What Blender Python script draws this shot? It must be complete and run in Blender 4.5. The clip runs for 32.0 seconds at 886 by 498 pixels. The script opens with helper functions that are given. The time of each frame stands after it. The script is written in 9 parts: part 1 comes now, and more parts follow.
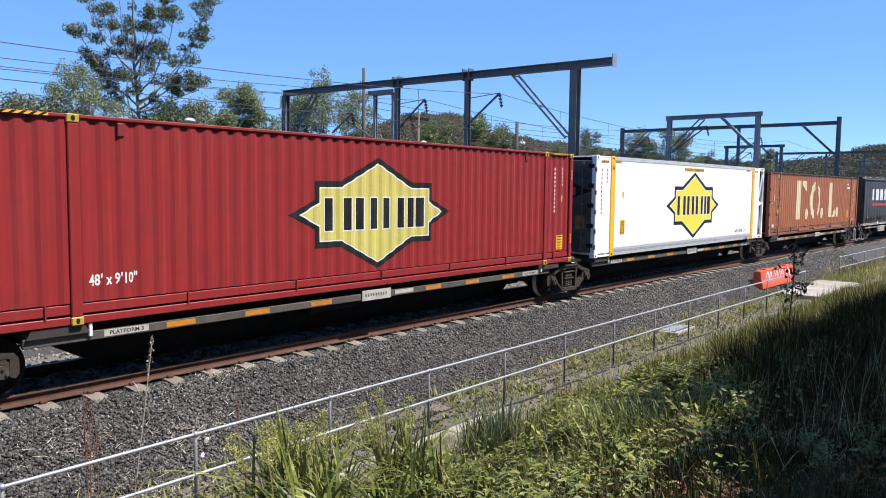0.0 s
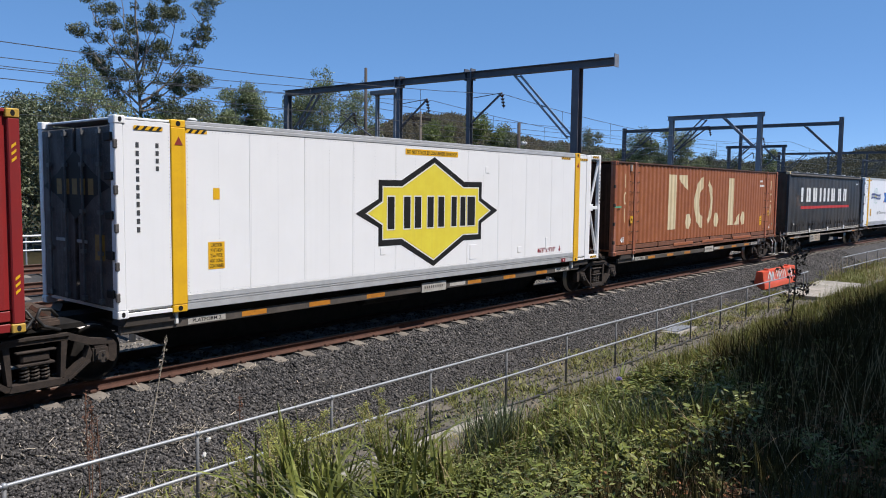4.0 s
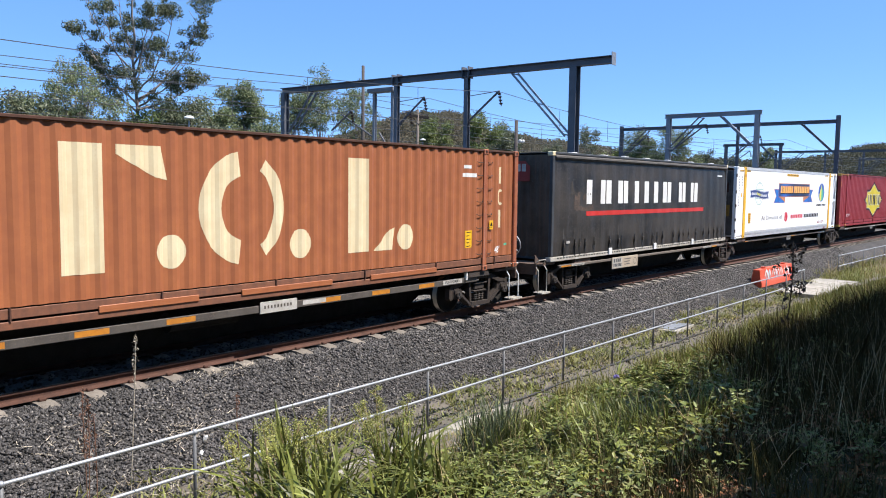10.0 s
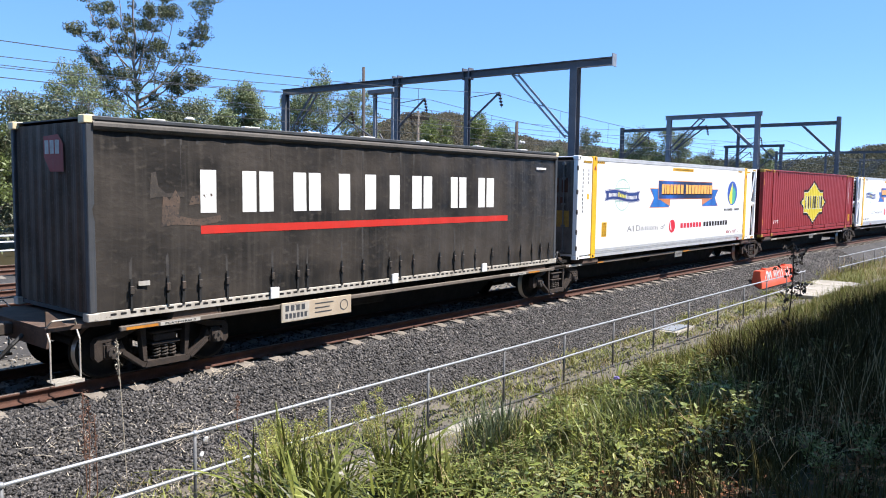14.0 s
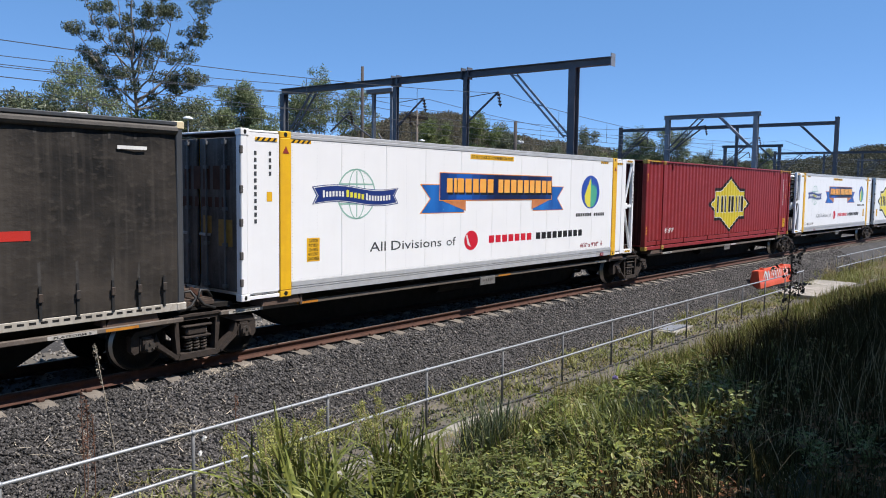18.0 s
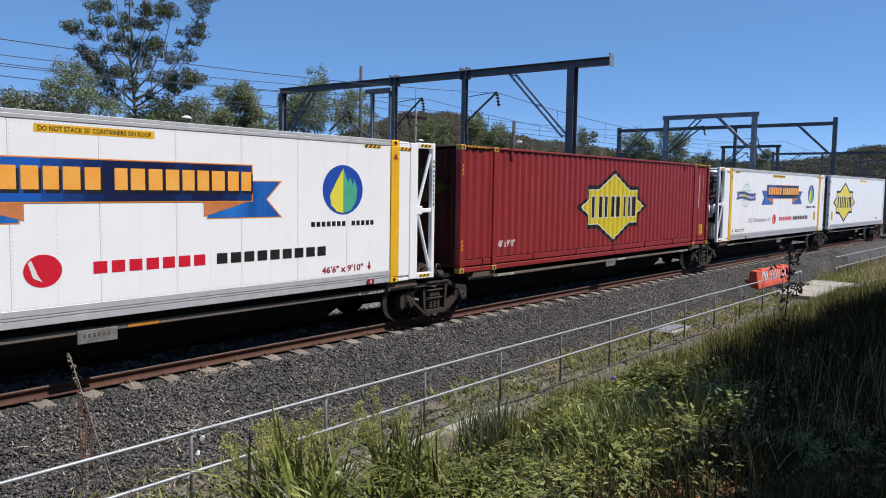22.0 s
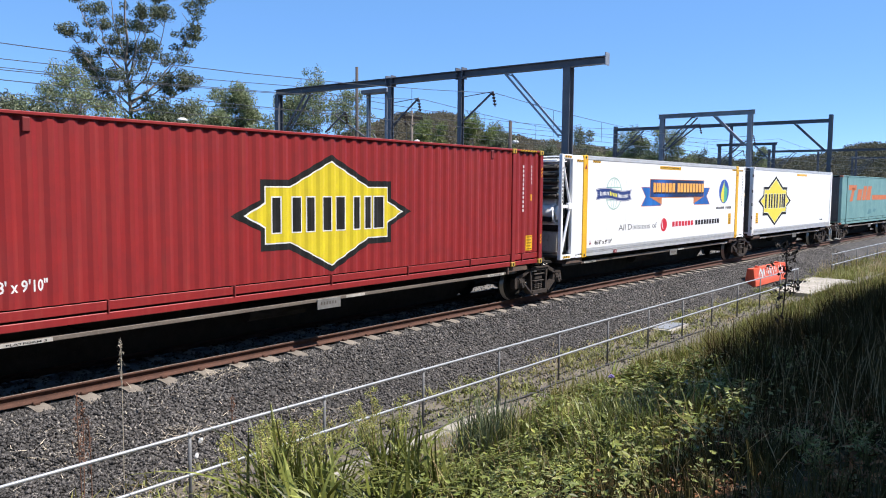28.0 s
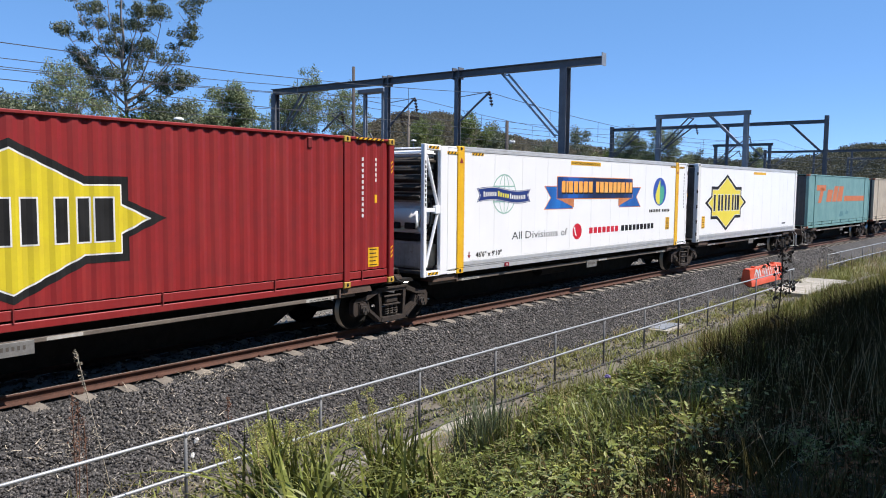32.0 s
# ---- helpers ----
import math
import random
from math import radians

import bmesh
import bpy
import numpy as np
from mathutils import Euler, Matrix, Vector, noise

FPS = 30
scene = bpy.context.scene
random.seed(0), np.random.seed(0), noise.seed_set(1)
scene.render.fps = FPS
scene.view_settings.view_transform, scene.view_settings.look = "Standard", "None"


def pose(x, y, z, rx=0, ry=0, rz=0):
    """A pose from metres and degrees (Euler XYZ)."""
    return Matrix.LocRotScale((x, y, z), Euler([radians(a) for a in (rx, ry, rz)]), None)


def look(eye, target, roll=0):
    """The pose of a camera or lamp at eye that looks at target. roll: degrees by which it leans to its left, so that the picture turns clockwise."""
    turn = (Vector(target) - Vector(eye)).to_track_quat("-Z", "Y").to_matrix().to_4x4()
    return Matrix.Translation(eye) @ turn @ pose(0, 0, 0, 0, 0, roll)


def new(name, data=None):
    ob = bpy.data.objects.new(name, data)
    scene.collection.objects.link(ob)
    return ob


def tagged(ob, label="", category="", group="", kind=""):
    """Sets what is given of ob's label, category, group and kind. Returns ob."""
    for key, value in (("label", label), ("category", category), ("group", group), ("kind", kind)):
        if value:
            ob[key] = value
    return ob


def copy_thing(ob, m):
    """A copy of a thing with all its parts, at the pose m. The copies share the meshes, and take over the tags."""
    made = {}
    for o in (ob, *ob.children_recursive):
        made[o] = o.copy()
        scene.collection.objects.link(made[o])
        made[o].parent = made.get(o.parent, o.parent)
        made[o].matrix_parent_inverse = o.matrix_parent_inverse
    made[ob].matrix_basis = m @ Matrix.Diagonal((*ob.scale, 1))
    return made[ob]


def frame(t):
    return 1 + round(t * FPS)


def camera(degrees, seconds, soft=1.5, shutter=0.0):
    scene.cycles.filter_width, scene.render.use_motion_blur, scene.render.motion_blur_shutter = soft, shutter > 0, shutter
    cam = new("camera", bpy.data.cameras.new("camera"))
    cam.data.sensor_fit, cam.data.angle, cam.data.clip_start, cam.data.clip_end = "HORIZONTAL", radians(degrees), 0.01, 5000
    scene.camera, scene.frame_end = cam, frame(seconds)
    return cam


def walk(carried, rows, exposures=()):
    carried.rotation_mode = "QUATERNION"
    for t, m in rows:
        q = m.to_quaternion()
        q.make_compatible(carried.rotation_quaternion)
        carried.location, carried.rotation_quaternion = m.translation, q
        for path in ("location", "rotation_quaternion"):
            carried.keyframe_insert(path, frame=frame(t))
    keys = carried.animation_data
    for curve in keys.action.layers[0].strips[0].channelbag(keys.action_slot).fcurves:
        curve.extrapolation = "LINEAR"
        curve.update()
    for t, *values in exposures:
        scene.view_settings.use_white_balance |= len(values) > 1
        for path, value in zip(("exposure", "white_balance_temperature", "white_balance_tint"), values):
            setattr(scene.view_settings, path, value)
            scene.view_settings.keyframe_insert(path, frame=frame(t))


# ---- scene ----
EXPOSURES = [(0, 0.85, 6420, 14), (1.5, 0.65, 6420, 14), (3, 0.45, 6420, 14), (4.5, 0.21, 6420, 14), (6, 0.13, 6420, 14), (7, 0.25, 6420, 14), (8, 0.58, 6420, 14), (9, 0.86, 6420, 14), (10, 0.91, 6420, 14), (11.5, 0.93, 6420, 14), (13, 1.11, 6420, 14), (14.5, 1.09, 6420, 14), (17, 0.7, 6420, 14), (18.5, 0.35, 6420, 14), (20, 0.22, 6420, 14), (22, 0.29, 6420, 14), (24, 0.55, 6420, 14), (25, 0.69, 6420, 14), (26.5, 0.83, 6420, 14), (28, 0.85, 6420, 14), (29.5, 0.73, 6420, 14), (31, 0.67, 6420, 14), (32, 0.63, 6420, 14)]
cam = camera(60.138, 32.0, soft=1.0)
walk(cam, [
    (0, pose(0, 0, 2.869, 85.449, -0.640, -50.918)),
    (0.5, pose(0, 0, 2.869, 85.445, -0.671, -50.900)),
    (1, pose(0, 0, 2.869, 85.433, -0.669, -50.876)),
    (1.5, pose(0, 0, 2.869, 85.430, -0.613, -50.859)),
    (2, pose(0, 0, 2.869, 85.439, -0.588, -50.835)),
    (2.5, pose(0, 0, 2.869, 85.449, -0.622, -50.802)),
    (3, pose(0, 0, 2.869, 85.455, -0.661, -50.775)),
    (3.5, pose(0, 0, 2.869, 85.456, -0.674, -50.764)),
    (5.5, pose(0, 0, 2.869, 85.372, -0.861, -50.851)),
    (6, pose(0, 0, 2.869, 85.347, -0.897, -50.850)),
    (6.5, pose(0, 0, 2.869, 85.324, -0.896, -50.858)),
    (7, pose(0, 0, 2.869, 85.320, -0.856, -50.878)),
    (7.5, pose(0, 0, 2.869, 85.323, -0.808, -50.899)),
    (8, pose(0, 0, 2.869, 85.329, -0.782, -50.912)),
    (8.5, pose(0, 0, 2.869, 85.334, -0.784, -50.927)),
    (9, pose(0, 0, 2.869, 85.327, -0.782, -50.950)),
    (9.5, pose(0, 0, 2.869, 85.310, -0.756, -50.968)),
    (10, pose(0, 0, 2.869, 85.300, -0.723, -50.973)),
    (10.5, pose(0, 0, 2.869, 85.295, -0.732, -50.971)),
    (11, pose(0, 0, 2.869, 85.294, -0.762, -50.969)),
    (11.5, pose(0, 0, 2.869, 85.308, -0.754, -50.965)),
    (12, pose(0, 0, 2.869, 85.332, -0.700, -50.948)),
    (12.5, pose(0, 0, 2.869, 85.361, -0.652, -50.922)),
    (13, pose(0, 0, 2.869, 85.383, -0.663, -50.910)),
    (13.5, pose(0, 0, 2.869, 85.392, -0.711, -50.920)),
    (14, pose(0, 0, 2.869, 85.395, -0.737, -50.941)),
    (14.5, pose(0, 0, 2.869, 85.395, -0.729, -50.957)),
    (16.5, pose(0, 0, 2.869, 85.364, -0.885, -51.039)),
    (17, pose(0, 0, 2.869, 85.357, -0.860, -51.037)),
    (17.5, pose(0, 0, 2.869, 85.355, -0.827, -51.035)),
    (18, pose(0, 0, 2.869, 85.369, -0.792, -51.039)),
    (18.5, pose(0, 0, 2.869, 85.380, -0.788, -51.055)),
    (19, pose(0, 0, 2.869, 85.373, -0.821, -51.089)),
    (19.5, pose(0, 0, 2.869, 85.355, -0.811, -51.135)),
    (20, pose(0, 0, 2.869, 85.342, -0.724, -51.178)),
    (20.5, pose(0, 0, 2.869, 85.341, -0.659, -51.200)),
    (21, pose(0, 0, 2.869, 85.350, -0.711, -51.199)),
    (21.5, pose(0, 0, 2.869, 85.358, -0.829, -51.183)),
    (22, pose(0, 0, 2.869, 85.360, -0.886, -51.156)),
    (22.5, pose(0, 0, 2.869, 85.365, -0.851, -51.132)),
    (23, pose(0, 0, 2.869, 85.378, -0.782, -51.101)),
    (23.5, pose(0, 0, 2.869, 85.402, -0.743, -51.066)),
    (24, pose(0, 0, 2.869, 85.426, -0.770, -51.051)),
    (24.5, pose(0, 0, 2.869, 85.424, -0.842, -51.049)),
    (25, pose(0, 0, 2.869, 85.405, -0.901, -51.051)),
    (25.5, pose(0, 0, 2.869, 85.393, -0.907, -51.061)),
    (27.5, pose(0, 0, 2.869, 85.367, -0.619, -51.272)),
    (28, pose(0, 0, 2.869, 85.374, -0.446, -51.391)),
    (28.5, pose(0, 0, 2.869, 85.385, -0.278, -51.555)),
    (29, pose(0, 0, 2.869, 85.394, -0.273, -51.682)),
    (29.5, pose(0, 0, 2.869, 85.391, -0.405, -51.749)),
    (30, pose(0, 0, 2.869, 85.376, -0.545, -51.766)),
    (30.5, pose(0, 0, 2.869, 85.363, -0.607, -51.755)),
    (31, pose(0, 0, 2.869, 85.360, -0.616, -51.721)),
    (31.5, pose(0, 0, 2.869, 85.365, -0.589, -51.676)),
    (32, pose(0, 0, 2.869, 85.371, -0.549, -51.646)),
], exposures=EXPOSURES)

# how far the train has rolled along the line, in metres, at seconds
ROLLED = [(0, -3.39), (1, 0.20), (2, 3.75), (3, 7.23), (3.5, 8.96), (5.5, 15.66), (6, 17.31), (7, 20.58), (8, 23.81), (9, 26.99), (10, 30.13), (11, 33.24), (12, 36.29), (13, 39.32), (14, 42.28), (14.5, 43.73), (16.5, 49.27), (17, 50.58), (18, 53.13), (19, 55.59), (20, 57.97), (21, 60.26), (22, 62.45), (23, 64.55), (24, 66.54), (25, 68.44), (25.5, 69.36), (27.5, 72.75), (28, 73.54), (29, 75.06), (30, 76.49), (31, 77.82), (32, 79.05)]
BEND = 4.9906e-04  # half the curvature of the line
SIDE = 10.450  # lateral distance of the container sides

# ---- the line: everything along it is placed by its length s and its offset u from the near track's middle ----
MIDDLE = SIDE + 1.25


def on_line(s, u=0.0, z=0.0):
    th = 2 * BEND * s
    return Vector((s - (2 * BEND) ** 2 * s ** 3 / 6 + u * math.sin(th), MIDDLE - BEND * s * s + u * math.cos(th), z))


def line_pose(s, u=0.0, z=0.0):
    return Matrix.Translation(on_line(s, u, z)) @ pose(0, 0, 0, 0, 0, -math.degrees(2 * BEND * s))


def off_line(x, y):
    """length and offset of a place on the ground"""
    s = x
    for _ in range(3):
        p = on_line(s)
        th = 2 * BEND * s
        s += (x - p.x) * math.cos(th) - (y - p.y) * math.sin(th)
    p, th = on_line(s), 2 * BEND * s
    return s, (x - p.x) * math.sin(th) + (y - p.y) * math.cos(th)


# ---- daylight ----
SUN = Vector((0.30, -0.52, 1.0)).normalized()
world = bpy.data.worlds.new("daylight")
scene.world = world
world.use_nodes = True
wn = world.node_tree.nodes
sky = wn.new("ShaderNodeTexSky")
sky.sky_type, sky.sun_disc = "NISHITA", False
sky.sun_elevation = math.asin(SUN.z)
sky.sun_rotation = math.atan2(SUN.x, SUN.y)
sky.altitude, sky.air_density, sky.dust_density, sky.ozone_density = 2500, 0.6, 0.0, 5.5
even = wn.new("ShaderNodeMix")  # clear dry air: a little more even and bluer than the model
even.data_type = "RGBA"
even.inputs[0].default_value = 0.5
even.inputs[7].default_value = (0.8, 2.18, 4.3, 1.0)
world.node_tree.links.new(sky.outputs[0], even.inputs[6])
world.node_tree.links.new(even.outputs[2], wn["Background"].inputs[0])
wn["Background"].inputs[1].default_value = 0.136
sun = new("sun", bpy.data.lights.new("sun", "SUN"))
sun.data.energy, sun.data.angle, sun.data.color = 5.0, radians(0.53), (1.0, 0.95, 0.87)
sun.matrix_world = look(SUN * 100, (0, 0, 0))


# ---- materials ----
def mat(name, a, b=None, c=None, rough=0.6, metal=0.0, scale=3.0, fine=40.0, bump=0.15, streak=0.0, vary=0.0, spec=0.5, wear=None, wear_at=0.68, stretch=(1, 1, 1), island=0.0, trans=0.0):
    """Painted, weathered or natural surface: colour a mottled with b, speckled with c; wear: colour of chips and stains; vary: lightness from piece to piece."""
    m = bpy.data.materials.new(name)
    m.use_nodes = True
    n, l = m.node_tree.nodes, m.node_tree.links
    bs = n["Principled BSDF"]
    tc = n.new("ShaderNodeTexCoord")
    mp = n.new("ShaderNodeMapping")
    mp.inputs["Scale"].default_value = stretch
    l.new(tc.outputs["Object"], mp.inputs[0])
    b, c = b or a, c or b or a

    def noisy(sc, det=4.0, rg=0.6):
        t = n.new("ShaderNodeTexNoise")
        t.inputs["Scale"].default_value, t.inputs["Detail"].default_value, t.inputs["Roughness"].default_value = sc, det, rg
        l.new(mp.outputs[0], t.inputs["Vector"])
        return t.outputs["Fac"]

    def ramp(src, lo, hi):
        r = n.new("ShaderNodeMapRange")
        r.inputs["From Min"].default_value, r.inputs["From Max"].default_value = lo, hi
        l.new(src, r.inputs["Value"])
        return r.outputs[0]

    def mix(fac, one, two, how="MIX"):
        x = n.new("ShaderNodeMix")
        x.data_type, x.blend_type = "RGBA", how
        for sock, v in ((x.inputs["Factor"], fac), (x.inputs["A"], one), (x.inputs["B"], two)):
            if isinstance(v, (int, float)):
                sock.default_value = v
            elif isinstance(v, tuple):
                sock.default_value = (*v, 1)
            else:
                l.new(v, sock)
        return x.outputs["Result"]

    big, small = noisy(scale), noisy(fine, 3.0)
    col = mix(ramp(big, 0.35, 0.65), a, b)
    col = mix(ramp(small, 0.55, 0.75), col, c)
    if streak:
        st = n.new("ShaderNodeMapping")
        st.inputs["Scale"].default_value = (9, 9, 0.35)
        l.new(tc.outputs["Object"], st.inputs[0])
        t = n.new("ShaderNodeTexNoise")
        t.inputs["Scale"].default_value, t.inputs["Detail"].default_value = 1.5, 5
        l.new(st.outputs[0], t.inputs["Vector"])
        col = mix(ramp(t.outputs["Fac"], 0.5, 0.8), col, mix(streak, col, wear or (0.12, 0.1, 0.08)))
    if wear:
        w = noisy(scale * 4.3, 8.0, 0.75)
        col = mix(ramp(w, wear_at, wear_at + 0.05), col, wear)
    if vary or island:
        if island:
            src = n.new("ShaderNodeNewGeometry").outputs["Random Per Island"]
        else:
            src = n.new("ShaderNodeObjectInfo").outputs["Random"]
        r = n.new("ShaderNodeMapRange")
        d = vary or island
        r.inputs["To Min"].default_value, r.inputs["To Max"].default_value = 1 - d, 1 + d
        l.new(src, r.inputs["Value"])
        hsv = n.new("ShaderNodeHueSaturation")
        l.new(r.outputs[0], hsv.inputs["Value"])
        l.new(col, hsv.inputs["Color"])
        col = hsv.outputs[0]
    l.new(col, bs.inputs["Base Color"])
    rr = n.new("ShaderNodeMapRange")
    rr.inputs["To Min"].default_value, rr.inputs["To Max"].default_value = max(0.02, rough - 0.12), min(1, rough + 0.12)
    l.new(big, rr.inputs["Value"])
    l.new(rr.outputs[0], bs.inputs["Roughness"])
    bs.inputs["Metallic"].default_value = metal
    bs.inputs["Specular IOR Level"].default_value = spec
    if trans:
        tr = n.new("ShaderNodeBsdfTranslucent")
        l.new(col, tr.inputs[0])
        ms = n.new("ShaderNodeMixShader")
        ms.inputs[0].default_value = trans
        l.new(bs.outputs[0], ms.inputs[1])
        l.new(tr.outputs[0], ms.inputs[2])
        l.new(ms.outputs[0], n["Material Output"].inputs[0])
    if bump:
        bp = n.new("ShaderNodeBump")
        bp.inputs["Strength"].default_value, bp.inputs["Distance"].default_value = bump, 0.01
        l.new(small, bp.inputs["Height"])
        l.new(bp.outputs[0], bs.inputs["Normal"])
    return m


RED = mat("red_paint", (0.265, 0.018, 0.018), (0.225, 0.015, 0.016), rough=0.5, streak=0.18, wear=(0.42, 0.1, 0.07), wear_at=0.74, bump=0.05)
RED_DARK = mat("red_paint_recess", (0.2, 0.016, 0.016), (0.16, 0.014, 0.014), rough=0.6, streak=0.3, wear=(0.1, 0.05, 0.04), wear_at=0.7)
BROWN = mat("orange_brown_paint", (0.36, 0.122, 0.046), (0.305, 0.098, 0.037), rough=0.55, streak=0.3, wear=(0.2, 0.06, 0.035), wear_at=0.69, bump=0.06)
BROWN_GRIMY = mat("grimy_brown_rail", (0.22, 0.085, 0.042), (0.14, 0.06, 0.035), rough=0.7, streak=0.5, wear=(0.09, 0.045, 0.03), wear_at=0.6, scale=5)
BROWN_WORN = mat("worn_brown_paint", (0.36, 0.108, 0.04), (0.27, 0.078, 0.036), rough=0.65, streak=0.4, wear=(0.55, 0.47, 0.42), wear_at=0.64, scale=7)
WHITE = mat("white_panel", (0.88, 0.885, 0.89), (0.85, 0.855, 0.86), rough=0.4, streak=0.06, wear=(0.55, 0.53, 0.5), wear_at=0.78, bump=0.04, scale=1.5)
ALU = mat("mill_aluminium", (0.56, 0.57, 0.58), (0.46, 0.47, 0.48), rough=0.45, metal=0.25, scale=4)
YELLOW = mat("yellow_paint", (0.82, 0.47, 0.012), (0.74, 0.4, 0.012), rough=0.5, streak=0.2, wear=(0.35, 0.2, 0.05), wear_at=0.73)
CAST_YELLOW = mat("chipped_yellow_casting", (0.55, 0.34, 0.04), (0.4, 0.25, 0.05), rough=0.6, streak=0.3, wear=(0.14, 0.07, 0.04), wear_at=0.6, scale=6)
AMBER = mat("amber_reflector", (0.55, 0.22, 0.02), (0.4, 0.15, 0.02), rough=0.5, wear=(0.12, 0.08, 0.05), wear_at=0.62, scale=6)
DIRTY_WHITE = mat("grimy_white_plate", (0.5, 0.48, 0.44), (0.36, 0.34, 0.3), rough=0.6, wear=(0.14, 0.12, 0.1), wear_at=0.62, scale=8)
DIRTY_PALE = mat("dusty_white_rail", (0.5, 0.47, 0.41), (0.36, 0.33, 0.28), rough=0.6, wear=(0.16, 0.12, 0.09), wear_at=0.6, scale=3, streak=0.4)
SIGN_YELLOW = mat("emblem_yellow", (0.8, 0.68, 0.06), (0.76, 0.62, 0.05), rough=0.5, streak=0.15, wear=(0.5, 0.4, 0.1), wear_at=0.76)
BADGE_WORN = mat("weathered_badge_yellow", (0.56, 0.5, 0.1), (0.5, 0.42, 0.1), (0.6, 0.56, 0.2), rough=0.6, streak=0.5, wear=(0.6, 0.56, 0.36), wear_at=0.62, scale=2)
BADGE_YELLOW = mat("badge_yellow", (0.66, 0.54, 0.02), (0.6, 0.47, 0.02), rough=0.5, streak=0.15, wear=(0.5, 0.4, 0.1), wear_at=0.76)
BLACK = mat("black_paint", (0.012, 0.012, 0.012), (0.02, 0.02, 0.02), rough=0.6, spec=0.2)
CREAM = mat("cream_paint", (0.72, 0.62, 0.4), (0.66, 0.54, 0.33), rough=0.6, streak=0.3, wear=(0.42, 0.2, 0.1), wear_at=0.72)
PALE = mat("white_paint", (0.78, 0.78, 0.76), (0.68, 0.68, 0.66), rough=0.55, wear=(0.3, 0.29, 0.28), wear_at=0.72)
STRIPE_RED = mat("red_stripe", (0.55, 0.03, 0.02), (0.48, 0.03, 0.02), rough=0.5, wear=(0.12, 0.05, 0.05), wear_at=0.72)
BLUE = mat("blue_vinyl", (0.012, 0.07, 0.3), (0.018, 0.17, 0.55), rough=0.4, scale=1.6, stretch=(1, 0, 0.2))
ROYAL = mat("royal_blue_vinyl", (0.015, 0.06, 0.36), (0.02, 0.075, 0.4), rough=0.4)
RIBBON = [mat("shaded_blue_vinyl", (0.006 + 0.006 * k, 0.012 + 0.09 * k, 0.06 + 0.38 * k), rough=0.4) for k in (0.0, 0.12, 0.3, 0.55, 1.0)]
FOLD = mat("burnt_orange_vinyl", (0.5, 0.16, 0.05), (0.62, 0.24, 0.1), rough=0.4, scale=4)
# yellow of the door marks, dimmed in colour for the shaded ends
LABEL_SHADED = mat("shade_dim_yellow_label", (0.32, 0.2, 0.03), (0.22, 0.13, 0.03), rough=0.6, wear=(0.1, 0.08, 0.06), wear_at=0.62, scale=8)
NAVY = mat("navy_vinyl", (0.012, 0.03, 0.17), (0.02, 0.045, 0.2), rough=0.4)
ORANGE = mat("orange_vinyl", (0.85, 0.3, 0.03), (0.78, 0.24, 0.03), rough=0.4)
LETTER_ORANGE = mat("light_orange_vinyl", (0.9, 0.46, 0.1), (0.9, 0.36, 0.05), rough=0.4)
GREY_PLATE = mat("grey_number_plate", (0.2, 0.195, 0.185), (0.13, 0.128, 0.12), rough=0.6, wear=(0.1, 0.09, 0.08), wear_at=0.64, scale=8)
GREEN = mat("green_vinyl", (0.07, 0.36, 0.22), (0.08, 0.42, 0.27), rough=0.4)
GLOBE = mat("pale_green_vinyl", (0.28, 0.48, 0.4), (0.3, 0.52, 0.44), rough=0.4)
MAROON = mat("maroon_vinyl", (0.24, 0.012, 0.025), rough=0.5)
CRIMSON = mat("crimson_vinyl", (0.6, 0.012, 0.03), rough=0.4)
LEMON = mat("lemon_vinyl", (0.75, 0.68, 0.06), rough=0.4)
CURTAIN = mat("black_pvc_curtain", (0.014, 0.0135, 0.013), (0.058, 0.049, 0.041), (0.06, 0.052, 0.044), rough=0.48, streak=0.55, wear=(0.075, 0.066, 0.056), wear_at=0.66, bump=0.7, scale=0.75, fine=9, spec=0.3, stretch=(0.7, 1, 1.2))
HEM = mat("dusty_black_hem", (0.085, 0.076, 0.066), (0.055, 0.05, 0.045), (0.11, 0.1, 0.09), rough=0.7, scale=3, streak=0.3)
WEBBING = mat("faded_webbing", (0.06, 0.055, 0.05), (0.036, 0.033, 0.031), rough=0.8, scale=4)
FADED = mat("worn_brown_patch", (0.1, 0.066, 0.046), (0.05, 0.038, 0.031), (0.12, 0.08, 0.056), rough=0.7, scale=5, fine=25, wear=(0.02, 0.02, 0.02), wear_at=0.55)
SLATE_END = mat("weathered_slate_end", (0.105, 0.08, 0.06), (0.06, 0.045, 0.034), (0.15, 0.122, 0.098), rough=0.7, spec=0.25, streak=0.6, wear=(0.16, 0.09, 0.06), wear_at=0.68, scale=1.5)
SIGN_RED = mat("faded_red_sign", (0.3, 0.03, 0.022), (0.24, 0.028, 0.02), rough=0.6, streak=0.3)
SLATE = mat("slate_paint", (0.05, 0.056, 0.065), (0.035, 0.04, 0.046), rough=0.6, streak=0.4, wear=(0.12, 0.11, 0.1))
# reefer ends: grime, and white paint darkened to carry their shade
REEFER_END = mat("shade_dark_grimy_end", (0.12, 0.11, 0.105), (0.05, 0.047, 0.045), (0.17, 0.16, 0.15), rough=0.65, spec=0.25, streak=0.5, wear=(0.2, 0.2, 0.2), scale=2)
DULL_ORANGE = mat("faded_orange_paint", (0.6, 0.17, 0.05), (0.5, 0.15, 0.06), rough=0.6, wear=(0.2, 0.3, 0.28), wear_at=0.66, scale=3)
TEAL_DARK = mat("rubbed_teal", (0.06, 0.17, 0.19), (0.1, 0.24, 0.25), rough=0.6, scale=4)
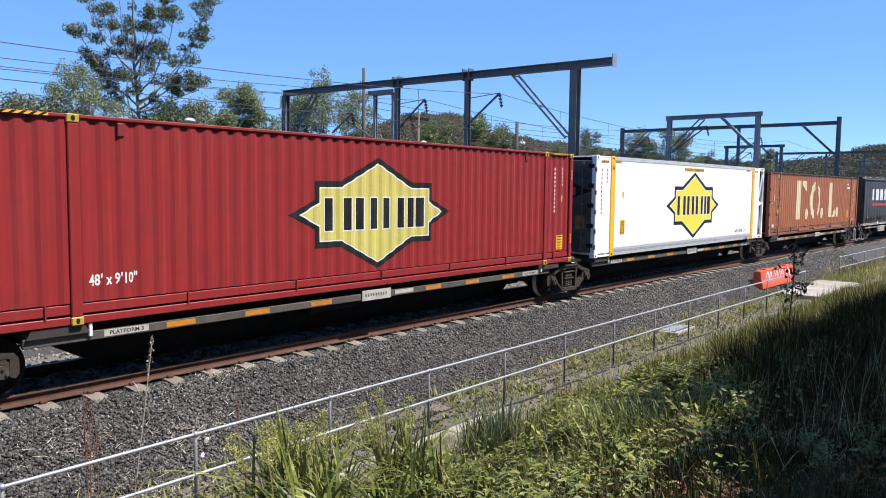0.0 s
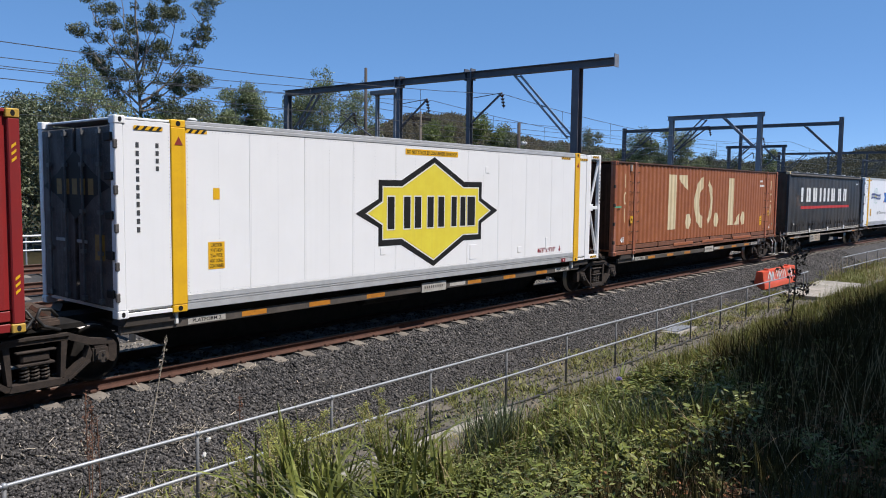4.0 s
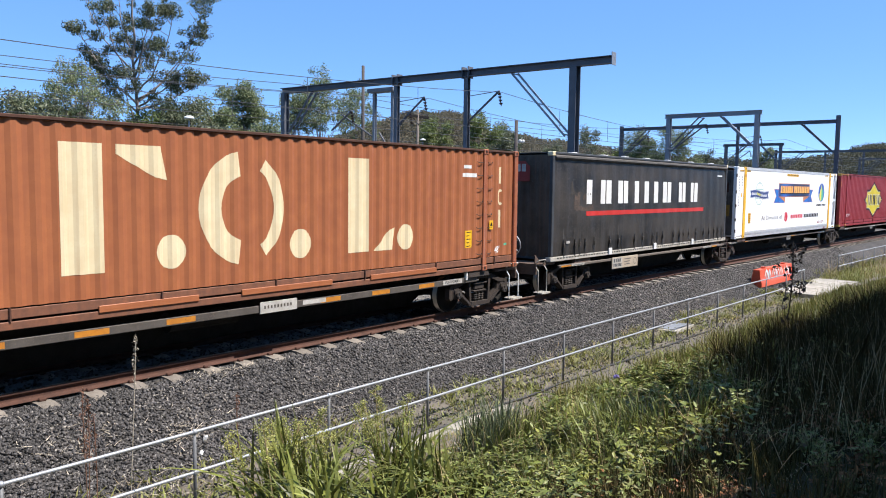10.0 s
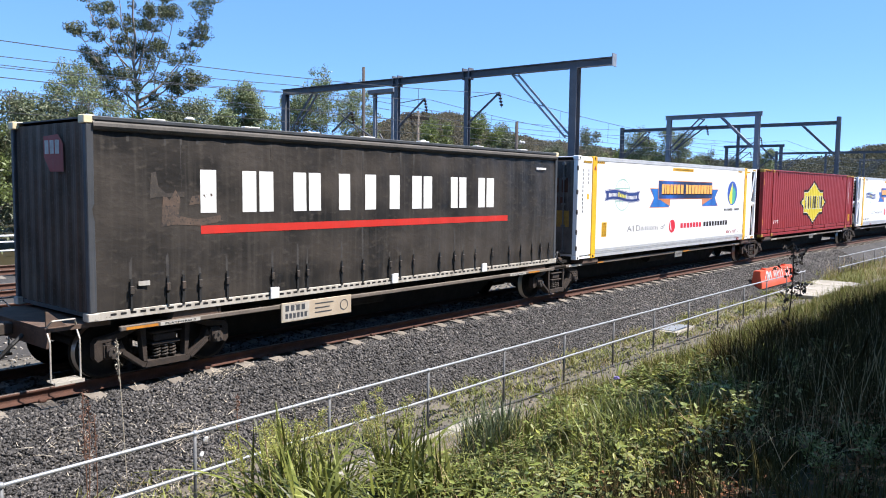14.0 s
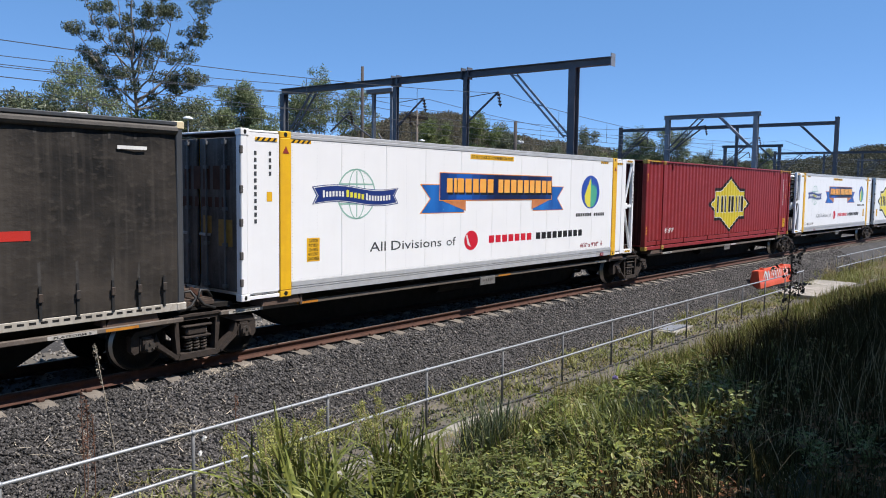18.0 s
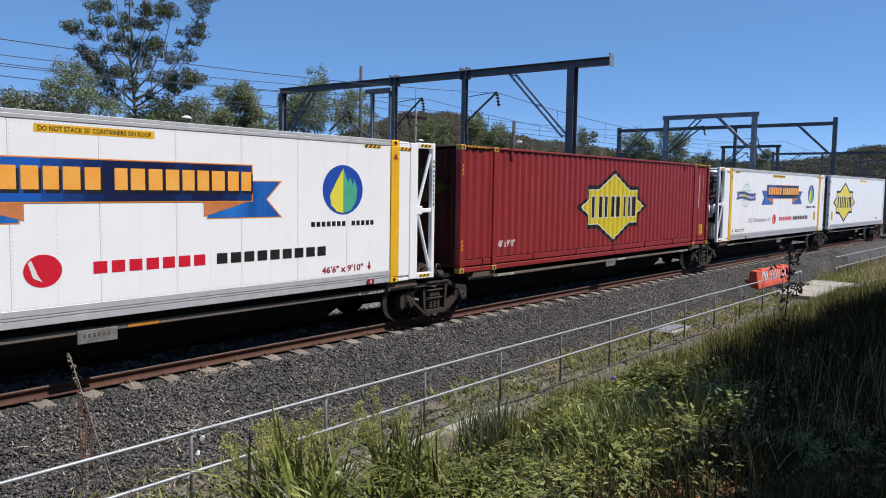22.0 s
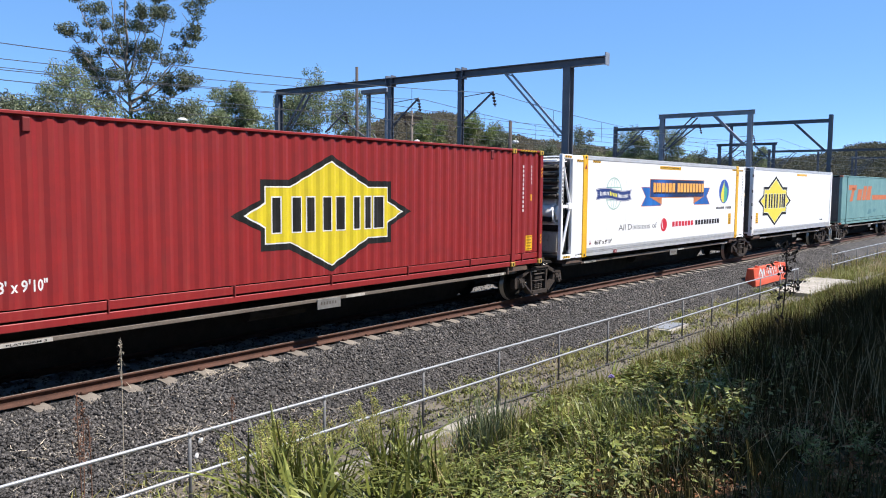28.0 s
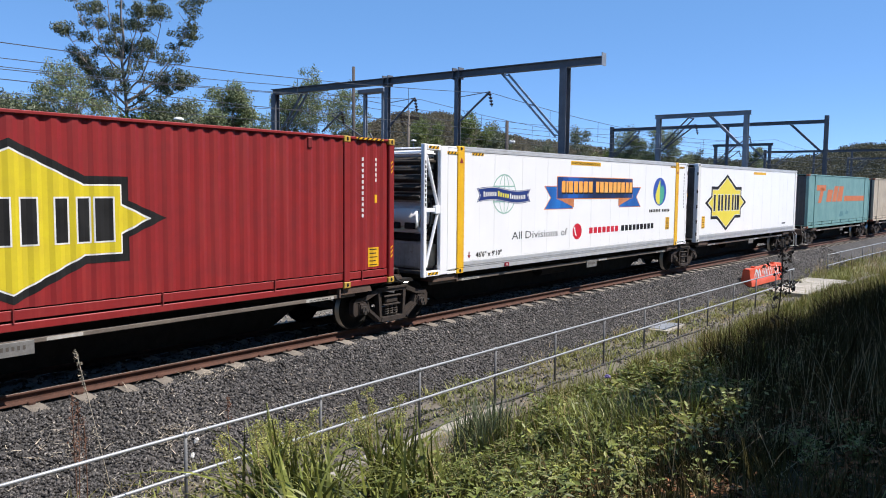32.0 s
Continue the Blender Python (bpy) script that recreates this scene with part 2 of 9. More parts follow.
TEAL = mat("teal_paint", (0.16, 0.31, 0.29), (0.12, 0.26, 0.25), (0.22, 0.37, 0.34), rough=0.55, streak=0.35, wear=(0.34, 0.42, 0.4), wear_at=0.66, scale=1.5)
BEIGE = mat("beige_paint", (0.55, 0.47, 0.35), (0.48, 0.4, 0.3), rough=0.6, streak=0.4)
WAGON = mat("weathered_wagon_steel", (0.045, 0.037, 0.03), (0.027, 0.023, 0.02), (0.075, 0.055, 0.04), rough=0.75, streak=0.3, wear=(0.14, 0.08, 0.05), wear_at=0.64, scale=4)
# near-black tone carries the shade beneath the train
UNDER = mat("shade_dark_underframe_steel", (0.02, 0.018, 0.016), (0.012, 0.011, 0.01), (0.03, 0.026, 0.022), rough=0.85, scale=5, spec=0.2)
# end walls and their badge: the shade of the ends is painted in
END_SHADED = mat("shade_dark_brown_end", (0.04, 0.02, 0.013), (0.022, 0.012, 0.009), (0.065, 0.032, 0.022), rough=0.85, spec=0.1, streak=0.4, wear=(0.12, 0.06, 0.045), wear_at=0.7)
RED_SHADED = mat("shade_dark_red_end", (0.045, 0.009, 0.008), (0.022, 0.007, 0.006), rough=0.8, spec=0.1, streak=0.4, wear=(0.16, 0.05, 0.04), wear_at=0.72)
BADGE_SHADED = mat("shade_dark_badge", (0.06, 0.045, 0.01), (0.03, 0.022, 0.008), rough=0.85, spec=0.1, wear=(0.015, 0.012, 0.01), wear_at=0.55, scale=3)
SILL = mat("grey_side_sill", (0.085, 0.074, 0.063), (0.055, 0.047, 0.04), (0.125, 0.096, 0.074), rough=0.75, streak=0.3, scale=3)
SILL_PALE = mat("bleached_side_sill", (0.15, 0.125, 0.1), (0.1, 0.08, 0.066), (0.22, 0.185, 0.15), rough=0.8, streak=0.3, scale=2)
BUFF = mat("buff_board_paint", (0.46, 0.38, 0.28), (0.38, 0.31, 0.23), rough=0.6, wear=(0.2, 0.15, 0.11), wear_at=0.66, scale=4)
RUSTY_DECK = mat("rusty_deck_steel", (0.12, 0.075, 0.052), (0.075, 0.05, 0.04), (0.16, 0.1, 0.07), rough=0.85, streak=0.3, scale=4)
CONNECTOR = mat("rust_brown_casting", (0.075, 0.05, 0.036), (0.045, 0.032, 0.025), (0.11, 0.07, 0.048), rough=0.85, scale=6, fine=50, bump=0.3)
BOGIE = mat("brake_dust_steel", (0.038, 0.026, 0.0195), (0.021, 0.0155, 0.012), (0.064, 0.046, 0.035), rough=0.85, scale=9, fine=70, bump=0.3)
TREAD = mat("worn_tread", (0.35, 0.33, 0.31), rough=0.3, metal=1.0)
HOSE = mat("black_rubber", (0.018, 0.018, 0.018), rough=0.6)
RAIL_TOP = mat("dull_rail_head", (0.15, 0.115, 0.094), (0.11, 0.085, 0.07), rough=0.5, metal=0.3, scale=2)
RUST = mat("rusty_rail", (0.078, 0.031, 0.018), (0.05, 0.022, 0.014), (0.115, 0.05, 0.029), rough=0.9, scale=5, fine=60, bump=0.3)
SLEEPER = mat("concrete_sleeper", (0.21, 0.185, 0.155), (0.14, 0.12, 0.1), (0.1, 0.08, 0.062), rough=0.9, scale=6, fine=50, bump=0.3, vary=0.12)
BALLAST = mat("ballast_bed", (0.042, 0.039, 0.037), (0.027, 0.0255, 0.0245), (0.1, 0.094, 0.088), rough=0.95, scale=0.8, fine=22, bump=1.0)
STONE = mat("ballast_stone", (0.053, 0.0485, 0.047), (0.028, 0.0265, 0.026), (0.23, 0.212, 0.195), rough=0.68, scale=0.7, fine=60, island=0.95, bump=0.3)
# oily stone, darkened further to stand for the shade under the train
STONE_OILY_SHADE = mat("oily_shade_dark_stone", (0.03, 0.028, 0.027), (0.02, 0.019, 0.018), (0.07, 0.066, 0.06), rough=0.85, scale=0.7, fine=60, island=0.6, bump=0.2)
STONE_PALE = mat("dusty_ballast_stone", (0.2, 0.185, 0.165), (0.13, 0.12, 0.11), (0.28, 0.26, 0.23), rough=0.9, scale=0.7, fine=60, island=0.6, bump=0.2)
SOIL = mat("dry_soil", (0.13, 0.112, 0.09), (0.085, 0.076, 0.06), (0.19, 0.165, 0.13), rough=0.95, scale=0.9, fine=14, bump=0.5)
EARTH = mat("grassy_earth", (0.034, 0.029, 0.014), (0.045, 0.036, 0.018), (0.022, 0.019, 0.01), rough=0.95, scale=0.5, fine=9, bump=0.6, spec=0.1)
CONCRETE = mat("weathered_concrete", (0.34, 0.32, 0.28), (0.23, 0.215, 0.18), (0.15, 0.135, 0.11), rough=0.9, scale=2, fine=45, bump=0.3)
GALV = mat("galvanised_pipe", (0.34, 0.36, 0.38), (0.26, 0.28, 0.3), (0.42, 0.43, 0.44), rough=0.5, metal=0.4, scale=6)
# darker grey than the fence rails, for posts and lock rods
GALV_DARK = mat("dark_galvanised_steel", (0.15, 0.155, 0.16), (0.11, 0.115, 0.12), (0.2, 0.2, 0.205), rough=0.65, metal=0.2, scale=6)
GANTRY = mat("dark_grey_mast_steel", (0.105, 0.115, 0.135), (0.08, 0.088, 0.105), (0.15, 0.155, 0.17), rough=0.6, scale=2, streak=0.2, vary=0.1)
GANTRY_PALE = mat("pale_galvanised_mast", (0.26, 0.28, 0.31), (0.2, 0.22, 0.25), rough=0.55, metal=0.3, scale=2)
WIRE = mat("copper_wire_dulled", (0.06, 0.062, 0.065), rough=0.5)
INSULATOR = mat("brown_porcelain", (0.05, 0.028, 0.02), rough=0.3)
POLE_DARK = mat("dark_weathered_pole", (0.075, 0.062, 0.055), (0.05, 0.043, 0.04), rough=0.9, scale=3, stretch=(6, 6, 0.5))
TARRED = mat("tarred_timber", (0.022, 0.02, 0.018), (0.014, 0.013, 0.012), rough=0.9, spec=0.1)
TIMBER = mat("grey_timber_pole", (0.17, 0.14, 0.11), (0.12, 0.1, 0.085), rough=0.9, scale=3, stretch=(6, 6, 0.5))
BARK = mat("eucalypt_bark", (0.24, 0.2, 0.165), (0.14, 0.115, 0.095), (0.36, 0.33, 0.29), rough=0.9, scale=1.2, fine=12, stretch=(3, 3, 0.6), bump=0.4)
LEAF_GUM = mat("gum_leaf", (0.11, 0.13, 0.066), (0.145, 0.16, 0.09), rough=0.5, scale=0.35, fine=3, island=0.45, bump=0, trans=0.18)
LEAF_PALE = mat("pale_gum_leaf", (0.21, 0.24, 0.115), (0.16, 0.195, 0.085), rough=0.5, scale=0.35, fine=3, island=0.45, bump=0, trans=0.25)
LEAF_LIME = mat("fresh_green_leaf", (0.12, 0.16, 0.04), (0.15, 0.18, 0.055), rough=0.5, scale=0.35, fine=3, island=0.4, bump=0, trans=0.3)
LEAF_DARK = mat("dark_leaf", (0.08, 0.096, 0.046), (0.105, 0.118, 0.062), rough=0.5, scale=0.3, fine=3, island=0.4, bump=0, trans=0.12, spec=0.3)
FOREST = mat("far_forest", (0.13, 0.118, 0.078), (0.165, 0.14, 0.1), (0.1, 0.102, 0.06), rough=0.9, scale=0.03, fine=0.3, island=0.12, bump=0, trans=0.5)
RIDGE = mat("dark_ridge_forest", (0.075, 0.08, 0.052), (0.1, 0.095, 0.066), (0.06, 0.068, 0.045), rough=0.9, scale=0.03, fine=0.3, island=0.12, bump=0, trans=0.4)
GRASS = mat("long_grass", (0.165, 0.168, 0.036), (0.22, 0.195, 0.06), (0.11, 0.13, 0.026), rough=0.5, scale=0.8, fine=6, island=0.5, bump=0, trans=0.2, spec=0.25)
CREST = mat("crest_grass", (0.12, 0.135, 0.03), (0.17, 0.17, 0.05), (0.08, 0.095, 0.02), rough=0.5, scale=0.8, fine=6, island=0.5, bump=0, trans=0.2, spec=0.2)
# bank grass under the trees: part of its shade is put into the colour
SHADE_GRASS = mat("shade_dark_olive_grass", (0.06, 0.052, 0.017), (0.085, 0.065, 0.026), (0.04, 0.038, 0.013), rough=0.75, scale=0.8, fine=6, island=0.5, bump=0, trans=0.1, spec=0.08)
STRAP = mat("strap_leaf", (0.068, 0.088, 0.018), (0.2, 0.215, 0.048), (0.3, 0.3, 0.1), rough=0.45, scale=1.5, fine=8, island=0.6, bump=0, trans=0.2, spec=0.25)
SHRUB = mat("shrub_leaf", (0.14, 0.16, 0.03), (0.235, 0.24, 0.056), (0.09, 0.1, 0.024), rough=0.42, scale=1.2, fine=8, island=0.5, bump=0, trans=0.2, spec=0.25)
DEEP_LEAF = mat("deep_green_weed_leaf", (0.085, 0.108, 0.022), (0.165, 0.19, 0.042), (0.05, 0.06, 0.015), rough=0.42, scale=1.2, fine=8, island=0.5, bump=0, trans=0.15, spec=0.3)
FLAX = mat("blue_green_strap_leaf", (0.065, 0.09, 0.045), (0.13, 0.155, 0.085), (0.19, 0.21, 0.14), rough=0.4, scale=1.5, fine=8, island=0.5, bump=0, trans=0.15, spec=0.35)
# tussocks under the trees, coloured darker to deepen their shade
SHADE_TUSSOCK = mat("shade_dark_brown_tussock", (0.042, 0.035, 0.012), (0.062, 0.046, 0.019), (0.03, 0.026, 0.009), rough=0.8, scale=0.8, fine=6, island=0.5, bump=0, trans=0.1, spec=0.05)
DEAD_LEAF = mat("rusty_dead_leaf", (0.2, 0.085, 0.035), (0.12, 0.06, 0.03), (0.3, 0.19, 0.1), rough=0.85, scale=3, fine=20, island=0.45, bump=0, spec=0.15)
STRAW = mat("dry_straw", (0.42, 0.33, 0.18), (0.33, 0.24, 0.12), rough=0.8, scale=2, fine=10, island=0.3, bump=0, trans=0.2)
SPRAY = mat("pale_blue_spray", (0.42, 0.55, 0.68), (0.6, 0.62, 0.66), rough=0.6, scale=5)
BARRIER = mat("orange_plastic", (0.68, 0.1, 0.045), (0.6, 0.085, 0.04), rough=0.45, streak=0.2, scale=2)


# ---- shape helpers ----
def thing(name, label, category, group="", m=None, kind=""):
    ob = new(name)
    if m is not None:
        ob.matrix_world = m
    return tagged(ob, label, category, group, kind)


def mesh_of(bm, material, smooth=False):
    me = bpy.data.meshes.new("mesh")
    bmesh.ops.recalc_face_normals(bm, faces=bm.faces)
    bm.to_mesh(me)
    bm.free()
    me.materials.append(material)
    if smooth:
        me.polygons.foreach_set("use_smooth", [True] * len(me.polygons))
    return me


def part(name, bm, material, parent, label="", smooth=False):
    ob = new(name, mesh_of(bm, material, smooth))
    ob.parent = parent
    return tagged(ob, label)


def raw_mesh(name, verts, faces, material, smooth=False):
    """from numpy arrays: verts (n, 3), faces (m, k)"""
    me = bpy.data.meshes.new(name)
    verts, faces = np.asarray(verts, np.float32), np.asarray(faces, np.int32)
    k = faces.shape[1]
    me.vertices.add(len(verts))
    me.vertices.foreach_set("co", verts.ravel())
    me.loops.add(faces.size)
    me.loops.foreach_set("vertex_index", faces.ravel())
    me.polygons.add(len(faces))
    me.polygons.foreach_set("loop_start", np.arange(0, faces.size, k, dtype=np.int32))
    me.polygons.foreach_set("loop_total", np.full(len(faces), k, np.int32))
    me.update(calc_edges=True)
    me.materials.append(material)
    if smooth:
        me.polygons.foreach_set("use_smooth", [True] * len(me.polygons))
    return me


def box(bm, x0, x1, y0, y1, z0, z1, m=None):
    v = [bm.verts.new((x, y, z)) for x in (x0, x1) for y in (y0, y1) for z in (z0, z1)]
    if m is not None:
        for q in v:
            q.co = m @ q.co
    for f in ((0, 1, 3, 2), (4, 6, 7, 5), (0, 4, 5, 1), (2, 3, 7, 6), (0, 2, 6, 4), (1, 5, 7, 3)):
        bm.faces.new([v[i] for i in f])
    return v


def rounded_box(bm, x0, x1, y0, y1, z0, z1, r=0.01, seg=1, m=None):
    v = box(bm, x0, x1, y0, y1, z0, z1, m)
    es = {e for q in v for e in q.link_edges}
    bmesh.ops.bevel(bm, geom=list(es), offset=r, segments=seg, affect="EDGES")


def tube(bm, p0, p1, r, n=8, r1=None, cap=True):
    p0, p1 = Vector(p0), Vector(p1)
    d = (p1 - p0).normalized()
    a = d.orthogonal().normalized()
    b = d.cross(a)
    r1 = r if r1 is None else r1
    rings = []
    for p, rr in ((p0, r), (p1, r1)):
        rings.append([bm.verts.new(p + (a * math.cos(2 * math.pi * i / n) + b * math.sin(2 * math.pi * i / n)) * rr) for i in range(n)])
    for i in range(n):
        bm.faces.new([rings[0][i], rings[0][(i + 1) % n], rings[1][(i + 1) % n], rings[1][i]])
    if cap:
        bm.faces.new(rings[0][::-1])
        bm.faces.new(rings[1])


def sweep(bm, pts, r, n=6):
    """one unbroken round bar through the points"""
    pts = [Vector(p) for p in pts]
    rings, side = [], None
    for i, p in enumerate(pts):
        d = (pts[min(i + 1, len(pts) - 1)] - pts[max(i - 1, 0)]).normalized()
        side = d.orthogonal().normalized() if side is None else (side - d * side.dot(d)).normalized()
        up = d.cross(side)
        rings.append([bm.verts.new(p + (side * math.cos(2 * math.pi * k / n) + up * math.sin(2 * math.pi * k / n)) * r) for k in range(n)])
    for a, b in zip(rings[:-1], rings[1:]):
        for k in range(n):
            bm.faces.new([a[k], a[(k + 1) % n], b[(k + 1) % n], b[k]])
    bm.faces.new(rings[0][::-1])
    bm.faces.new(rings[-1])


path_tube = sweep


def plate(bm, pts, y0, y1):
    """an outline of (x, z) points as a plate from y0 to y1"""
    a = [bm.verts.new((x, y0, z)) for x, z in pts]
    b = [bm.verts.new((x, y1, z)) for x, z in pts]
    bm.faces.new(a)
    bm.faces.new(b[::-1])
    for i in range(len(pts)):
        j = (i + 1) % len(pts)
        bm.faces.new([a[i], b[i], b[j], a[j]])


def beam_i(bm, p0, p1, w, h, t=0.02):
    """an I beam from p0 to p1, web upright"""
    p0, p1 = Vector(p0), Vector(p1)
    d = p1 - p0
    n = d.length
    q = d.to_track_quat("X", "Z").to_matrix().to_4x4()
    m = Matrix.Translation(p0) @ q
    box(bm, 0, n, -w / 2, w / 2, h / 2 - t, h / 2, m)
    box(bm, 0, n, -w / 2, w / 2, -h / 2, -h / 2 + t, m)
    box(bm, 0, n, -t / 2, t / 2, -h / 2 + t + 0.0005, h / 2 - t - 0.0005, m)


# ---- ground, ballast and tracks ----
TRACKS = (0.0, 6.8, 10.7, 15.8)


def ground_z(s, u):
    """the lie of the land beside the line"""
    prof = ((-400, 3.0), (-60, 2.6), (-18, 2.1), (-12.5, 1.45), (-11.0, 1.05), (-9.4, 0.45), (-7.6, -0.25), (-5.9, -0.75), (-4.75, -1.03), (-4.2, -1.12), (-3.95, -1.16), (-3.3, -1.15), (-2.7, -1.02), (-1.6, -0.62), (0, -0.6), (19, -0.62), (24, -0.9), (40, -0.8), (90, 0.5), (2500, 6))
    z = np.interp(u, [p[0] for p in prof], [p[1] for p in prof])
    return z


us = [-400, -200, -100, -60, -40, -30, -24, -20] + [-18 + 0.35 * i for i in range(40)] + [-3.9, -3.6, -3.3, -3.0, -2.7, -2.2, -1.6, 0, 3, 6, 9, 12, 15, 19, 21, 24, 28, 34, 40, 50, 65, 90, 140, 250, 500, 1000, 2000]
ss = [-900, -500, -300, -150, -80, -40, -25, -15, -8] + [-4 + 0.5 * i for i in range(90)] + [42 + 3 * i for i in range(20)] + [105, 115, 130, 150, 180, 220, 300, 420, 600, 800]
gv = []
for s in ss:
    for u in us:
        p = on_line(max(-60, min(s, 330)), u) if -60 <= s <= 330 else on_line(-60 if s < 0 else 330, u) + Vector((s + 60 if s < 0 else s - 330, 0, 0))
        z = float(ground_z(s, u))
        k = min(1.0, max(0.0, (-u - 4.6) / 2))
        z += k * 0.16 * noise.noise(Vector((p.x * 0.5, p.y * 0.5, 0))) + k * 0.05 * noise.noise(Vector((p.x * 2, p.y * 2, 3)))
        if -4.2 <= u <= -2.9:
            z += 0.025 * noise.noise(Vector((p.x * 1.5, p.y * 2, 7)))
        gv.append((p.x, p.y, z))
nu = len(us)
gf = [(i * nu + j, (i + 1) * nu + j, (i + 1) * nu + j + 1, i * nu + j + 1) for i in range(len(ss) - 1) for j in range(nu - 1)]
ground = tagged(new("ground", raw_mesh("ground", gv, gf, EARTH, True)), "grassy bank and level railway land reaching the hills", "ground", kind="structure")
# bare soil along the foot of the ballast
ground.data.materials.append(SOIL)
soil_j = [j for j in range(nu - 1) if -4.75 <= us[j] < 24]
for i in range(len(ss) - 1):
    for j in soil_j:
        ground.data.polygons[i * (nu - 1) + j].material_index = 1


def strip(profile, s0, s1, step):
    """a band of (u, z) along the line"""
    vs, fs, k = [], [], len(profile)
    count = int((s1 - s0) / step)
    for i in range(count + 1):
        for u, z in profile:
            vs.append(on_line(s0 + i * step, u, z))
    for i in range(count):
        for j in range(k - 1):
            fs.append((i * k + j, (i + 1) * k + j, (i + 1) * k + j + 1, i * k + j + 1))
    return vs, fs


def profile_rail():
    return ((-0.073, -0.155), (-0.073, -0.142), (-0.02, -0.125), (-0.009, -0.11), (-0.009, -0.045), (-0.035, -0.035), (-0.036, -0.008), (-0.028, 0.0), (0.028, 0.0), (0.036, -0.008), (0.035, -0.035), (0.009, -0.045), (0.009, -0.11), (0.02, -0.125), (0.073, -0.142), (0.073, -0.155))


for n, u0 in enumerate(TRACKS):
    near = n == 0
    vs, fs = strip([(u0 - (2.75 if near else 2.6), -1.04 if near else -0.6), (u0 - 2.3, -0.78 if near else -0.5), (u0 - 1.75, -0.38), (u0 - 1.35, -0.215), (u0 - 1.12, -0.235), (u0 - 0.88, -0.215), (u0 - 0.6, -0.19), (u0 + 1.2, -0.19), (u0 + 1.4, -0.225), (u0 + 1.75, -0.3), (u0 + 2.6, -0.61)], -60, 330, 1.0)
    bed = tagged(new("ballast", raw_mesh("ballast", vs, fs, BALLAST, True)), "bed of crushed dark grey stone under the track", "ballast", "ballast beds", "structure")
    # the same shade-darkened stone fills the bed between the rails
    bed.data.materials.append(STONE_OILY_SHADE)
    for p in bed.data.polygons:
        p.material_index = 1 if 5 <= p.index % 10 <= 7 else 0
    track = thing("track", "railway track of rusty rails on concrete sleepers" if near else "second railway track of rusty rails beyond the train", "railway track", "tracks", kind="structure")
    for side in (-0.7525, 0.7525):
        vs, fs = strip([(u0 + side + a, b) for a, b in profile_rail()], -60, 330, 2.0)
        o = new("rail", raw_mesh("rail", vs, fs, RUST))
        o.parent = track
        vs, fs = strip([(u0 + side - 0.029, -0.004), (u0 + side - 0.027, 0.003), (u0 + side + 0.027, 0.003), (u0 + side + 0.029, -0.004)], -60, 330, 2.0)
        o2 = new("running_surface", raw_mesh("running_surface", vs, fs, RAIL_TOP))
        o2.parent = o
        tagged(o2, "polished rail head")
    # sleepers with shoulders that slope under the rail
    bm = bmesh.new()
    plate(bm, [(-1.25, -0.4), (-1.25, -0.235), (-1.2, -0.2), (-0.95, -0.165), (-0.55, -0.165), (-0.3, -0.2), (0.3, -0.2), (0.55, -0.165), (0.95, -0.165), (1.2, -0.2), (1.25, -0.235), (1.25, -0.4)], -0.12, 0.12)
    for v in bm.verts:
        v.co = (v.co.y, v.co.x, v.co.z)
    me = mesh_of(bm, SLEEPER)
    bmc = bmesh.new()
    for side in (-0.7525, 0.7525):
        for d in (-1, 1):
            rounded_box(bmc, -0.05, 0.05, side + d * 0.09 - 0.035, side + d * 0.09 + 0.035, -0.168, -0.12, 0.012)
    clip_mesh = mesh_of(bmc, RUST)
    rnd = random.Random(n)
    s, count = (1.35, 110) if near else (4.0, 60)
    for i in range(count):
        o = new("sleeper", me)
        o.parent = track
        o.matrix_basis = line_pose(s, u0, rnd.uniform(-0.012, 0.0)) @ pose(0, 0, 0, 0, 0, rnd.uniform(-1.2, 1.2))
        if near and i < 40:
            c = new("rail_clip", clip_mesh)
            c.parent = o
        s += 0.65 + rnd.uniform(-0.02, 0.02)


# ---- loose stones of the near ballast ----
def lumps(count, place, size, material, seed):
    """many small faceted stones; place(rng, count) gives their centres"""
    rng = np.random.default_rng(seed)
    base = np.array([(1, 1, 1), (1, -1, -1), (-1, 1, -1), (-1, -1, 1), (1.1, 0, -0.3), (-1.1, 0.2, 0.2), (0, 1.1, 0.3), (0.1, -1.15, 0)]) * 0.62
    faces = np.array([(0, 6, 4), (0, 4, 7), (0, 7, 3), (0, 3, 6), (1, 4, 2), (1, 2, 5), (1, 5, 7), (1, 7, 4), (2, 4, 6), (2, 6, 5), (3, 5, 6), (3, 7, 5)])
    c = place(rng, count)
    q = rng.normal(size=(count, 4))
    q /= np.linalg.norm(q, axis=1, keepdims=True)
    w, x, y, z = q.T
    rot = np.stack([1 - 2 * (y * y + z * z), 2 * (x * y - z * w), 2 * (x * z + y * w), 2 * (x * y + z * w), 1 - 2 * (x * x + z * z), 2 * (y * z - x * w), 2 * (x * z - y * w), 2 * (y * z + x * w), 1 - 2 * (x * x + y * y)], 1).reshape(-1, 3, 3)
    sc = rng.uniform(size[0], size[1], (count, 1, 1)) * rng.uniform(0.65, 1.25, (count, 1, 3))
    v = np.einsum("nij,nkj->nki", rot, base[None] * sc * rng.uniform(0.8, 1.2, (count, 8, 1))) + c[:, None, :]
    f = faces[None] + (np.arange(count) * 8)[:, None, None]
    return raw_mesh("stones", v.reshape(-1, 3), f.reshape(-1, 3), material)


def line_points(s, u, z):
    th = 2 * BEND * s
    return np.stack([s - (2 * BEND) ** 2 * s ** 3 / 6 + u * np.sin(th), MIDDLE - BEND * s * s + u * np.cos(th), z], 1)


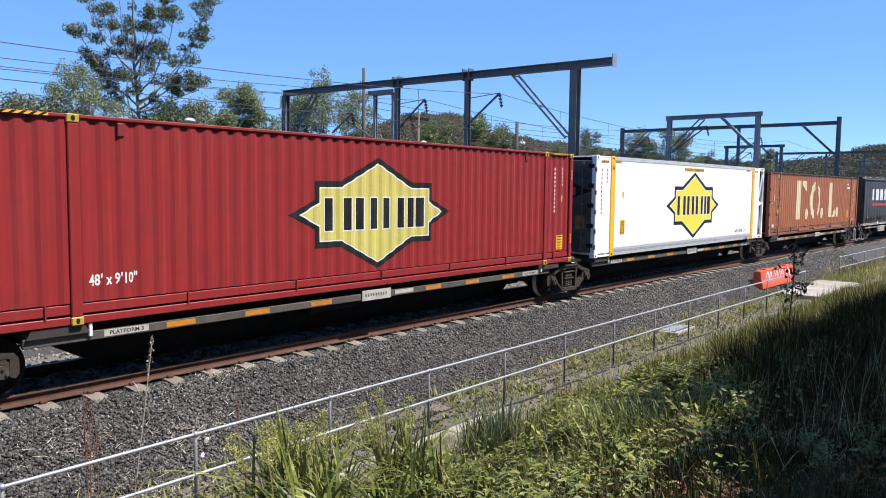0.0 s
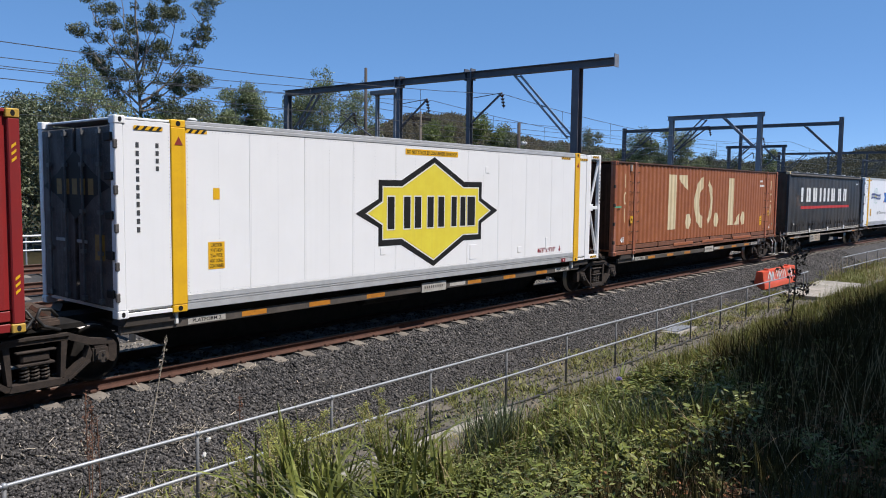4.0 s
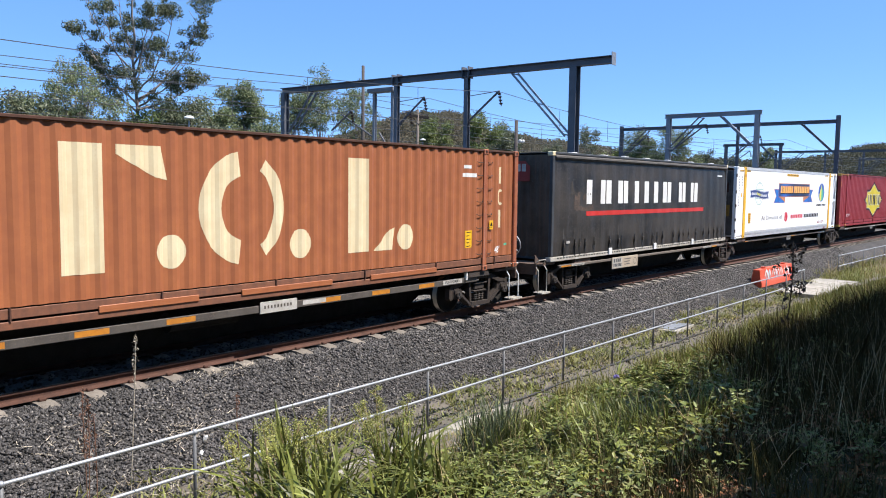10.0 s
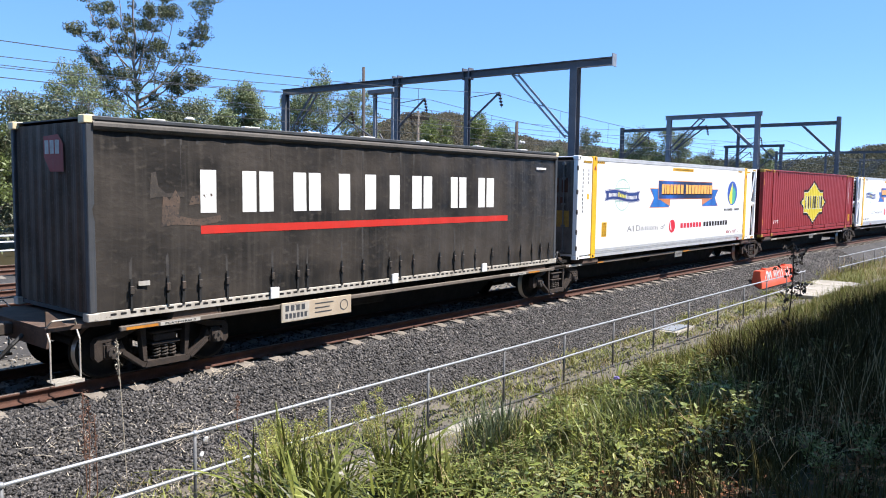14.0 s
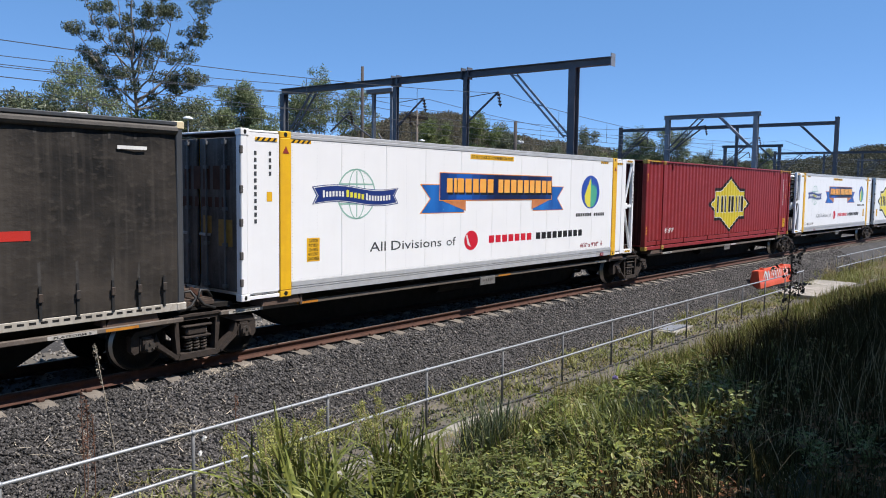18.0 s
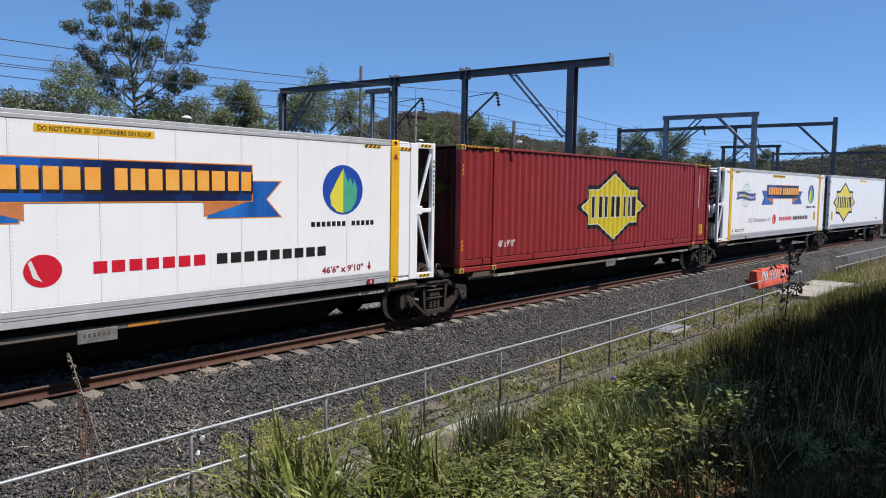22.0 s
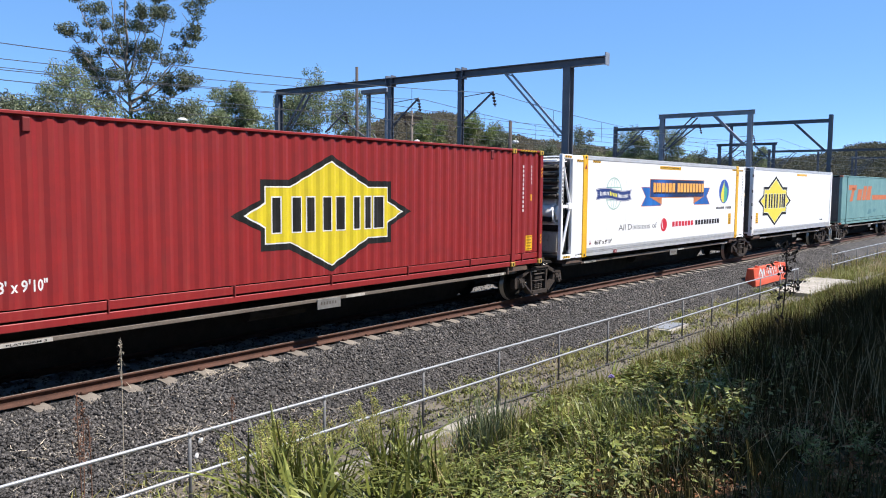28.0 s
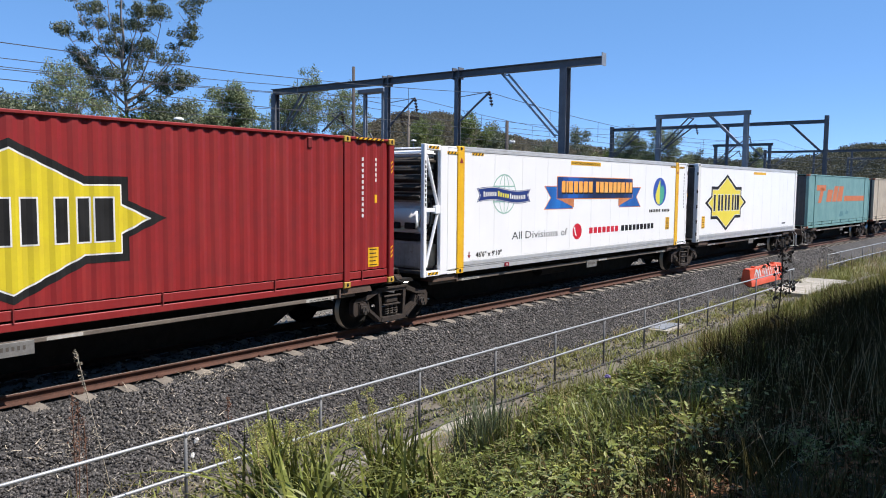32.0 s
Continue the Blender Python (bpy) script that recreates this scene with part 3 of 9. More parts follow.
def near_shoulder(rng, count):
    s = 2.5 + 43 * rng.random(count) ** 1.5
    u = rng.uniform(-2.95, -0.85, count)
    z = np.interp(u, [-3.0, -2.75, -2.3, -1.75, -1.35, -1.1, -1.0, 0], [-1.1, -1.04, -0.78, -0.38, -0.205, -0.225, -0.225, -0.24])
    return line_points(s, u, z + rng.uniform(-0.012, 0.018, count))


stones = tagged(new("ballast_stones", lumps(80000, near_shoulder, (0.019, 0.042), STONE, 5)), "loose crushed stones on the ballast shoulder", "gravel", kind="stuff")


tagged(new("ballast_stones", lumps(9000, near_shoulder, (0.014, 0.034), STONE_PALE, 15)), "paler chipped stones scattered over the ballast shoulder", "gravel", kind="stuff")


def between_rails(rng, count):
    s = 1.0 + 30 * rng.random(count) ** 1.3
    u = rng.uniform(-0.68, 1.6, count)
    return line_points(s, u, -0.195 + rng.uniform(-0.01, 0.015, count))


tagged(new("ballast_stones", lumps(8000, between_rails, (0.02, 0.045), STONE_OILY_SHADE, 6)), "oily crushed stones between the rails, darkened for the shade under the train", "gravel", kind="stuff")


def drain_strip(rng, count):
    s = 2.5 + 36 * rng.random(count) ** 1.3
    u = rng.uniform(-4.1, -2.7, count)
    return line_points(s, u, ground_z(s, u) + rng.uniform(-0.01, 0.02, count))


tagged(new("ballast_stones", lumps(5000, drain_strip, (0.012, 0.045), STONE, 7)), "stray stones on the bare strip by the fence", "gravel", kind="stuff")


def second_bed(rng, count):
    s = 1.0 + 60 * rng.random(count)
    u = rng.uniform(1.3, 6.0, count)
    z = np.interp(u, [1.3, 1.75, 2.6, 4.2, 5.05, 5.45, 6.0], [-0.22, -0.3, -0.61, -0.6, -0.36, -0.24, -0.24])
    return line_points(s, u, z + rng.uniform(-0.01, 0.02, count))


tagged(new("ballast_stones", lumps(14000, second_bed, (0.03, 0.06), STONE_PALE, 8)), "pale crushed stones between the tracks", "gravel", kind="stuff")


# ---- masts, beams and wires of the overhead line ----
def mast(parent, x, y, z1, w=0.3, d=0.3, z0=-0.6, material=GANTRY, label=""):
    bm = bmesh.new()
    beam_i(bm, (x, y, z0), (x, y, z1), w, d, 0.025)
    return part("mast", bm, material, parent, label)


def crossbeam(parent, x, y0, y1, z, h=0.34, w=0.3, z_end=None, material=GANTRY):
    bm = bmesh.new()
    beam_i(bm, (x, y0, z - h / 2), (x, y1, (z if z_end is None else z_end) - h / 2), w, h, 0.025)
    return part("crossbeam", bm, material, parent)


def strut(parent, p0, p1, material=GANTRY_PALE, gap=0.34, lattice=True):
    """a pair of angle bars with spacers"""
    bm = bmesh.new()
    p0, p1 = Vector(p0), Vector(p1)
    side = Vector((0, gap / 2, 0.04))
    for d in (-1, 1):
        tube(bm, p0 + side * d, p1 + side * d, 0.055, 4)
    if lattice:
        for k in (0.02, 0.5, 0.97):
            q = p0.lerp(p1, k)
            tube(bm, q - side, q + side, 0.035, 4)
    return part("brace", bm, material, parent, "pair of galvanised brace bars")


def cantilever(parent, x, y, z, reach, drop=1.0):
    """arm with its tie and a string of insulators, towards smaller y"""
    bm = bmesh.new()
    tube(bm, (x, y, z - drop), (x, y - reach, z), 0.045, 6)
    tube(bm, (x, y, z - 0.12), (x, y - reach, z), 0.018, 5)
    arm = part("registration_arm", bm, GANTRY, parent)
    bm = bmesh.new()
    for k in range(4):
        tube(bm, (x, y - reach - 0.03 * k, z - 0.1 - 0.13 * k), (x, y - reach - 0.03 * k, z - 0.17 - 0.13 * k), 0.085, 8, 0.05)
    tube(bm, (x, y - reach, z), (x, y - reach - 0.1, z - 0.62), 0.02, 5)
    part("insulator_string", bm, INSULATOR, arm, "brown porcelain insulators")
    return arm


def gantry_near():
    X = 25.85
    g = thing("overhead_line_gantry", "dark steel overhead-line gantry with braced masts across the tracks", "gantry", "overhead line gantries")
    crossbeam(g, X, 13.05, 31.7, 7.68, 0.28, z_end=7.78)
    bm = bmesh.new()
    box(bm, X - 0.16, X + 0.16, 13.02, 13.048, 7.34, 7.8)
    part("end_plate", bm, GANTRY_PALE, g, "pale galvanised end plate")
    mast(g, X, 14.62, 7.408, 0.3, 0.34)
    mast(g, X, 31.5, 7.498, 0.28, 0.32)
    strut(g, (X, 17.35, 7.4), (X, 14.82, 4.8))
    strut(g, (X, 29.2, 7.46), (X, 31.3, 5.2), GANTRY)
    for y in (19.72, 23.7):
        bm = bmesh.new()
        beam_i(bm, (X, y, 3.2), (X, y, 7.43), 0.2, 0.2, 0.02)
        for d in (-0.16, 0.16):
            box(bm, X - 0.17, X + 0.17, y + d - 0.02, y + d + 0.02, 7.36, 7.84)
        part("drop_post", bm, GANTRY, g)
        cantilever(g, X, y - 0.1, 6.75, 1.55, 1.15)
    cantilever(g, X, 28.0, 6.4, 1.4, 0.9)
    return g


gantry_near()


def gantry_far(X, y0, y1, z, brace_y, posts=(), over=0.0, material=GANTRY, label="dark steel overhead-line gantry further down the line"):
    g = thing("overhead_line_gantry", label, "gantry", "overhead line gantries")
    crossbeam(g, X, y0 - over, y1 + over, z, 0.26, 0.26, None, material)
    mast(g, X, y0, z + (0.3 if over == 0 else -0.26), 0.26, 0.3, material=material)
    mast(g, X, y1, z + (0.15 if over == 0 else -0.26), 0.26, 0.3, material=material)
    if brace_y:
        strut(g, (X, y0 + brace_y, z - 0.27), (X, y0 + 0.2, z - 0.35 - brace_y * 0.85), GANTRY_PALE if material is not GANTRY else GANTRY, 0.2)
        strut(g, (X, y1 - brace_y, z - 0.27), (X, y1 - 0.2, z - 0.35 - brace_y * 0.85), GANTRY, 0.3)
    for y in posts:
        bm = bmesh.new()
        beam_i(bm, (X, y, 3.0), (X, y, z - 0.26), 0.2, 0.2, 0.02)
        part("drop_post", bm, GANTRY, g)
        cantilever(g, X, y - 0.1, z - 1.0, 1.6, 1.2)
    cantilever(g, X, y1 - 0.2, z - 0.7, 2.2, 1.6)
    return g


gantry_far(46.9, 14.3, 19.7, 7.55, 2.1, over=0.25, material=GANTRY_PALE, label="pale galvanised portal gantry over one track")
gantry_far(61.0, 12.95, 29.8, 8.0, 2.4, (20.0,), label="wide dark steel gantry spanning several tracks")
gantry_far(79.5, 21.9, 27.2, 7.5, 1.8, (24.0,), over=0.3)
gantry_far(98.0, 9.3, 27.5, 7.6, 3.0, (18.0, 22.0))
gantry_far(128.0, 6.3, 24.0, 7.8, 3.0, (14.0, 18.0))


def wire(u, z, z_mid, r=0.0125, spans=(-14.5, 25.85, 61.0, 98.0, 128.0, 165.0)):
    """a hanging wire from mast to mast"""
    bm = bmesh.new()
    pts = []
    for a, b in zip(spans[:-1], spans[1:]):
        for i in range(10):
            k = i / 10
            pts.append(on_line(a + (b - a) * k, u, z - 4 * (z - z_mid) * k * (1 - k)))
    path_tube(bm, pts, r, 4)
    return bm


for u, zc, zm in ((6.7, 6.7, 5.95), (10.6, 6.7, 5.95), (15.8, 6.5, 5.8)):
    ob = thing("catenary", "thin overhead catenary and contact wire with droppers", "overhead wire", "overhead wires")
    part("messenger_wire", wire(u, zc, zm), WIRE, ob)
    part("contact_wire", wire(u, 5.2, 5.16), WIRE, ob)
    for a, b in ((-14.5, 25.85), (25.85, 61.0), (61.0, 98.0)):
        for i in range(1, 8):
            k = i / 8
            s = a + (b - a) * k
            bm = bmesh.new()
            tube(bm, on_line(s, u, 5.18), on_line(s, u, zc - 4 * (zc - zm) * k * (1 - k)), 0.008, 4)
            part("dropper", bm, WIRE, ob)
for u, z, zm in ((19.0, 7.5, 7.0), (19.7, 8.0, 7.5)):
    ob = thing("feeder_wire", "bare feeder wire strung along the masts", "overhead wire", "overhead wires")
    part("conductor", wire(u, z, zm, r=0.018), WIRE, ob)


# ---- poles and signal between and beyond the tracks ----
def switch_mast():
    """pale twin mast with arms, beside the first gantry"""
    t = thing("switch_mast", "pale galvanised twin mast with brackets below the gantry", "mast")
    X = 27.0
    for y in (25.0, 26.2):
        bm = bmesh.new()
        beam_i(bm, (X, y, -0.6), (X, y, 7.3), 0.14, 0.16, 0.02)
        part("mast", bm, GANTRY_PALE, t)
    bm = bmesh.new()
    rounded_box(bm, X - 0.25, X + 0.25, 24.8, 26.5, 7.3, 7.5, 0.02)
    part("head_beam", bm, GANTRY_PALE, t)
    for z, y, r in ((6.0, 26.3, 2.2), (5.0, 24.9, 1.0)):
        bm = bmesh.new()
        tube(bm, (X, y, z - 0.8), (X, y + r, z + 0.4), 0.04, 6)
        part("bracket", bm, GANTRY, t)
    cantilever(t, X, 24.9, 6.3, 1.0, 0.9)
    return t


switch_mast()


def pole(name, label, x, y, h, r, material, arm=0.0, arm_z=0.0):
    z0 = float(ground_z(*off_line(x, y)))
    t = thing(name, label, "pole", "poles")
    t.matrix_world = Matrix.Translation((x, y, z0 - 0.3))
    bm = bmesh.new()
    tube(bm, (0, 0, 0), (0, 0, h - z0 + 0.3), r, 10, r * 0.75)
    part("shaft", bm, material, t, "", True)
    if arm:
        bm = bmesh.new()
        rounded_box(bm, -arm, arm, -0.08, 0.08, arm_z - z0 + 0.1, arm_z - z0 + 0.36, 0.01)
        for d in (-1, 1):
            tube(bm, (d * 0.9, -0.09, arm_z - z0 + 0.12), (0, -0.14, arm_z - z0 - 0.6), 0.025, 5)
        part("cross_arm", bm, TARRED, t, "dark tarred cross-arm with braces")
        for x2 in (-arm + 0.1, -arm * 0.35, arm * 0.35, arm - 0.1):
            bm = bmesh.new()
            tube(bm, (x2, 0, arm_z - z0 + 0.361), (x2, 0, arm_z - z0 + 0.56), 0.05, 8, 0.03)
            part("insulator", bm, INSULATOR, t)
    return t


pole("timber_pole", "slim weathered timber pole behind the gantry", 35.0, 35.0, 10.4, 0.13, POLE_DARK)
pole("power_pole", "timber power pole with a cross-arm near the hill", 57.6, 50.0, 10.35, 0.16, TIMBER, 1.6, 9.75)
pole("signal_post", "stout grey post with small white lamps", 47.0, 31.3, 7.7, 0.16, POLE_DARK)


def lamp_cluster(x, y, z):
    """two small white lamps on a bracket at the post"""
    t = thing("post_lamp", "pair of small white lamps bracketed to the grey post", "lamp", "post lamps")
    t.matrix_world = Matrix.Translation((x, y, z))
    bm = bmesh.new()
    tube(bm, (0, 0, 0), (0.75, 0, 0.05), 0.025, 6)
    part("bracket", bm, GANTRY, t)
    for q in (0.35, 0.72):
        bm = bmesh.new()
        bmesh.ops.create_uvsphere(bm, u_segments=12, v_segments=8, radius=0.13, matrix=Matrix.Translation((q, -0.02, 0.14)))
        part("lamp_head", bm, PALE, t, "white rounded lamp head", True)


lamp_cluster(47.15, 31.3, 6.1)


def yard_lamp(x, y, z):
    """a post with a domed white lamp head"""
    z0 = float(ground_z(*off_line(x, y)))
    t = thing("yard_lamp", "slim post with a domed white lamp head", "street lamp", "yard lamps")
    t.matrix_world = Matrix.Translation((x, y, z0 - 0.2))
    h = z - z0 + 0.2
    bm = bmesh.new()
    tube(bm, (0, 0, 0), (0, 0, h - 0.12), 0.06, 8, 0.045)
    part("post", bm, GANTRY_PALE, t)
    bm = bmesh.new()
    bmesh.ops.create_uvsphere(bm, u_segments=16, v_segments=8, radius=0.3)
    for v in bm.verts:
        v.co = (v.co.x, v.co.y, h + (v.co.z * 0.55 if v.co.z > 0 else v.co.z * 0.15))
    part("lamp_head", bm, PALE, t, "domed white lamp head", True)


yard_lamp(25.7, 40.0, 6.62)
yard_lamp(58.4, 50.0, 7.4)


def signal(s, u):
    t = thing("railway_signal", "black colour-light signal heads on a pale post with rungs", "signal")
    t.matrix_world = line_pose(s, u, -1.15)
    bm = bmesh.new()
    tube(bm, (0, 0, 0), (0, 0, 4.6), 0.07, 10)
    part("post", bm, GANTRY_PALE, t, "pale galvanised post", True)
    for z in (1.6, 2.2, 2.5, 3.1, 3.9):
        bm = bmesh.new()
        tube(bm, (-0.55, 0, z), (0.35, 0, z), 0.025, 6)
        part("bracket", bm, GANTRY_PALE, t)
    for z0, z1 in ((4.0, 5.2), (2.8, 3.5), (1.7, 2.5)):
        bm = bmesh.new()
        rounded_box(bm, -0.95, -0.6, -0.05, 0.05, z0, z1, 0.02)
        rounded_box(bm, -0.9, -0.65, 0.051, 0.2, z0 + 0.05, z1 - 0.05, 0.02)
        h = part("signal_head", bm, HOSE, t, "black signal head")
        n = int((z1 - z0) / 0.36)
        for k in range(n):
            bm = bmesh.new()
            zz = z0 + 0.2 + k * (z1 - z0 - 0.15) / n
            tube(bm, (-0.775, -0.05, zz), (-0.775, -0.3, zz), 0.11, 12, 0.11, False)
            part("hood", bm, HOSE, h)
    return t


signal(8.6, 4.2)


def lineside_fence():
    t = thing("lineside_fence", "grey post-and-rail lineside fence beyond the tracks", "fence", "far fences")
    for k in range(22):
        bm = bmesh.new()
        q = on_line(-6 + 2.4 * k, 21.5)
        tube(bm, (q.x, q.y, -0.8), (q.x, q.y, 0.75), 0.04, 8)
        part("post", bm, GALV, t)
    for z, m, w in ((0.7, GALV, 0.035), (0.45, GALV, 0.03), (0.1, GALV, 0.03)):
        vs, fs = strip([(21.44, z - w), (21.44, z + w), (21.48, z + w), (21.48, z - w)], -6, 44.4, 2.4)
        o = new("rail", raw_mesh("rail", vs, fs, m))
        o.parent = t
    return t


lineside_fence()


# ---- the train: containers, wagons and bogies ----
MOVERS, WHEELS = [], []
DECK = 0.925
PITCH, DEEP = 0.28, 0.024
W = 1.25  # half the width of a container


def inset(x):
    """depth of the corrugation at x"""
    k = (x / PITCH) % 1.0
    if k < 0.26:
        return 0.0
    if k < 0.5:
        return DEEP * (k - 0.26) / 0.24
    if k < 0.76:
        return DEEP
    return DEEP * (1 - (k - 0.76) / 0.24)


def folds(x0, x1):
    out = []
    n = math.floor(x0 / PITCH) - 1
    while n * PITCH < x1 + PITCH:
        for k in (0.0, 0.26, 0.5, 0.76):
            x = (n + k) * PITCH
            if x0 + 1e-4 < x < x1 - 1e-4:
                out.append(x)
        n += 1
    return out


def corrugated(bm, x0, x1, z0, z1, y, sign=-1, along="x"):
    """a folded steel sheet with its outer folds at y; sign -1: facing the camera's side"""
    xs = [x0] + folds(x0, x1) + [x1]
    rows = []
    for x in xs:
        d = y - sign * inset(x)
        if along == "x":
            rows.append([bm.verts.new((x, d, z)) for z in (z0, z1)] + [bm.verts.new((x, d - sign * 0.006, z)) for z in (z1, z0)])
        else:
            rows.append([bm.verts.new((d, x, z)) for z in (z0, z1)] + [bm.verts.new((d - sign * 0.006, x, z)) for z in (z1, z0)])
    for a, b in zip(rows[:-1], rows[1:]):
        for i in range(4):
            bm.faces.new([a[i], b[i], b[(i + 1) % 4], a[(i + 1) % 4]])


def mark(name, shapes, material, parent, y, label="", folded=False, sign=-1, end=False):
    """flat painted shapes, lists of (x, z), a hair above the side at y; folded: they follow the corrugation"""
    bm = bmesh.new()
    for pts in shapes:
        bm.faces.new([bm.verts.new((x, 0, z)) for x, z in pts])
    bmesh.ops.remove_doubles(bm, verts=bm.verts[:], dist=1e-5)
    bm.normal_update()
    bmesh.ops.triangulate(bm, faces=bm.faces[:])
    if folded:
        lo, hi = min(v.co.x for v in bm.verts), max(v.co.x for v in bm.verts)
        for x in folds(lo, hi):
            bmesh.ops.bisect_plane(bm, geom=bm.verts[:] + bm.edges[:] + bm.faces[:], plane_co=(x, 0, 0), plane_no=(1, 0, 0), dist=1e-5)
    for v in bm.verts:
        v.co.y = y - sign * (inset(v.co.x) if folded else 0)
        if end:
            v.co = (v.co.y, -v.co.x, v.co.z)
    return part(name, bm, material, parent, label)


def rect(x0, x1, z0, z1):
    return [(x0, z0), (x1, z0), (x1, z1), (x0, z1)]


def ellipse(cx, cz, rx, rz, n=28):
    return [(cx + rx * math.cos(2 * math.pi * i / n), cz + rz * math.sin(2 * math.pi * i / n)) for i in range(n)]


def ring(cx, cz, rx, rz, t, n=28, a0=0.0, a1=360.0):
    out = []
    for i in range(n):
        a, b = radians(a0 + (a1 - a0) * i / n), radians(a0 + (a1 - a0) * (i + 1) / n)
        out.append([(cx + rx * math.cos(a), cz + rz * math.sin(a)), (cx + rx * math.cos(b), cz + rz * math.sin(b)), (cx + (rx - t) * math.cos(b), cz + (rz - t) * math.sin(b)), (cx + (rx - t) * math.cos(a), cz + (rz - t) * math.sin(a))])
    return out


def words(name, text, x0, x1, z0, z1, material, parent, y, label="", folded=False, shear=0.0, bold=0.0, lines=1):
    """lettering in the built-in font, fitted into a box on the side"""
    cu = bpy.data.curves.new("lettering", "FONT")
    cu.body, cu.shear, cu.offset, cu.resolution_u = text, shear, bold, 2
    cu.align_x = "CENTER" if lines > 1 else "LEFT"
    ob = bpy.data.objects.new("lettering", cu)
    me = ob.to_mesh()
    bm = bmesh.new()
    bm.from_mesh(me)
    ob.to_mesh_clear()
    bpy.data.objects.remove(ob)
    bpy.data.curves.remove(cu)
    xs, ys = [v.co.x for v in bm.verts], [v.co.y for v in bm.verts]
    ax, bx, ay, by = min(xs), max(xs), min(ys), max(ys)
    for v in bm.verts:
        v.co = (x0 + (v.co.x - ax) / (bx - ax) * (x1 - x0), 0, z0 + (v.co.y - ay) / (by - ay) * (z1 - z0))
    if folded:
        for x in folds(x0, x1):
            bmesh.ops.bisect_plane(bm, geom=bm.verts[:] + bm.edges[:] + bm.faces[:], plane_co=(x, 0, 0), plane_no=(1, 0, 0), dist=1e-5)
    for v in bm.verts:
        v.co.y = y + (inset(v.co.x) if folded else 0)
    return part(name, bm, material, parent, label)


def emblem(parent, cx, cz, k, y, folded=False, kz=None, field=SIGN_YELLOW):
    """eight-cornered yellow badge with a black border and upright black bars"""
    kz = kz or k

    def star(a):
        q = [(-a[0], 0), (-a[1], a[2]), (-a[1], a[3]), (-a[4], a[3]), (0, a[5]), (a[4], a[3]), (a[1], a[3]), (a[1], a[2]), (a[0], 0), (a[1], -a[2]), (a[1], -a[3]), (a[4], -a[3]), (0, -a[5]), (-a[4], -a[3]), (-a[1], -a[3]), (-a[1], -a[2])]
        return [[(cx + k * x, cz + kz * z) for x, z in q]]
    b = mark("badge", star((2.36, 1.72, 0.28, 0.65, 1.05, 1.15)), BLACK, parent, y - 0.002, "black-bordered yellow badge", folded)
    mark("badge_edge", star((2.09, 1.61, 0.235, 0.53, 1.03, 1.03)), PALE, b, y - 0.0035, "thin white line", folded)
    mark("badge_field", star((2.02, 1.585, 0.21, 0.505, 1.015, 1.0)), field, b, y - 0.005, "bright yellow field", folded)
    for a, c in ((-1.46, -1.26), (-0.97, -0.77), (-0.63, -0.43), (-0.22, -0.02), (0.14, 0.34), (0.6, 0.78), (0.92, 1.1), (1.18, 1.46)):
        mark("badge_bar_edge", [rect(cx + k * (a - 0.025), cx + k * (c + 0.025), cz - kz * 0.345, cz + kz * 0.345)], PALE, b, y - 0.0065, "", folded)
        mark("badge_bar", [rect(cx + k * a, cx + k * c, cz - kz * 0.32, cz + kz * 0.32)], BLACK, b, y - 0.008, "upright black bar", folded)


def casting(bm, x, z, y, s=-1, w=0.085):
    """a corner fitting with its oval hole as a dark recess frame"""
    rounded_box(bm, x - w, x + w, y - 0.008 if s < 0 else y - 0.16, y + 0.16 if s < 0 else y + 0.008, z, z + 0.118, 0.012)


def bars_column(parent, x, z0, z1, n, material, y, folded=False, w=0.06):
    """a column of unreadable marks, drawn as bars"""
    step = (z0 - z1) / n
    for i in range(n):
        mark("marking", [rect(x - w / 2, x + w / 2, z0 - (i + 0.62) * step, z0 - i * step)], material, parent, y, "", folded)


def hazard(parent, x0, x1, z, y, h=0.06, folded=False):
    b = mark("hazard_strip", [rect(x0, x1, z, z + h)], YELLOW, parent, y, "yellow and black hazard strip", folded)
    n = max(2, int((x1 - x0) / 0.11))
    st = (x1 - x0) / n
    mark("hazard_stripe", [[(x0 + i * st, z), (x0 + (i + 0.45) * st, z), (x0 + (i + 0.95) * st, z + h), (x0 + (i + 0.5) * st, z + h)] for i in range(n)], BLACK, b, y - 0.0015, "", folded)


def caution(parent, x0, x1, z0, z1, y, text=True, folded=False):
    c = mark("caution_label", [rect(x0, x1, z0, z1)], YELLOW, parent, y, "yellow caution label", folded)
    if text:
        words("lettering", "CAUTION\n9'10\" HIGH\n2.5m WIDE\n46'6\" LONG\nCONTAINER", x0 + 0.02, x1 - 0.02, z0 + 0.02, z1 - 0.02, BLACK, c, y - 0.002, "", folded, bold=0.01, lines=5)
    else:
        h = (z1 - z0) / 5
        mark("lettering", [rect(x0 + 0.04, x1 - 0.04 - 0.05 * (i % 2), z0 + h * (i + 0.38), z0 + h * (i + 0.62)) for i in range(5)], BLACK, c, y - 0.002, "", folded)


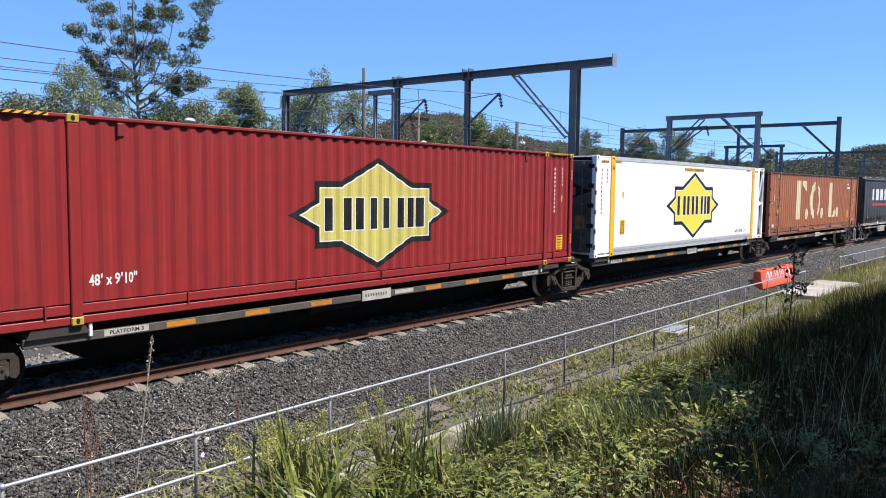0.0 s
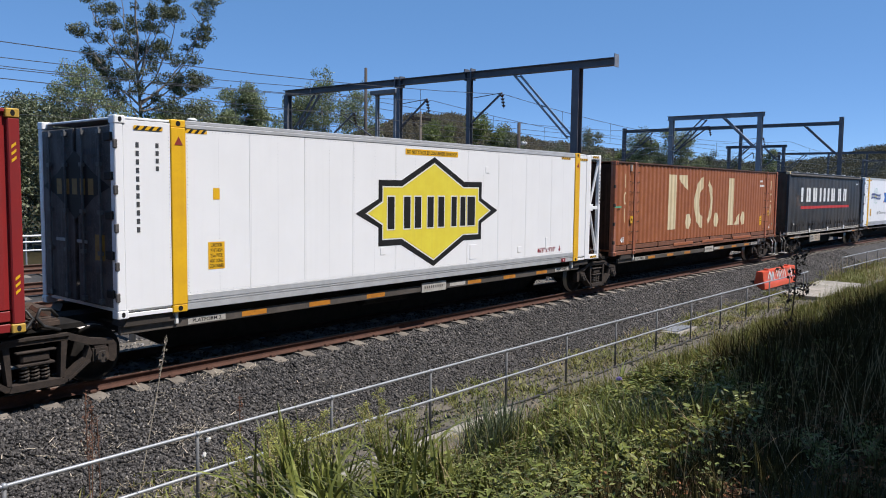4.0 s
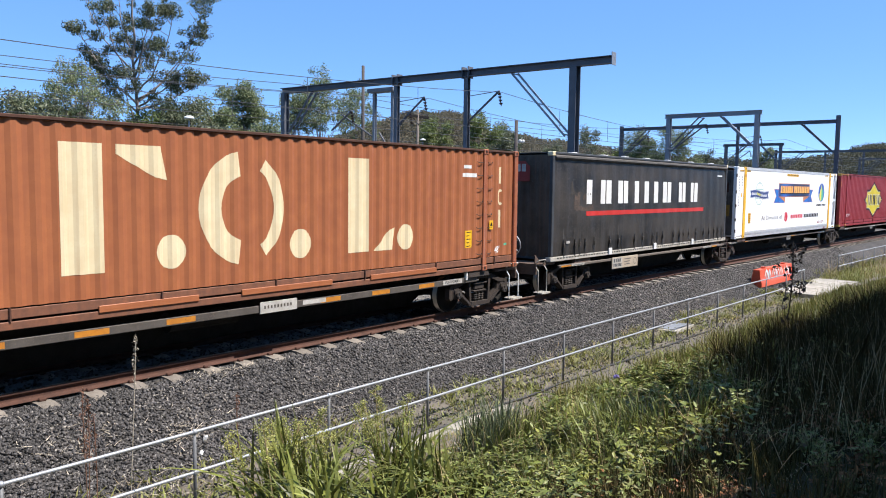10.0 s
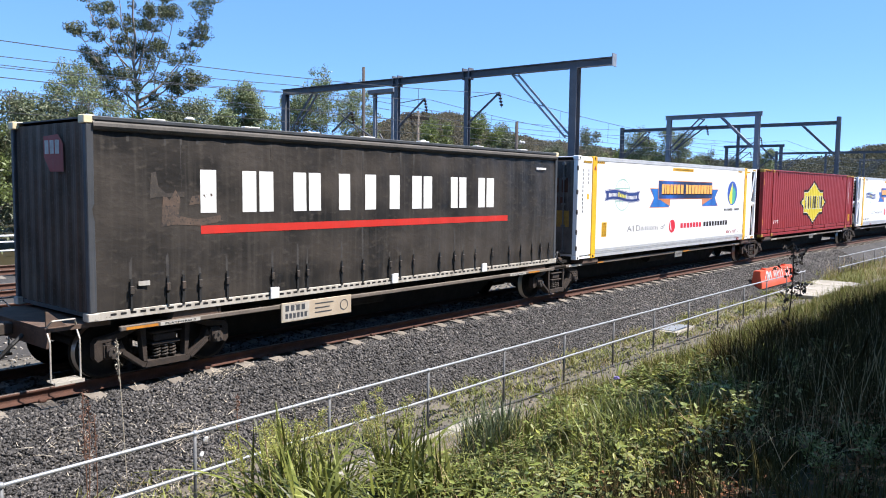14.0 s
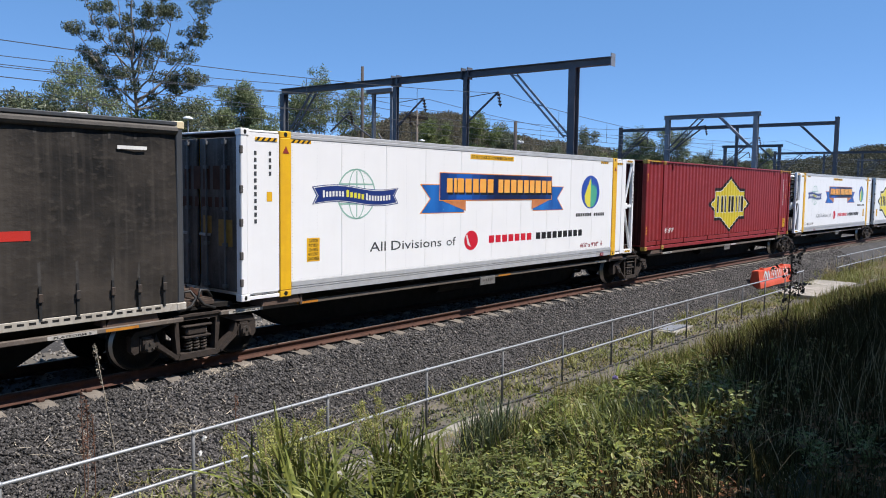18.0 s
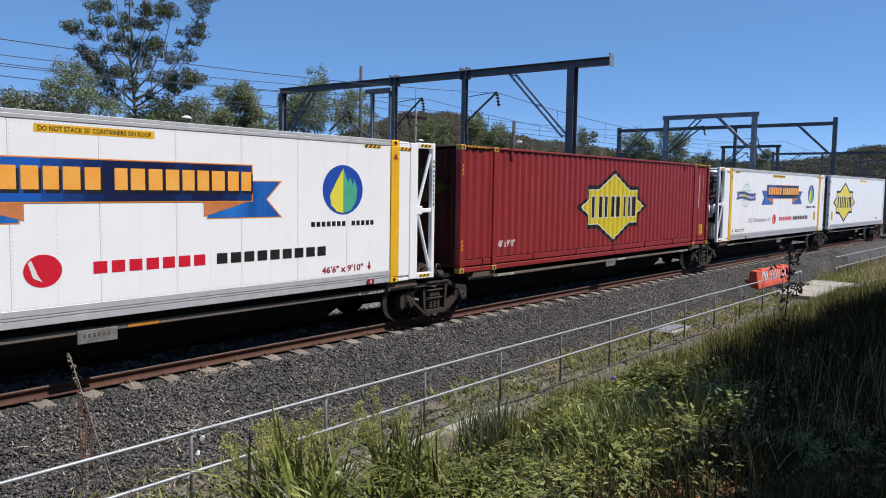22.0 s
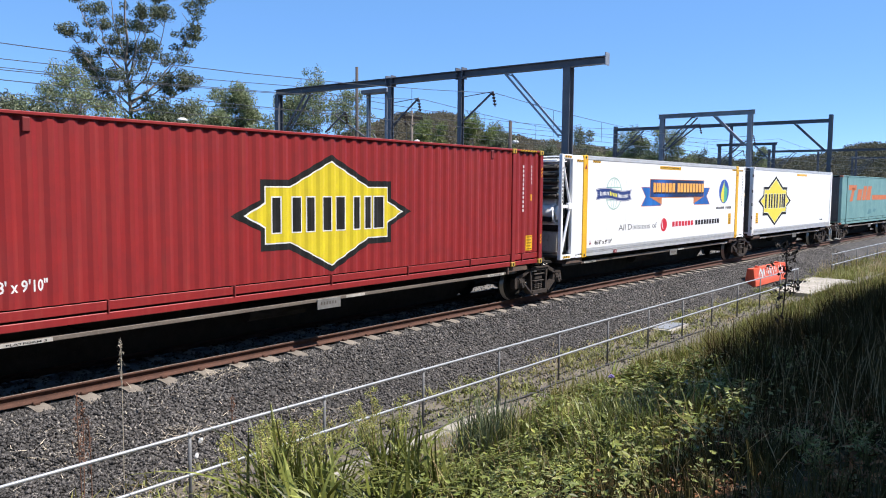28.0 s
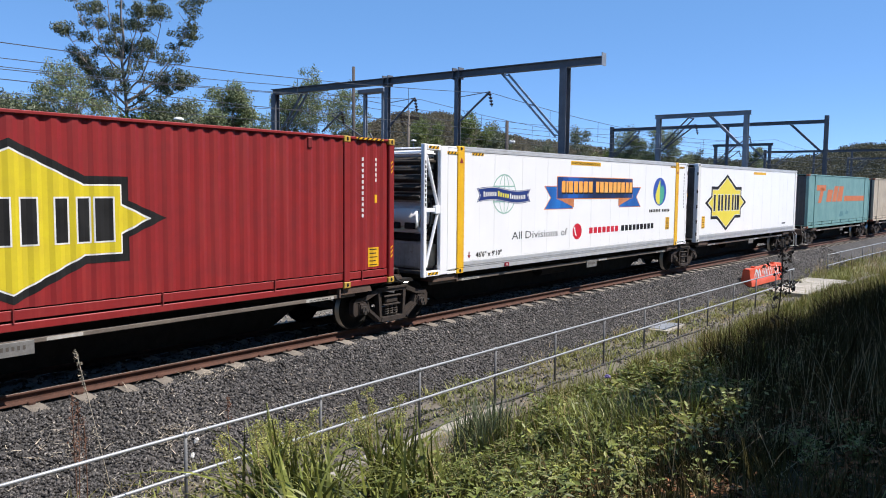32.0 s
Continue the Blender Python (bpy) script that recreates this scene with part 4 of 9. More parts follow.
def steel_box(L, h, paint, name_label, posts, castings=CAST_YELLOW, rails=RED_DARK, ladder=False, end_paint=None, flat=False):
    """a corrugated steel container; x runs from -L/2 to L/2"""
    t = thing("shipping_container", name_label, "shipping container", "containers on the train")
    a, b = -L / 2, L / 2
    cuts = [a + 0.15] + [x + d for x in posts for d in (-0.08, 0.08)] + [b - 0.15]
    for side in (-1, 1):
        for x0, x1 in zip(cuts[0::2], cuts[1::2]):
            bm = bmesh.new()
            if flat:
                rounded_box(bm, x0, x1, side * (W - 0.036) - 0.006, side * (W - 0.036) + 0.006, 0.31, h - 0.055, 0.002)
            else:
                corrugated(bm, x0, x1, 0.31, h - 0.055, side * (W - 0.03), side)
            part("side_panel", bm, paint, t, "stained flat side sheet" if flat else "vertically corrugated steel side")
    for x in (a + 0.075, b - 0.075):
        for side in (-1, 1):
            bm = bmesh.new()
            rounded_box(bm, x - 0.075, x + 0.075, side * W - (0 if side < 0 else 0.15), side * W + (0.15 if side < 0 else 0), 0.118, h - 0.118, 0.015)
            part("corner_post", bm, BROWN_WORN if ladder else paint, t)
    for x in posts:
        for side in (-1, 1):
            bm = bmesh.new()
            rounded_box(bm, x - 0.078, x + 0.078, side * (W - 0.02) - 0.02, side * (W - 0.02) + 0.02, 0.12, h - 0.12, 0.012)
            part("post", bm, BROWN_WORN if ladder else paint, t, "proud lifting post")
    bm = bmesh.new()
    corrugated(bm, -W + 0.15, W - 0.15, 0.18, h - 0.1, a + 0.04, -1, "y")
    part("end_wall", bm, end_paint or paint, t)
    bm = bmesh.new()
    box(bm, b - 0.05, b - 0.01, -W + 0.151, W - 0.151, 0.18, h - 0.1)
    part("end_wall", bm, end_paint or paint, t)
    for side in (-1, 1):
        bm = bmesh.new()
        y = side * (W - 0.045)
        rounded_box(bm, a + 0.171, b - 0.171, y - 0.035, y + 0.035, h - 0.0545, h - 0.005, 0.008)
        part("top_rail", bm, RUST if ladder else paint, t)
        bm = bmesh.new()
        y = side * (W - 0.06)
        rounded_box(bm, a + 0.17, b - 0.17, y - 0.022, y + 0.022, 0.155, 0.288, 0.006)
        part("floor_rail", bm, BROWN_GRIMY if ladder else paint, t)
        bm = bmesh.new()
        y = side * (W - 0.05)
        xs = [a + 0.17] + list(posts) + [b - 0.17]
        rounded_box(bm, a + 0.17, b - 0.17, y - 0.02, y + 0.02, 0.012, 0.122, 0.008)
        part("bottom_rail", bm, BROWN_GRIMY if ladder else paint, t)
        n = 6
        for i in range(n + 1):
            x = a + 0.9 + (L - 1.8) * i / n
            bm = bmesh.new()
            box(bm, x - 0.011, x + 0.011, y - 0.036, y + 0.036, 0.1225, 0.3095)
            part("rail_web", bm, rails, t)
        # near-black backing sheet so the slots between the rails look shaded
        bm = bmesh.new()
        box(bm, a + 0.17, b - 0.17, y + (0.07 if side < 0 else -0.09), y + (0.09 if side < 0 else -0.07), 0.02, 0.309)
        part("rail_back", bm, UNDER, t, "near-black sheet behind the rail slots, standing for their shade")
    for x in (a + 0.085, b - 0.085, *posts):
        for z in (0.0, h - 0.118):
            for side in (-1, 1):
                bm = bmesh.new()
                casting(bm, x, z, side * W, side)
                c = part("corner_casting", bm, castings if x in posts or castings is CAST_YELLOW else BROWN_WORN, t, "cast corner fitting with oval hole")
                if side < 0:
                    mark("casting_hole", [ellipse(x, z + 0.06, 0.028, 0.04, 12)], BLACK, c, -W - 0.0095)
    bm = bmesh.new()
    box(bm, a + 0.1, b - 0.1, -W + 0.08, W - 0.08, h - 0.03, h - 0.012)
    box(bm, a + 0.1, b - 0.1, -W + 0.16, W - 0.16, 0.12, 0.2)
    part("roof", bm, paint, t)
    return t


def red_box(seed):
    L, h = 14.63, 2.89
    t = steel_box(L, h, RED, "dark red corrugated steel container with a yellow badge" if seed == 0 else "glossier red corrugated container with a bright yellow badge", (-5.995, 5.995), end_paint=RED_SHADED)
    y = -W + 0.03
    o = -L / 2
    emblem(t, o + (7.22 if seed == 0 else 7.33), 1.44, 0.94, y, True, field=BADGE_WORN if seed == 0 else BADGE_YELLOW)
    words("size_lettering", "48' x 9'10\"", o + 1.5, o + 2.22, 0.52, 0.69, PALE, t, y - 0.003, "white size lettering", True, bold=0.02)
    caution(t, o + 13.92, o + 14.22, 0.36, 0.74, y - 0.003, False, True)
    bars_column(t, o + 13.75, 2.5, 1.3, 11, PALE, y - 0.003, True, 0.042)
    bars_column(t, o + 14.12, 2.5, 2.0, 5, PALE, y - 0.003, True, 0.05)
    mark("small_label", [rect(o + 14.08, o + 14.17, 1.62, 1.78)], YELLOW, t, y - 0.003, "", True)
    hazard(t, o + 0.25, o + 1.0, h - 0.05, -W - 0.0015, 0.04)
    hazard(t, o + 13.55, o + 14.3, h - 0.05, -W - 0.0015, 0.04)
    for z in (2.2, 0.5):
        mark("hazard_marking", [[(o + L - 0.11, z + 0.09 * i), (o + L - 0.05, z + 0.09 * i + 0.05), (o + L - 0.05, z + 0.09 * i + 0.09), (o + L - 0.11, z + 0.09 * i + 0.04)] for i in range(3)], YELLOW, t, -W - 0.002)
        mark("hazard_marking", [[(o + 0.05, z + 0.09 * i), (o + 0.11, z + 0.09 * i + 0.05), (o + 0.11, z + 0.09 * i + 0.09), (o + 0.05, z + 0.09 * i + 0.04)] for i in range(3)], YELLOW, t, -W - 0.002)
    # yellow badge in a colour already dimmed for the end's shade
    mark("end_badge", [[(-0.95, 1.95), (-0.55, 2.12), (0, 2.45), (0.55, 2.12), (0.95, 1.95), (0.55, 1.78), (0, 1.5), (-0.55, 1.78)]], BADGE_SHADED, t, o + 0.005, "badge on the end wall, darkened as in shade", end=True)
    for x in (2.0, 12.4):
        bm = bmesh.new()
        rounded_box(bm, o + x - 0.05, o + x + 0.05, y - 0.02, y + 0.03, h - 0.27, h - 0.08, 0.01)
        part("tarp_bracket", bm, RED_DARK, t)
    return t


def brown_box():
    L, h = 14.63, 2.80
    t = steel_box(L, h, BROWN, "weathered orange-brown corrugated container with large cream shapes", (-5.995, 5.995), BROWN_WORN, RUST, True, END_SHADED)
    o, y = -L / 2, -W + 0.03
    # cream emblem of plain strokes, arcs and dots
    mark("cream_stroke", [rect(o + 3.7, o + 4.3, 0.66, 2.48)], CREAM, t, y - 0.003, "broad cream stroke", True)
    mark("cream_stroke", [[(o + 4.5, 2.48), (o + 5.2, 2.48), (o + 5.3, 1.98), (o + 5.1, 2.02), (o + 4.5, 2.34)]], CREAM, t, y - 0.003, "tapered cream stroke", True)
    mark("cream_arc", ring(o + 6.7, 1.54, 0.87, 0.93, 0.4, 20, 100, 260), CREAM, t, y - 0.003, "broad cream arc", True)
    mark("cream_arc", ring(o + 6.7, 1.54, 0.8, 0.93, 0.22, 16, -60, 60), CREAM, t, y - 0.003, "thin cream arc", True)
    mark("cream_stroke", [rect(o + 9.0, o + 9.55, 0.66, 2.45)], CREAM, t, y - 0.003, "broad cream stroke", True)
    mark("cream_stroke", [[(o + 9.7, 0.66), (o + 10.22, 0.66), (o + 10.3, 1.1), (o + 10.12, 1.06)]], CREAM, t, y - 0.003, "tapered cream stroke", True)
    for x in (5.35, 7.86, 10.61):
        mark("cream_dot", [ellipse(o + x, 0.9, 0.25, 0.26, 18)], CREAM, t, y - 0.003, "cream dot", True)
    for x in (0.72, 13.95):
        mark("small_stroke", [rect(o + x - 0.06, o + x + 0.02, 2.02, 2.41)], CREAM, t, y - 0.003, "small cream stroke", True)
        mark("small_arc", ring(o + x, 1.7, 0.12, 0.19, 0.06, 14, 60, 300), CREAM, t, y - 0.003, "small cream arc", True)
        mark("small_stroke", [rect(o + x - 0.06, o + x + 0.02, 0.98, 1.4)], CREAM, t, y - 0.003, "small cream stroke", True)
        words("size_lettering", "48'", o + x - 0.22, o + x, 0.38, 0.55, PALE, t, y - 0.003, "white size lettering", True, bold=0.02)
    bars_column(t, o + 12.68, 2.42, 2.3, 1, PALE, y - 0.003, True, 0.28)
    bars_column(t, o + 12.75, 2.24, 2.1, 1, PALE, y - 0.003, True, 0.5)
    caution(t, o + 12.6, o + 12.86, 0.56, 0.95, y - 0.003, False, True)
    for x in (1.1, 13.55):
        m = mark("warning_label", [rect(o + x - 0.07, o + x + 0.07, 0.95, 1.16)], YELLOW, t, -W + 0.005, "yellow electrical warning label")
        mark("warning_triangle", [[(o + x - 0.05, 1.03), (o + x + 0.05, 1.03), (o + x, 1.13)]], BLACK, m, -W + 0.003)
    # footholds either side of the lifting posts
    for px in (-5.995, 5.995):
        for d in (-1, 1):
            for k in range(8):
                bm = bmesh.new()
                z = 0.42 + 0.3 * k
                path_tube(bm, [(px + d * 0.1, y + 0.02, z + 0.0), (px + d * 0.1, y - 0.02, z - 0.03), (px + d * 0.26, y - 0.02, z - 0.03), (px + d * 0.31, y + 0.03, z + 0.0)], 0.008, 5)
                part("foothold", bm, WAGON, t, "dark bent round-bar foothold")
    for x in (1.05, 13.35):
        bm = bmesh.new()
        rounded_box(bm, o + x - 0.04, o + x + 0.04, y - 0.02, y + 0.03, h - 0.28, h - 0.09, 0.012)
        part("tarp_bracket", bm, DIRTY_WHITE, t, "pale cast bracket")
    for x, w in ((5.0, 1.6), (7.6, 2.0), (10.6, 2.0)):
        bm = bmesh.new()
        rounded_box(bm, o + x - w / 2, o + x + w / 2, -W + 0.012, -W + 0.035, 0.1, 0.2, 0.006)
        part("fork_plate", bm, BROWN, t)
    mark("paint_dash", [rect(o + 0.01, o + 0.42, 1.43, 1.47)], GREEN, t, -W - 0.002, "green paint dash")
    mark("paint_dash", [rect(o + 14.1, o + 14.25, 0.55, 0.6)], GREEN, t, y - 0.003, "green paint dash", True)
    for z in (0.35, 0.9, 1.45, 2.0):
        bm = bmesh.new()
        rounded_box(bm, o - 0.02, o + 0.06, -W - 0.012, -W + 0.04, z, z + 0.1, 0.008)
        part("door_hinge", bm, WAGON, t)
    return t


def seam_x(lo, hi, n):
    return [lo + (hi - lo) * i / n for i in range(n + 1)]


def door_end(t, x, h, s, colour):
    """a pair of doors with lock rods in the end at x; s: which way they face"""
    for d in (-1, 1):
        bm = bmesh.new()
        rounded_box(bm, x - 0.03, x + 0.03, d * 0.6 - 0.55, d * 0.6 + 0.55, 0.15, h - 0.14, 0.012)
        leaf = part("door_leaf", bm, colour, t, "grimy white rear door, its paint darkened as in shade")
        for k in (0.28, 0.82):
            bm = bmesh.new()
            tube(bm, (x + s * 0.06, d * k, 0.16), (x + s * 0.06, d * k, h - 0.16), 0.018, 8)
            for z in (0.2, 0.9, 1.5, 2.2, h - 0.25):
                box(bm, x + s * 0.031, x + s * 0.085, d * k - 0.05, d * k + 0.05, z, z + 0.06)
            part("lock_rod", bm, GALV_DARK, leaf, "dark galvanised lock rod")
        bm = bmesh.new()
        rounded_box(bm, x + s * 0.045 - 0.012, x + s * 0.045 + 0.012, d * 0.35 - 0.02, d * 0.35 + 0.3, 1.05, 1.1, 0.006)
        part("door_handle", bm, GALV, leaf)


PW = 0.128  # half the width of a lifting post


def reefer(L, h, label, flip=False, frame_end=True, posts=(0.89, 12.8), n=10, post_paint=YELLOW, ext=0.0):
    """an insulated white container: riveted sheets, aluminium rails, yellow lifting posts, an open frame for the cooler at one end"""
    t = thing("refrigerated_container", label, "shipping container", "containers on the train")
    o = -L / 2

    def X(x):
        return o + (L - x if flip else x)

    def span(bm, x0, x1, y0, y1, z0, z1, r=0.01):
        a, b = sorted((X(x0), X(x1)))
        rounded_box(bm, a, b, y0, y1, z0, z1, r)
    body_end = 13.36 + ext if frame_end else L - 0.1
    for side in (-1, 1):
        y = side * (W - 0.02)
        xs = seam_x(posts[0] + PW, posts[1] - PW, n)
        for a, b in zip(xs[:-1], xs[1:]):
            bm = bmesh.new()
            span(bm, a + 0.002, b - 0.002, y - 0.012, y + 0.012, 0.26, h - 0.125, 0.003)
            part("side_sheet", bm, WHITE, t, "riveted white side sheet")
        for a, b in ((0.14, posts[0] - PW), (posts[1] + PW, body_end)):
            if b - a > 0.05:
                bm = bmesh.new()
                span(bm, a, b, y - 0.012, y + 0.012, 0.12, h - 0.06, 0.003)
                part("side_sheet", bm, WHITE, t, "white corner sheet")
        for px in posts:
            bm = bmesh.new()
            yy = side * (W - 0.008)
            span(bm, px - PW + 0.006, px + PW - 0.006, yy - 0.02, yy + 0.02, 0.12, h - 0.119, 0.008)
            p = part("lifting_post", bm, post_paint, t, "yellow lifting post" if post_paint is YELLOW else "grimy white corner post")
            for z in (0.0, h - 0.118):
                bm = bmesh.new()
                casting(bm, X(px), z, side * W, side, PW - 0.004)
                c = part("corner_casting", bm, post_paint, p)
                if side < 0:
                    mark("casting_hole", [ellipse(X(px), z + 0.06, 0.04, 0.04, 14)], BLACK, c, -W - 0.0095)
        for z0, z1, dy in ((h - 0.121, h - 0.062, 0.0), (h - 0.058, h - 0.004, -0.012)):
            bm = bmesh.new()
            yy = side * (W - 0.02 + dy)
            span(bm, posts[0] + PW, posts[1] - PW, yy - 0.02, yy + 0.02, z0, z1, 0.006)
            part("top_rail", bm, ALU, t, "ribbed aluminium top rail")
        for z0, z1, dy in ((0.165, 0.256, 0.006), (0.125, 0.161, 0.0), (0.02, 0.121, -0.006)):
            bm = bmesh.new()
            yy = side * (W - 0.018 + dy)
            span(bm, posts[0] + PW, posts[1] - PW, yy - 0.018, yy + 0.018, z0, z1, 0.005)
            part("bottom_rail", bm, ALU, t, "aluminium bottom rail")
        for a, b in ((0.14, posts[0] - PW), (posts[1] + PW, body_end)):
            if b - a > 0.05:
                bm = bmesh.new()
                span(bm, a, b, y - 0.014, y + 0.014, 0.015, 0.075, 0.006)
                part("bottom_rail", bm, WHITE, t)
        bm = bmesh.new()
        yy = side * (W - 0.07)
        span(bm, 0.01, 0.138, yy - 0.07, yy + 0.07, 0.119, h - 0.119, 0.012)
        part("corner_post", bm, WHITE, t)
        for z in (0.0, h - 0.118):
            bm = bmesh.new()
            casting(bm, X(0.09), z, side * W, side)
            c = part("corner_casting", bm, WHITE, t)
            if side < 0:
                mark("casting_hole", [ellipse(X(0.09), z + 0.06, 0.028, 0.04, 12)], BLACK, c, -W - 0.0095)
        if side < 0:
            for z in (0.25, 0.7, 1.25, 1.8, 2.45):
                bm = bmesh.new()
                span(bm, -0.01, 0.05, -W - 0.012, -W + 0.03, z, z + 0.13, 0.01)
                part("door_hinge", bm, REEFER_END, t, "black door hinge")
    # rivets
    vs, fs = [], []
    rows = []
    for i, x in enumerate(seam_x(posts[0] + PW, posts[1] - PW, n * 2)):
        rows += [(x + (0.03 if i % 2 == 0 else 0), 0.32 + 0.06 * k) for k in range(int((h - 0.5) / 0.06))]
    rows += [(posts[0] + 0.18 + 0.06 * k, z) for z in (0.285, h - 0.15) for k in range(int((posts[1] - posts[0] - 0.36) / 0.06))]
    for px in posts:
        rows += [(px + d, 0.2 + 0.05 * k) for d in (-PW - 0.02, PW + 0.02) for k in range(int((h - 0.4) / 0.05))]
    for x, z in rows:
        k = len(vs)
        q = X(x)
        yy = -W + 0.0075
        vs += [(q - 0.008, yy, z), (q, yy, z - 0.008), (q + 0.008, yy, z), (q, yy, z + 0.008), (q, yy - 0.005, z)]
        fs += [(k, k + 1, k + 4), (k + 1, k + 2, k + 4), (k + 2, k + 3, k + 4), (k + 3, k, k + 4)]
    r = new("rivets", raw_mesh("rivets", vs, fs, ALU))
    r.parent = t
    tagged(r, "rows of small rivets", kind="stuff")
    bm = bmesh.new()
    span(bm, 0.08, body_end, -W + 0.03, W - 0.03, h - 0.05, h - 0.015)
    span(bm, 0.08, body_end, -W + 0.05, W - 0.05, 0.08, 0.2)
    part("roof_and_floor", bm, WHITE, t)
    bm = bmesh.new()
    span(bm, body_end - 0.06, body_end, -W + 0.05, W - 0.05, 0.2, h - 0.05)
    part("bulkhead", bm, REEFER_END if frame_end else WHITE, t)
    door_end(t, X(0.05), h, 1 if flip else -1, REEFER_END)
    for px in (0.3, 1.05, 12.05 + ext, 12.95 + ext):
        if post_paint is YELLOW:
            hazard(t, min(X(px), X(px + 0.45)), max(X(px), X(px + 0.45)), h - 0.19, -W - 0.0005 if px in (0.3, 12.95 + ext) else -W + 0.006)
    for px in posts if post_paint is YELLOW else ():
        mark("warning_triangle", [[(X(px) - 0.07, h - 0.38), (X(px) + 0.07, h - 0.38), (X(px), h - 0.25)]], SIGN_RED, t, -W - 0.0165, "red warning triangle")
    if frame_end:
        # open white frame round the cooling unit
        for side in (-1, 1):
            y = side * (W - 0.05)
            bm = bmesh.new()
            span(bm, 13.37 + ext, 13.62 + ext, y - 0.05, y + 0.05, 0.02, h - 0.03, 0.012)
            part("frame_post", bm, WHITE, t)
            bm = bmesh.new()
            span(bm, 14.07 + ext, 14.17 + ext, y - 0.05, y + 0.05, 0.0, h - 0.005, 0.012)
            part("frame_post", bm, WHITE, t)
            for z in (0.01, h - 0.13):
                bm = bmesh.new()
                span(bm, 13.621 + ext, 14.069 + ext, y - 0.05, y + 0.05, z, z + 0.12, 0.01)
                part("frame_rail", bm, WHITE, t)
            for p, q in (((13.66 + ext, 1.52), (14.05 + ext, 2.62)), ((13.66 + ext, 1.38), (14.05 + ext, 0.22))):
                bm = bmesh.new()
                tube(bm, (X(p[0]), y, p[1]), (X(q[0]), y, q[1]), 0.035, 8)
                part("frame_brace", bm, WHITE, t)
            bm = bmesh.new()
            span(bm, 13.621 + ext, 14.069 + ext, y - 0.03, y + 0.03, 1.4, 1.49, 0.008)
            span(bm, 13.56 + ext, 13.78 + ext, y - 0.045, y + 0.035, 1.36, 1.54, 0.012)
            part("frame_rail", bm, WHITE, t)
        hazard(t, min(X(13.68 + ext), X(14.03 + ext)), max(X(13.68 + ext), X(14.03 + ext)), h - 0.1, -W - 0.0015)
        hazard(t, min(X(13.68 + ext), X(14.03 + ext)), max(X(13.68 + ext), X(14.03 + ext)), 0.04, -W - 0.0015)
        bars_column(t, X(14.12 + ext), 2.5, 1.5, 10, BLACK, -W - 0.0015, False, 0.04)
        unit = new("cooling_unit")
        unit.parent = t
        tagged(unit, "white transport cooling unit with dark louvres")
        x0, x1 = sorted((X(13.37 + ext), X(13.95 + ext)))
        bm = bmesh.new()
        rounded_box(bm, x0, x1, -0.98, 0.98, 0.92, 1.62, 0.16, 4)
        part("casing", bm, WHITE, unit, "rounded white lower casing", True)
        bm = bmesh.new()
        rounded_box(bm, x0 + 0.02, x1 - 0.02, -0.96, 0.96, 2.6, 2.74, 0.06, 3)
        part("top_cover", bm, WHITE, unit, "rounded white top cover", True)
        bm = bmesh.new()
        rounded_box(bm, x0 + 0.05, x1 - 0.05, -0.92, 0.92, 1.6, 2.61, 0.06, 2)
        part("louvre_back", bm, DIRTY_WHITE, unit)
        for k in range(5):
            bm = bmesh.new()
            rounded_box(bm, x0 - 0.01, x1 - 0.02, -0.97, 0.97, 1.65 + 0.19 * k, 1.82 + 0.19 * k, 0.055, 3)
            part("louvre", bm, CURTAIN, unit, "dark grille band", True)
        for ya, yb in ((-0.82, -0.5), (-0.38, -0.06)):
            bm = bmesh.new()
            q = x0 if flip else x1
            rounded_box(bm, q - 0.012, q + 0.012, ya, yb, 1.02, 1.16, 0.02)
            part("vent", bm, BLACK, unit, "black vent opening")
        for q in (x0 + 0.12, x0 + 0.34):
            bm = bmesh.new()
            rounded_box(bm, q, q + 0.14, -0.992, -0.968, 1.02, 1.13, 0.01)
            part("vent", bm, BLACK, unit, "black vent opening")
        bm = bmesh.new()
        rounded_box(bm, x0 + 0.05, x1 - 0.05, -1.0, 0.9, 0.14, 0.74, 0.06, 2)
        part("fuel_tank", bm, DIRTY_PALE, unit, "grimy white fuel tank box")
        # near-black block added to darken the gap above the tank
        bm = bmesh.new()
        rounded_box(bm, x0 + 0.1, x1 - 0.1, -1.03, 0.85, 0.76, 0.9, 0.03, 2)
        part("engine_bay", bm, UNDER, unit, "near-black block put in the gap for its shade")
        for z0, q in ((0.9, x0 + 0.2), (0.9, x1 - 0.16)):
            bm = bmesh.new()
            sweep(bm, [(q, -1.0, z0), (q, -1.06, z0 + 0.3), (q + 0.05, -1.05, 1.6), (q + 0.05, -1.0, 1.75)], 0.018, 6)
            part("hose", bm, HOSE, unit, "black hose", True)
        bm = bmesh.new()
        span(bm, 13.4 + ext, 14.1 + ext, -W + 0.12, W - 0.12, 0.05, 0.12)
        part("frame_floor", bm, WAGON, t)
    return t


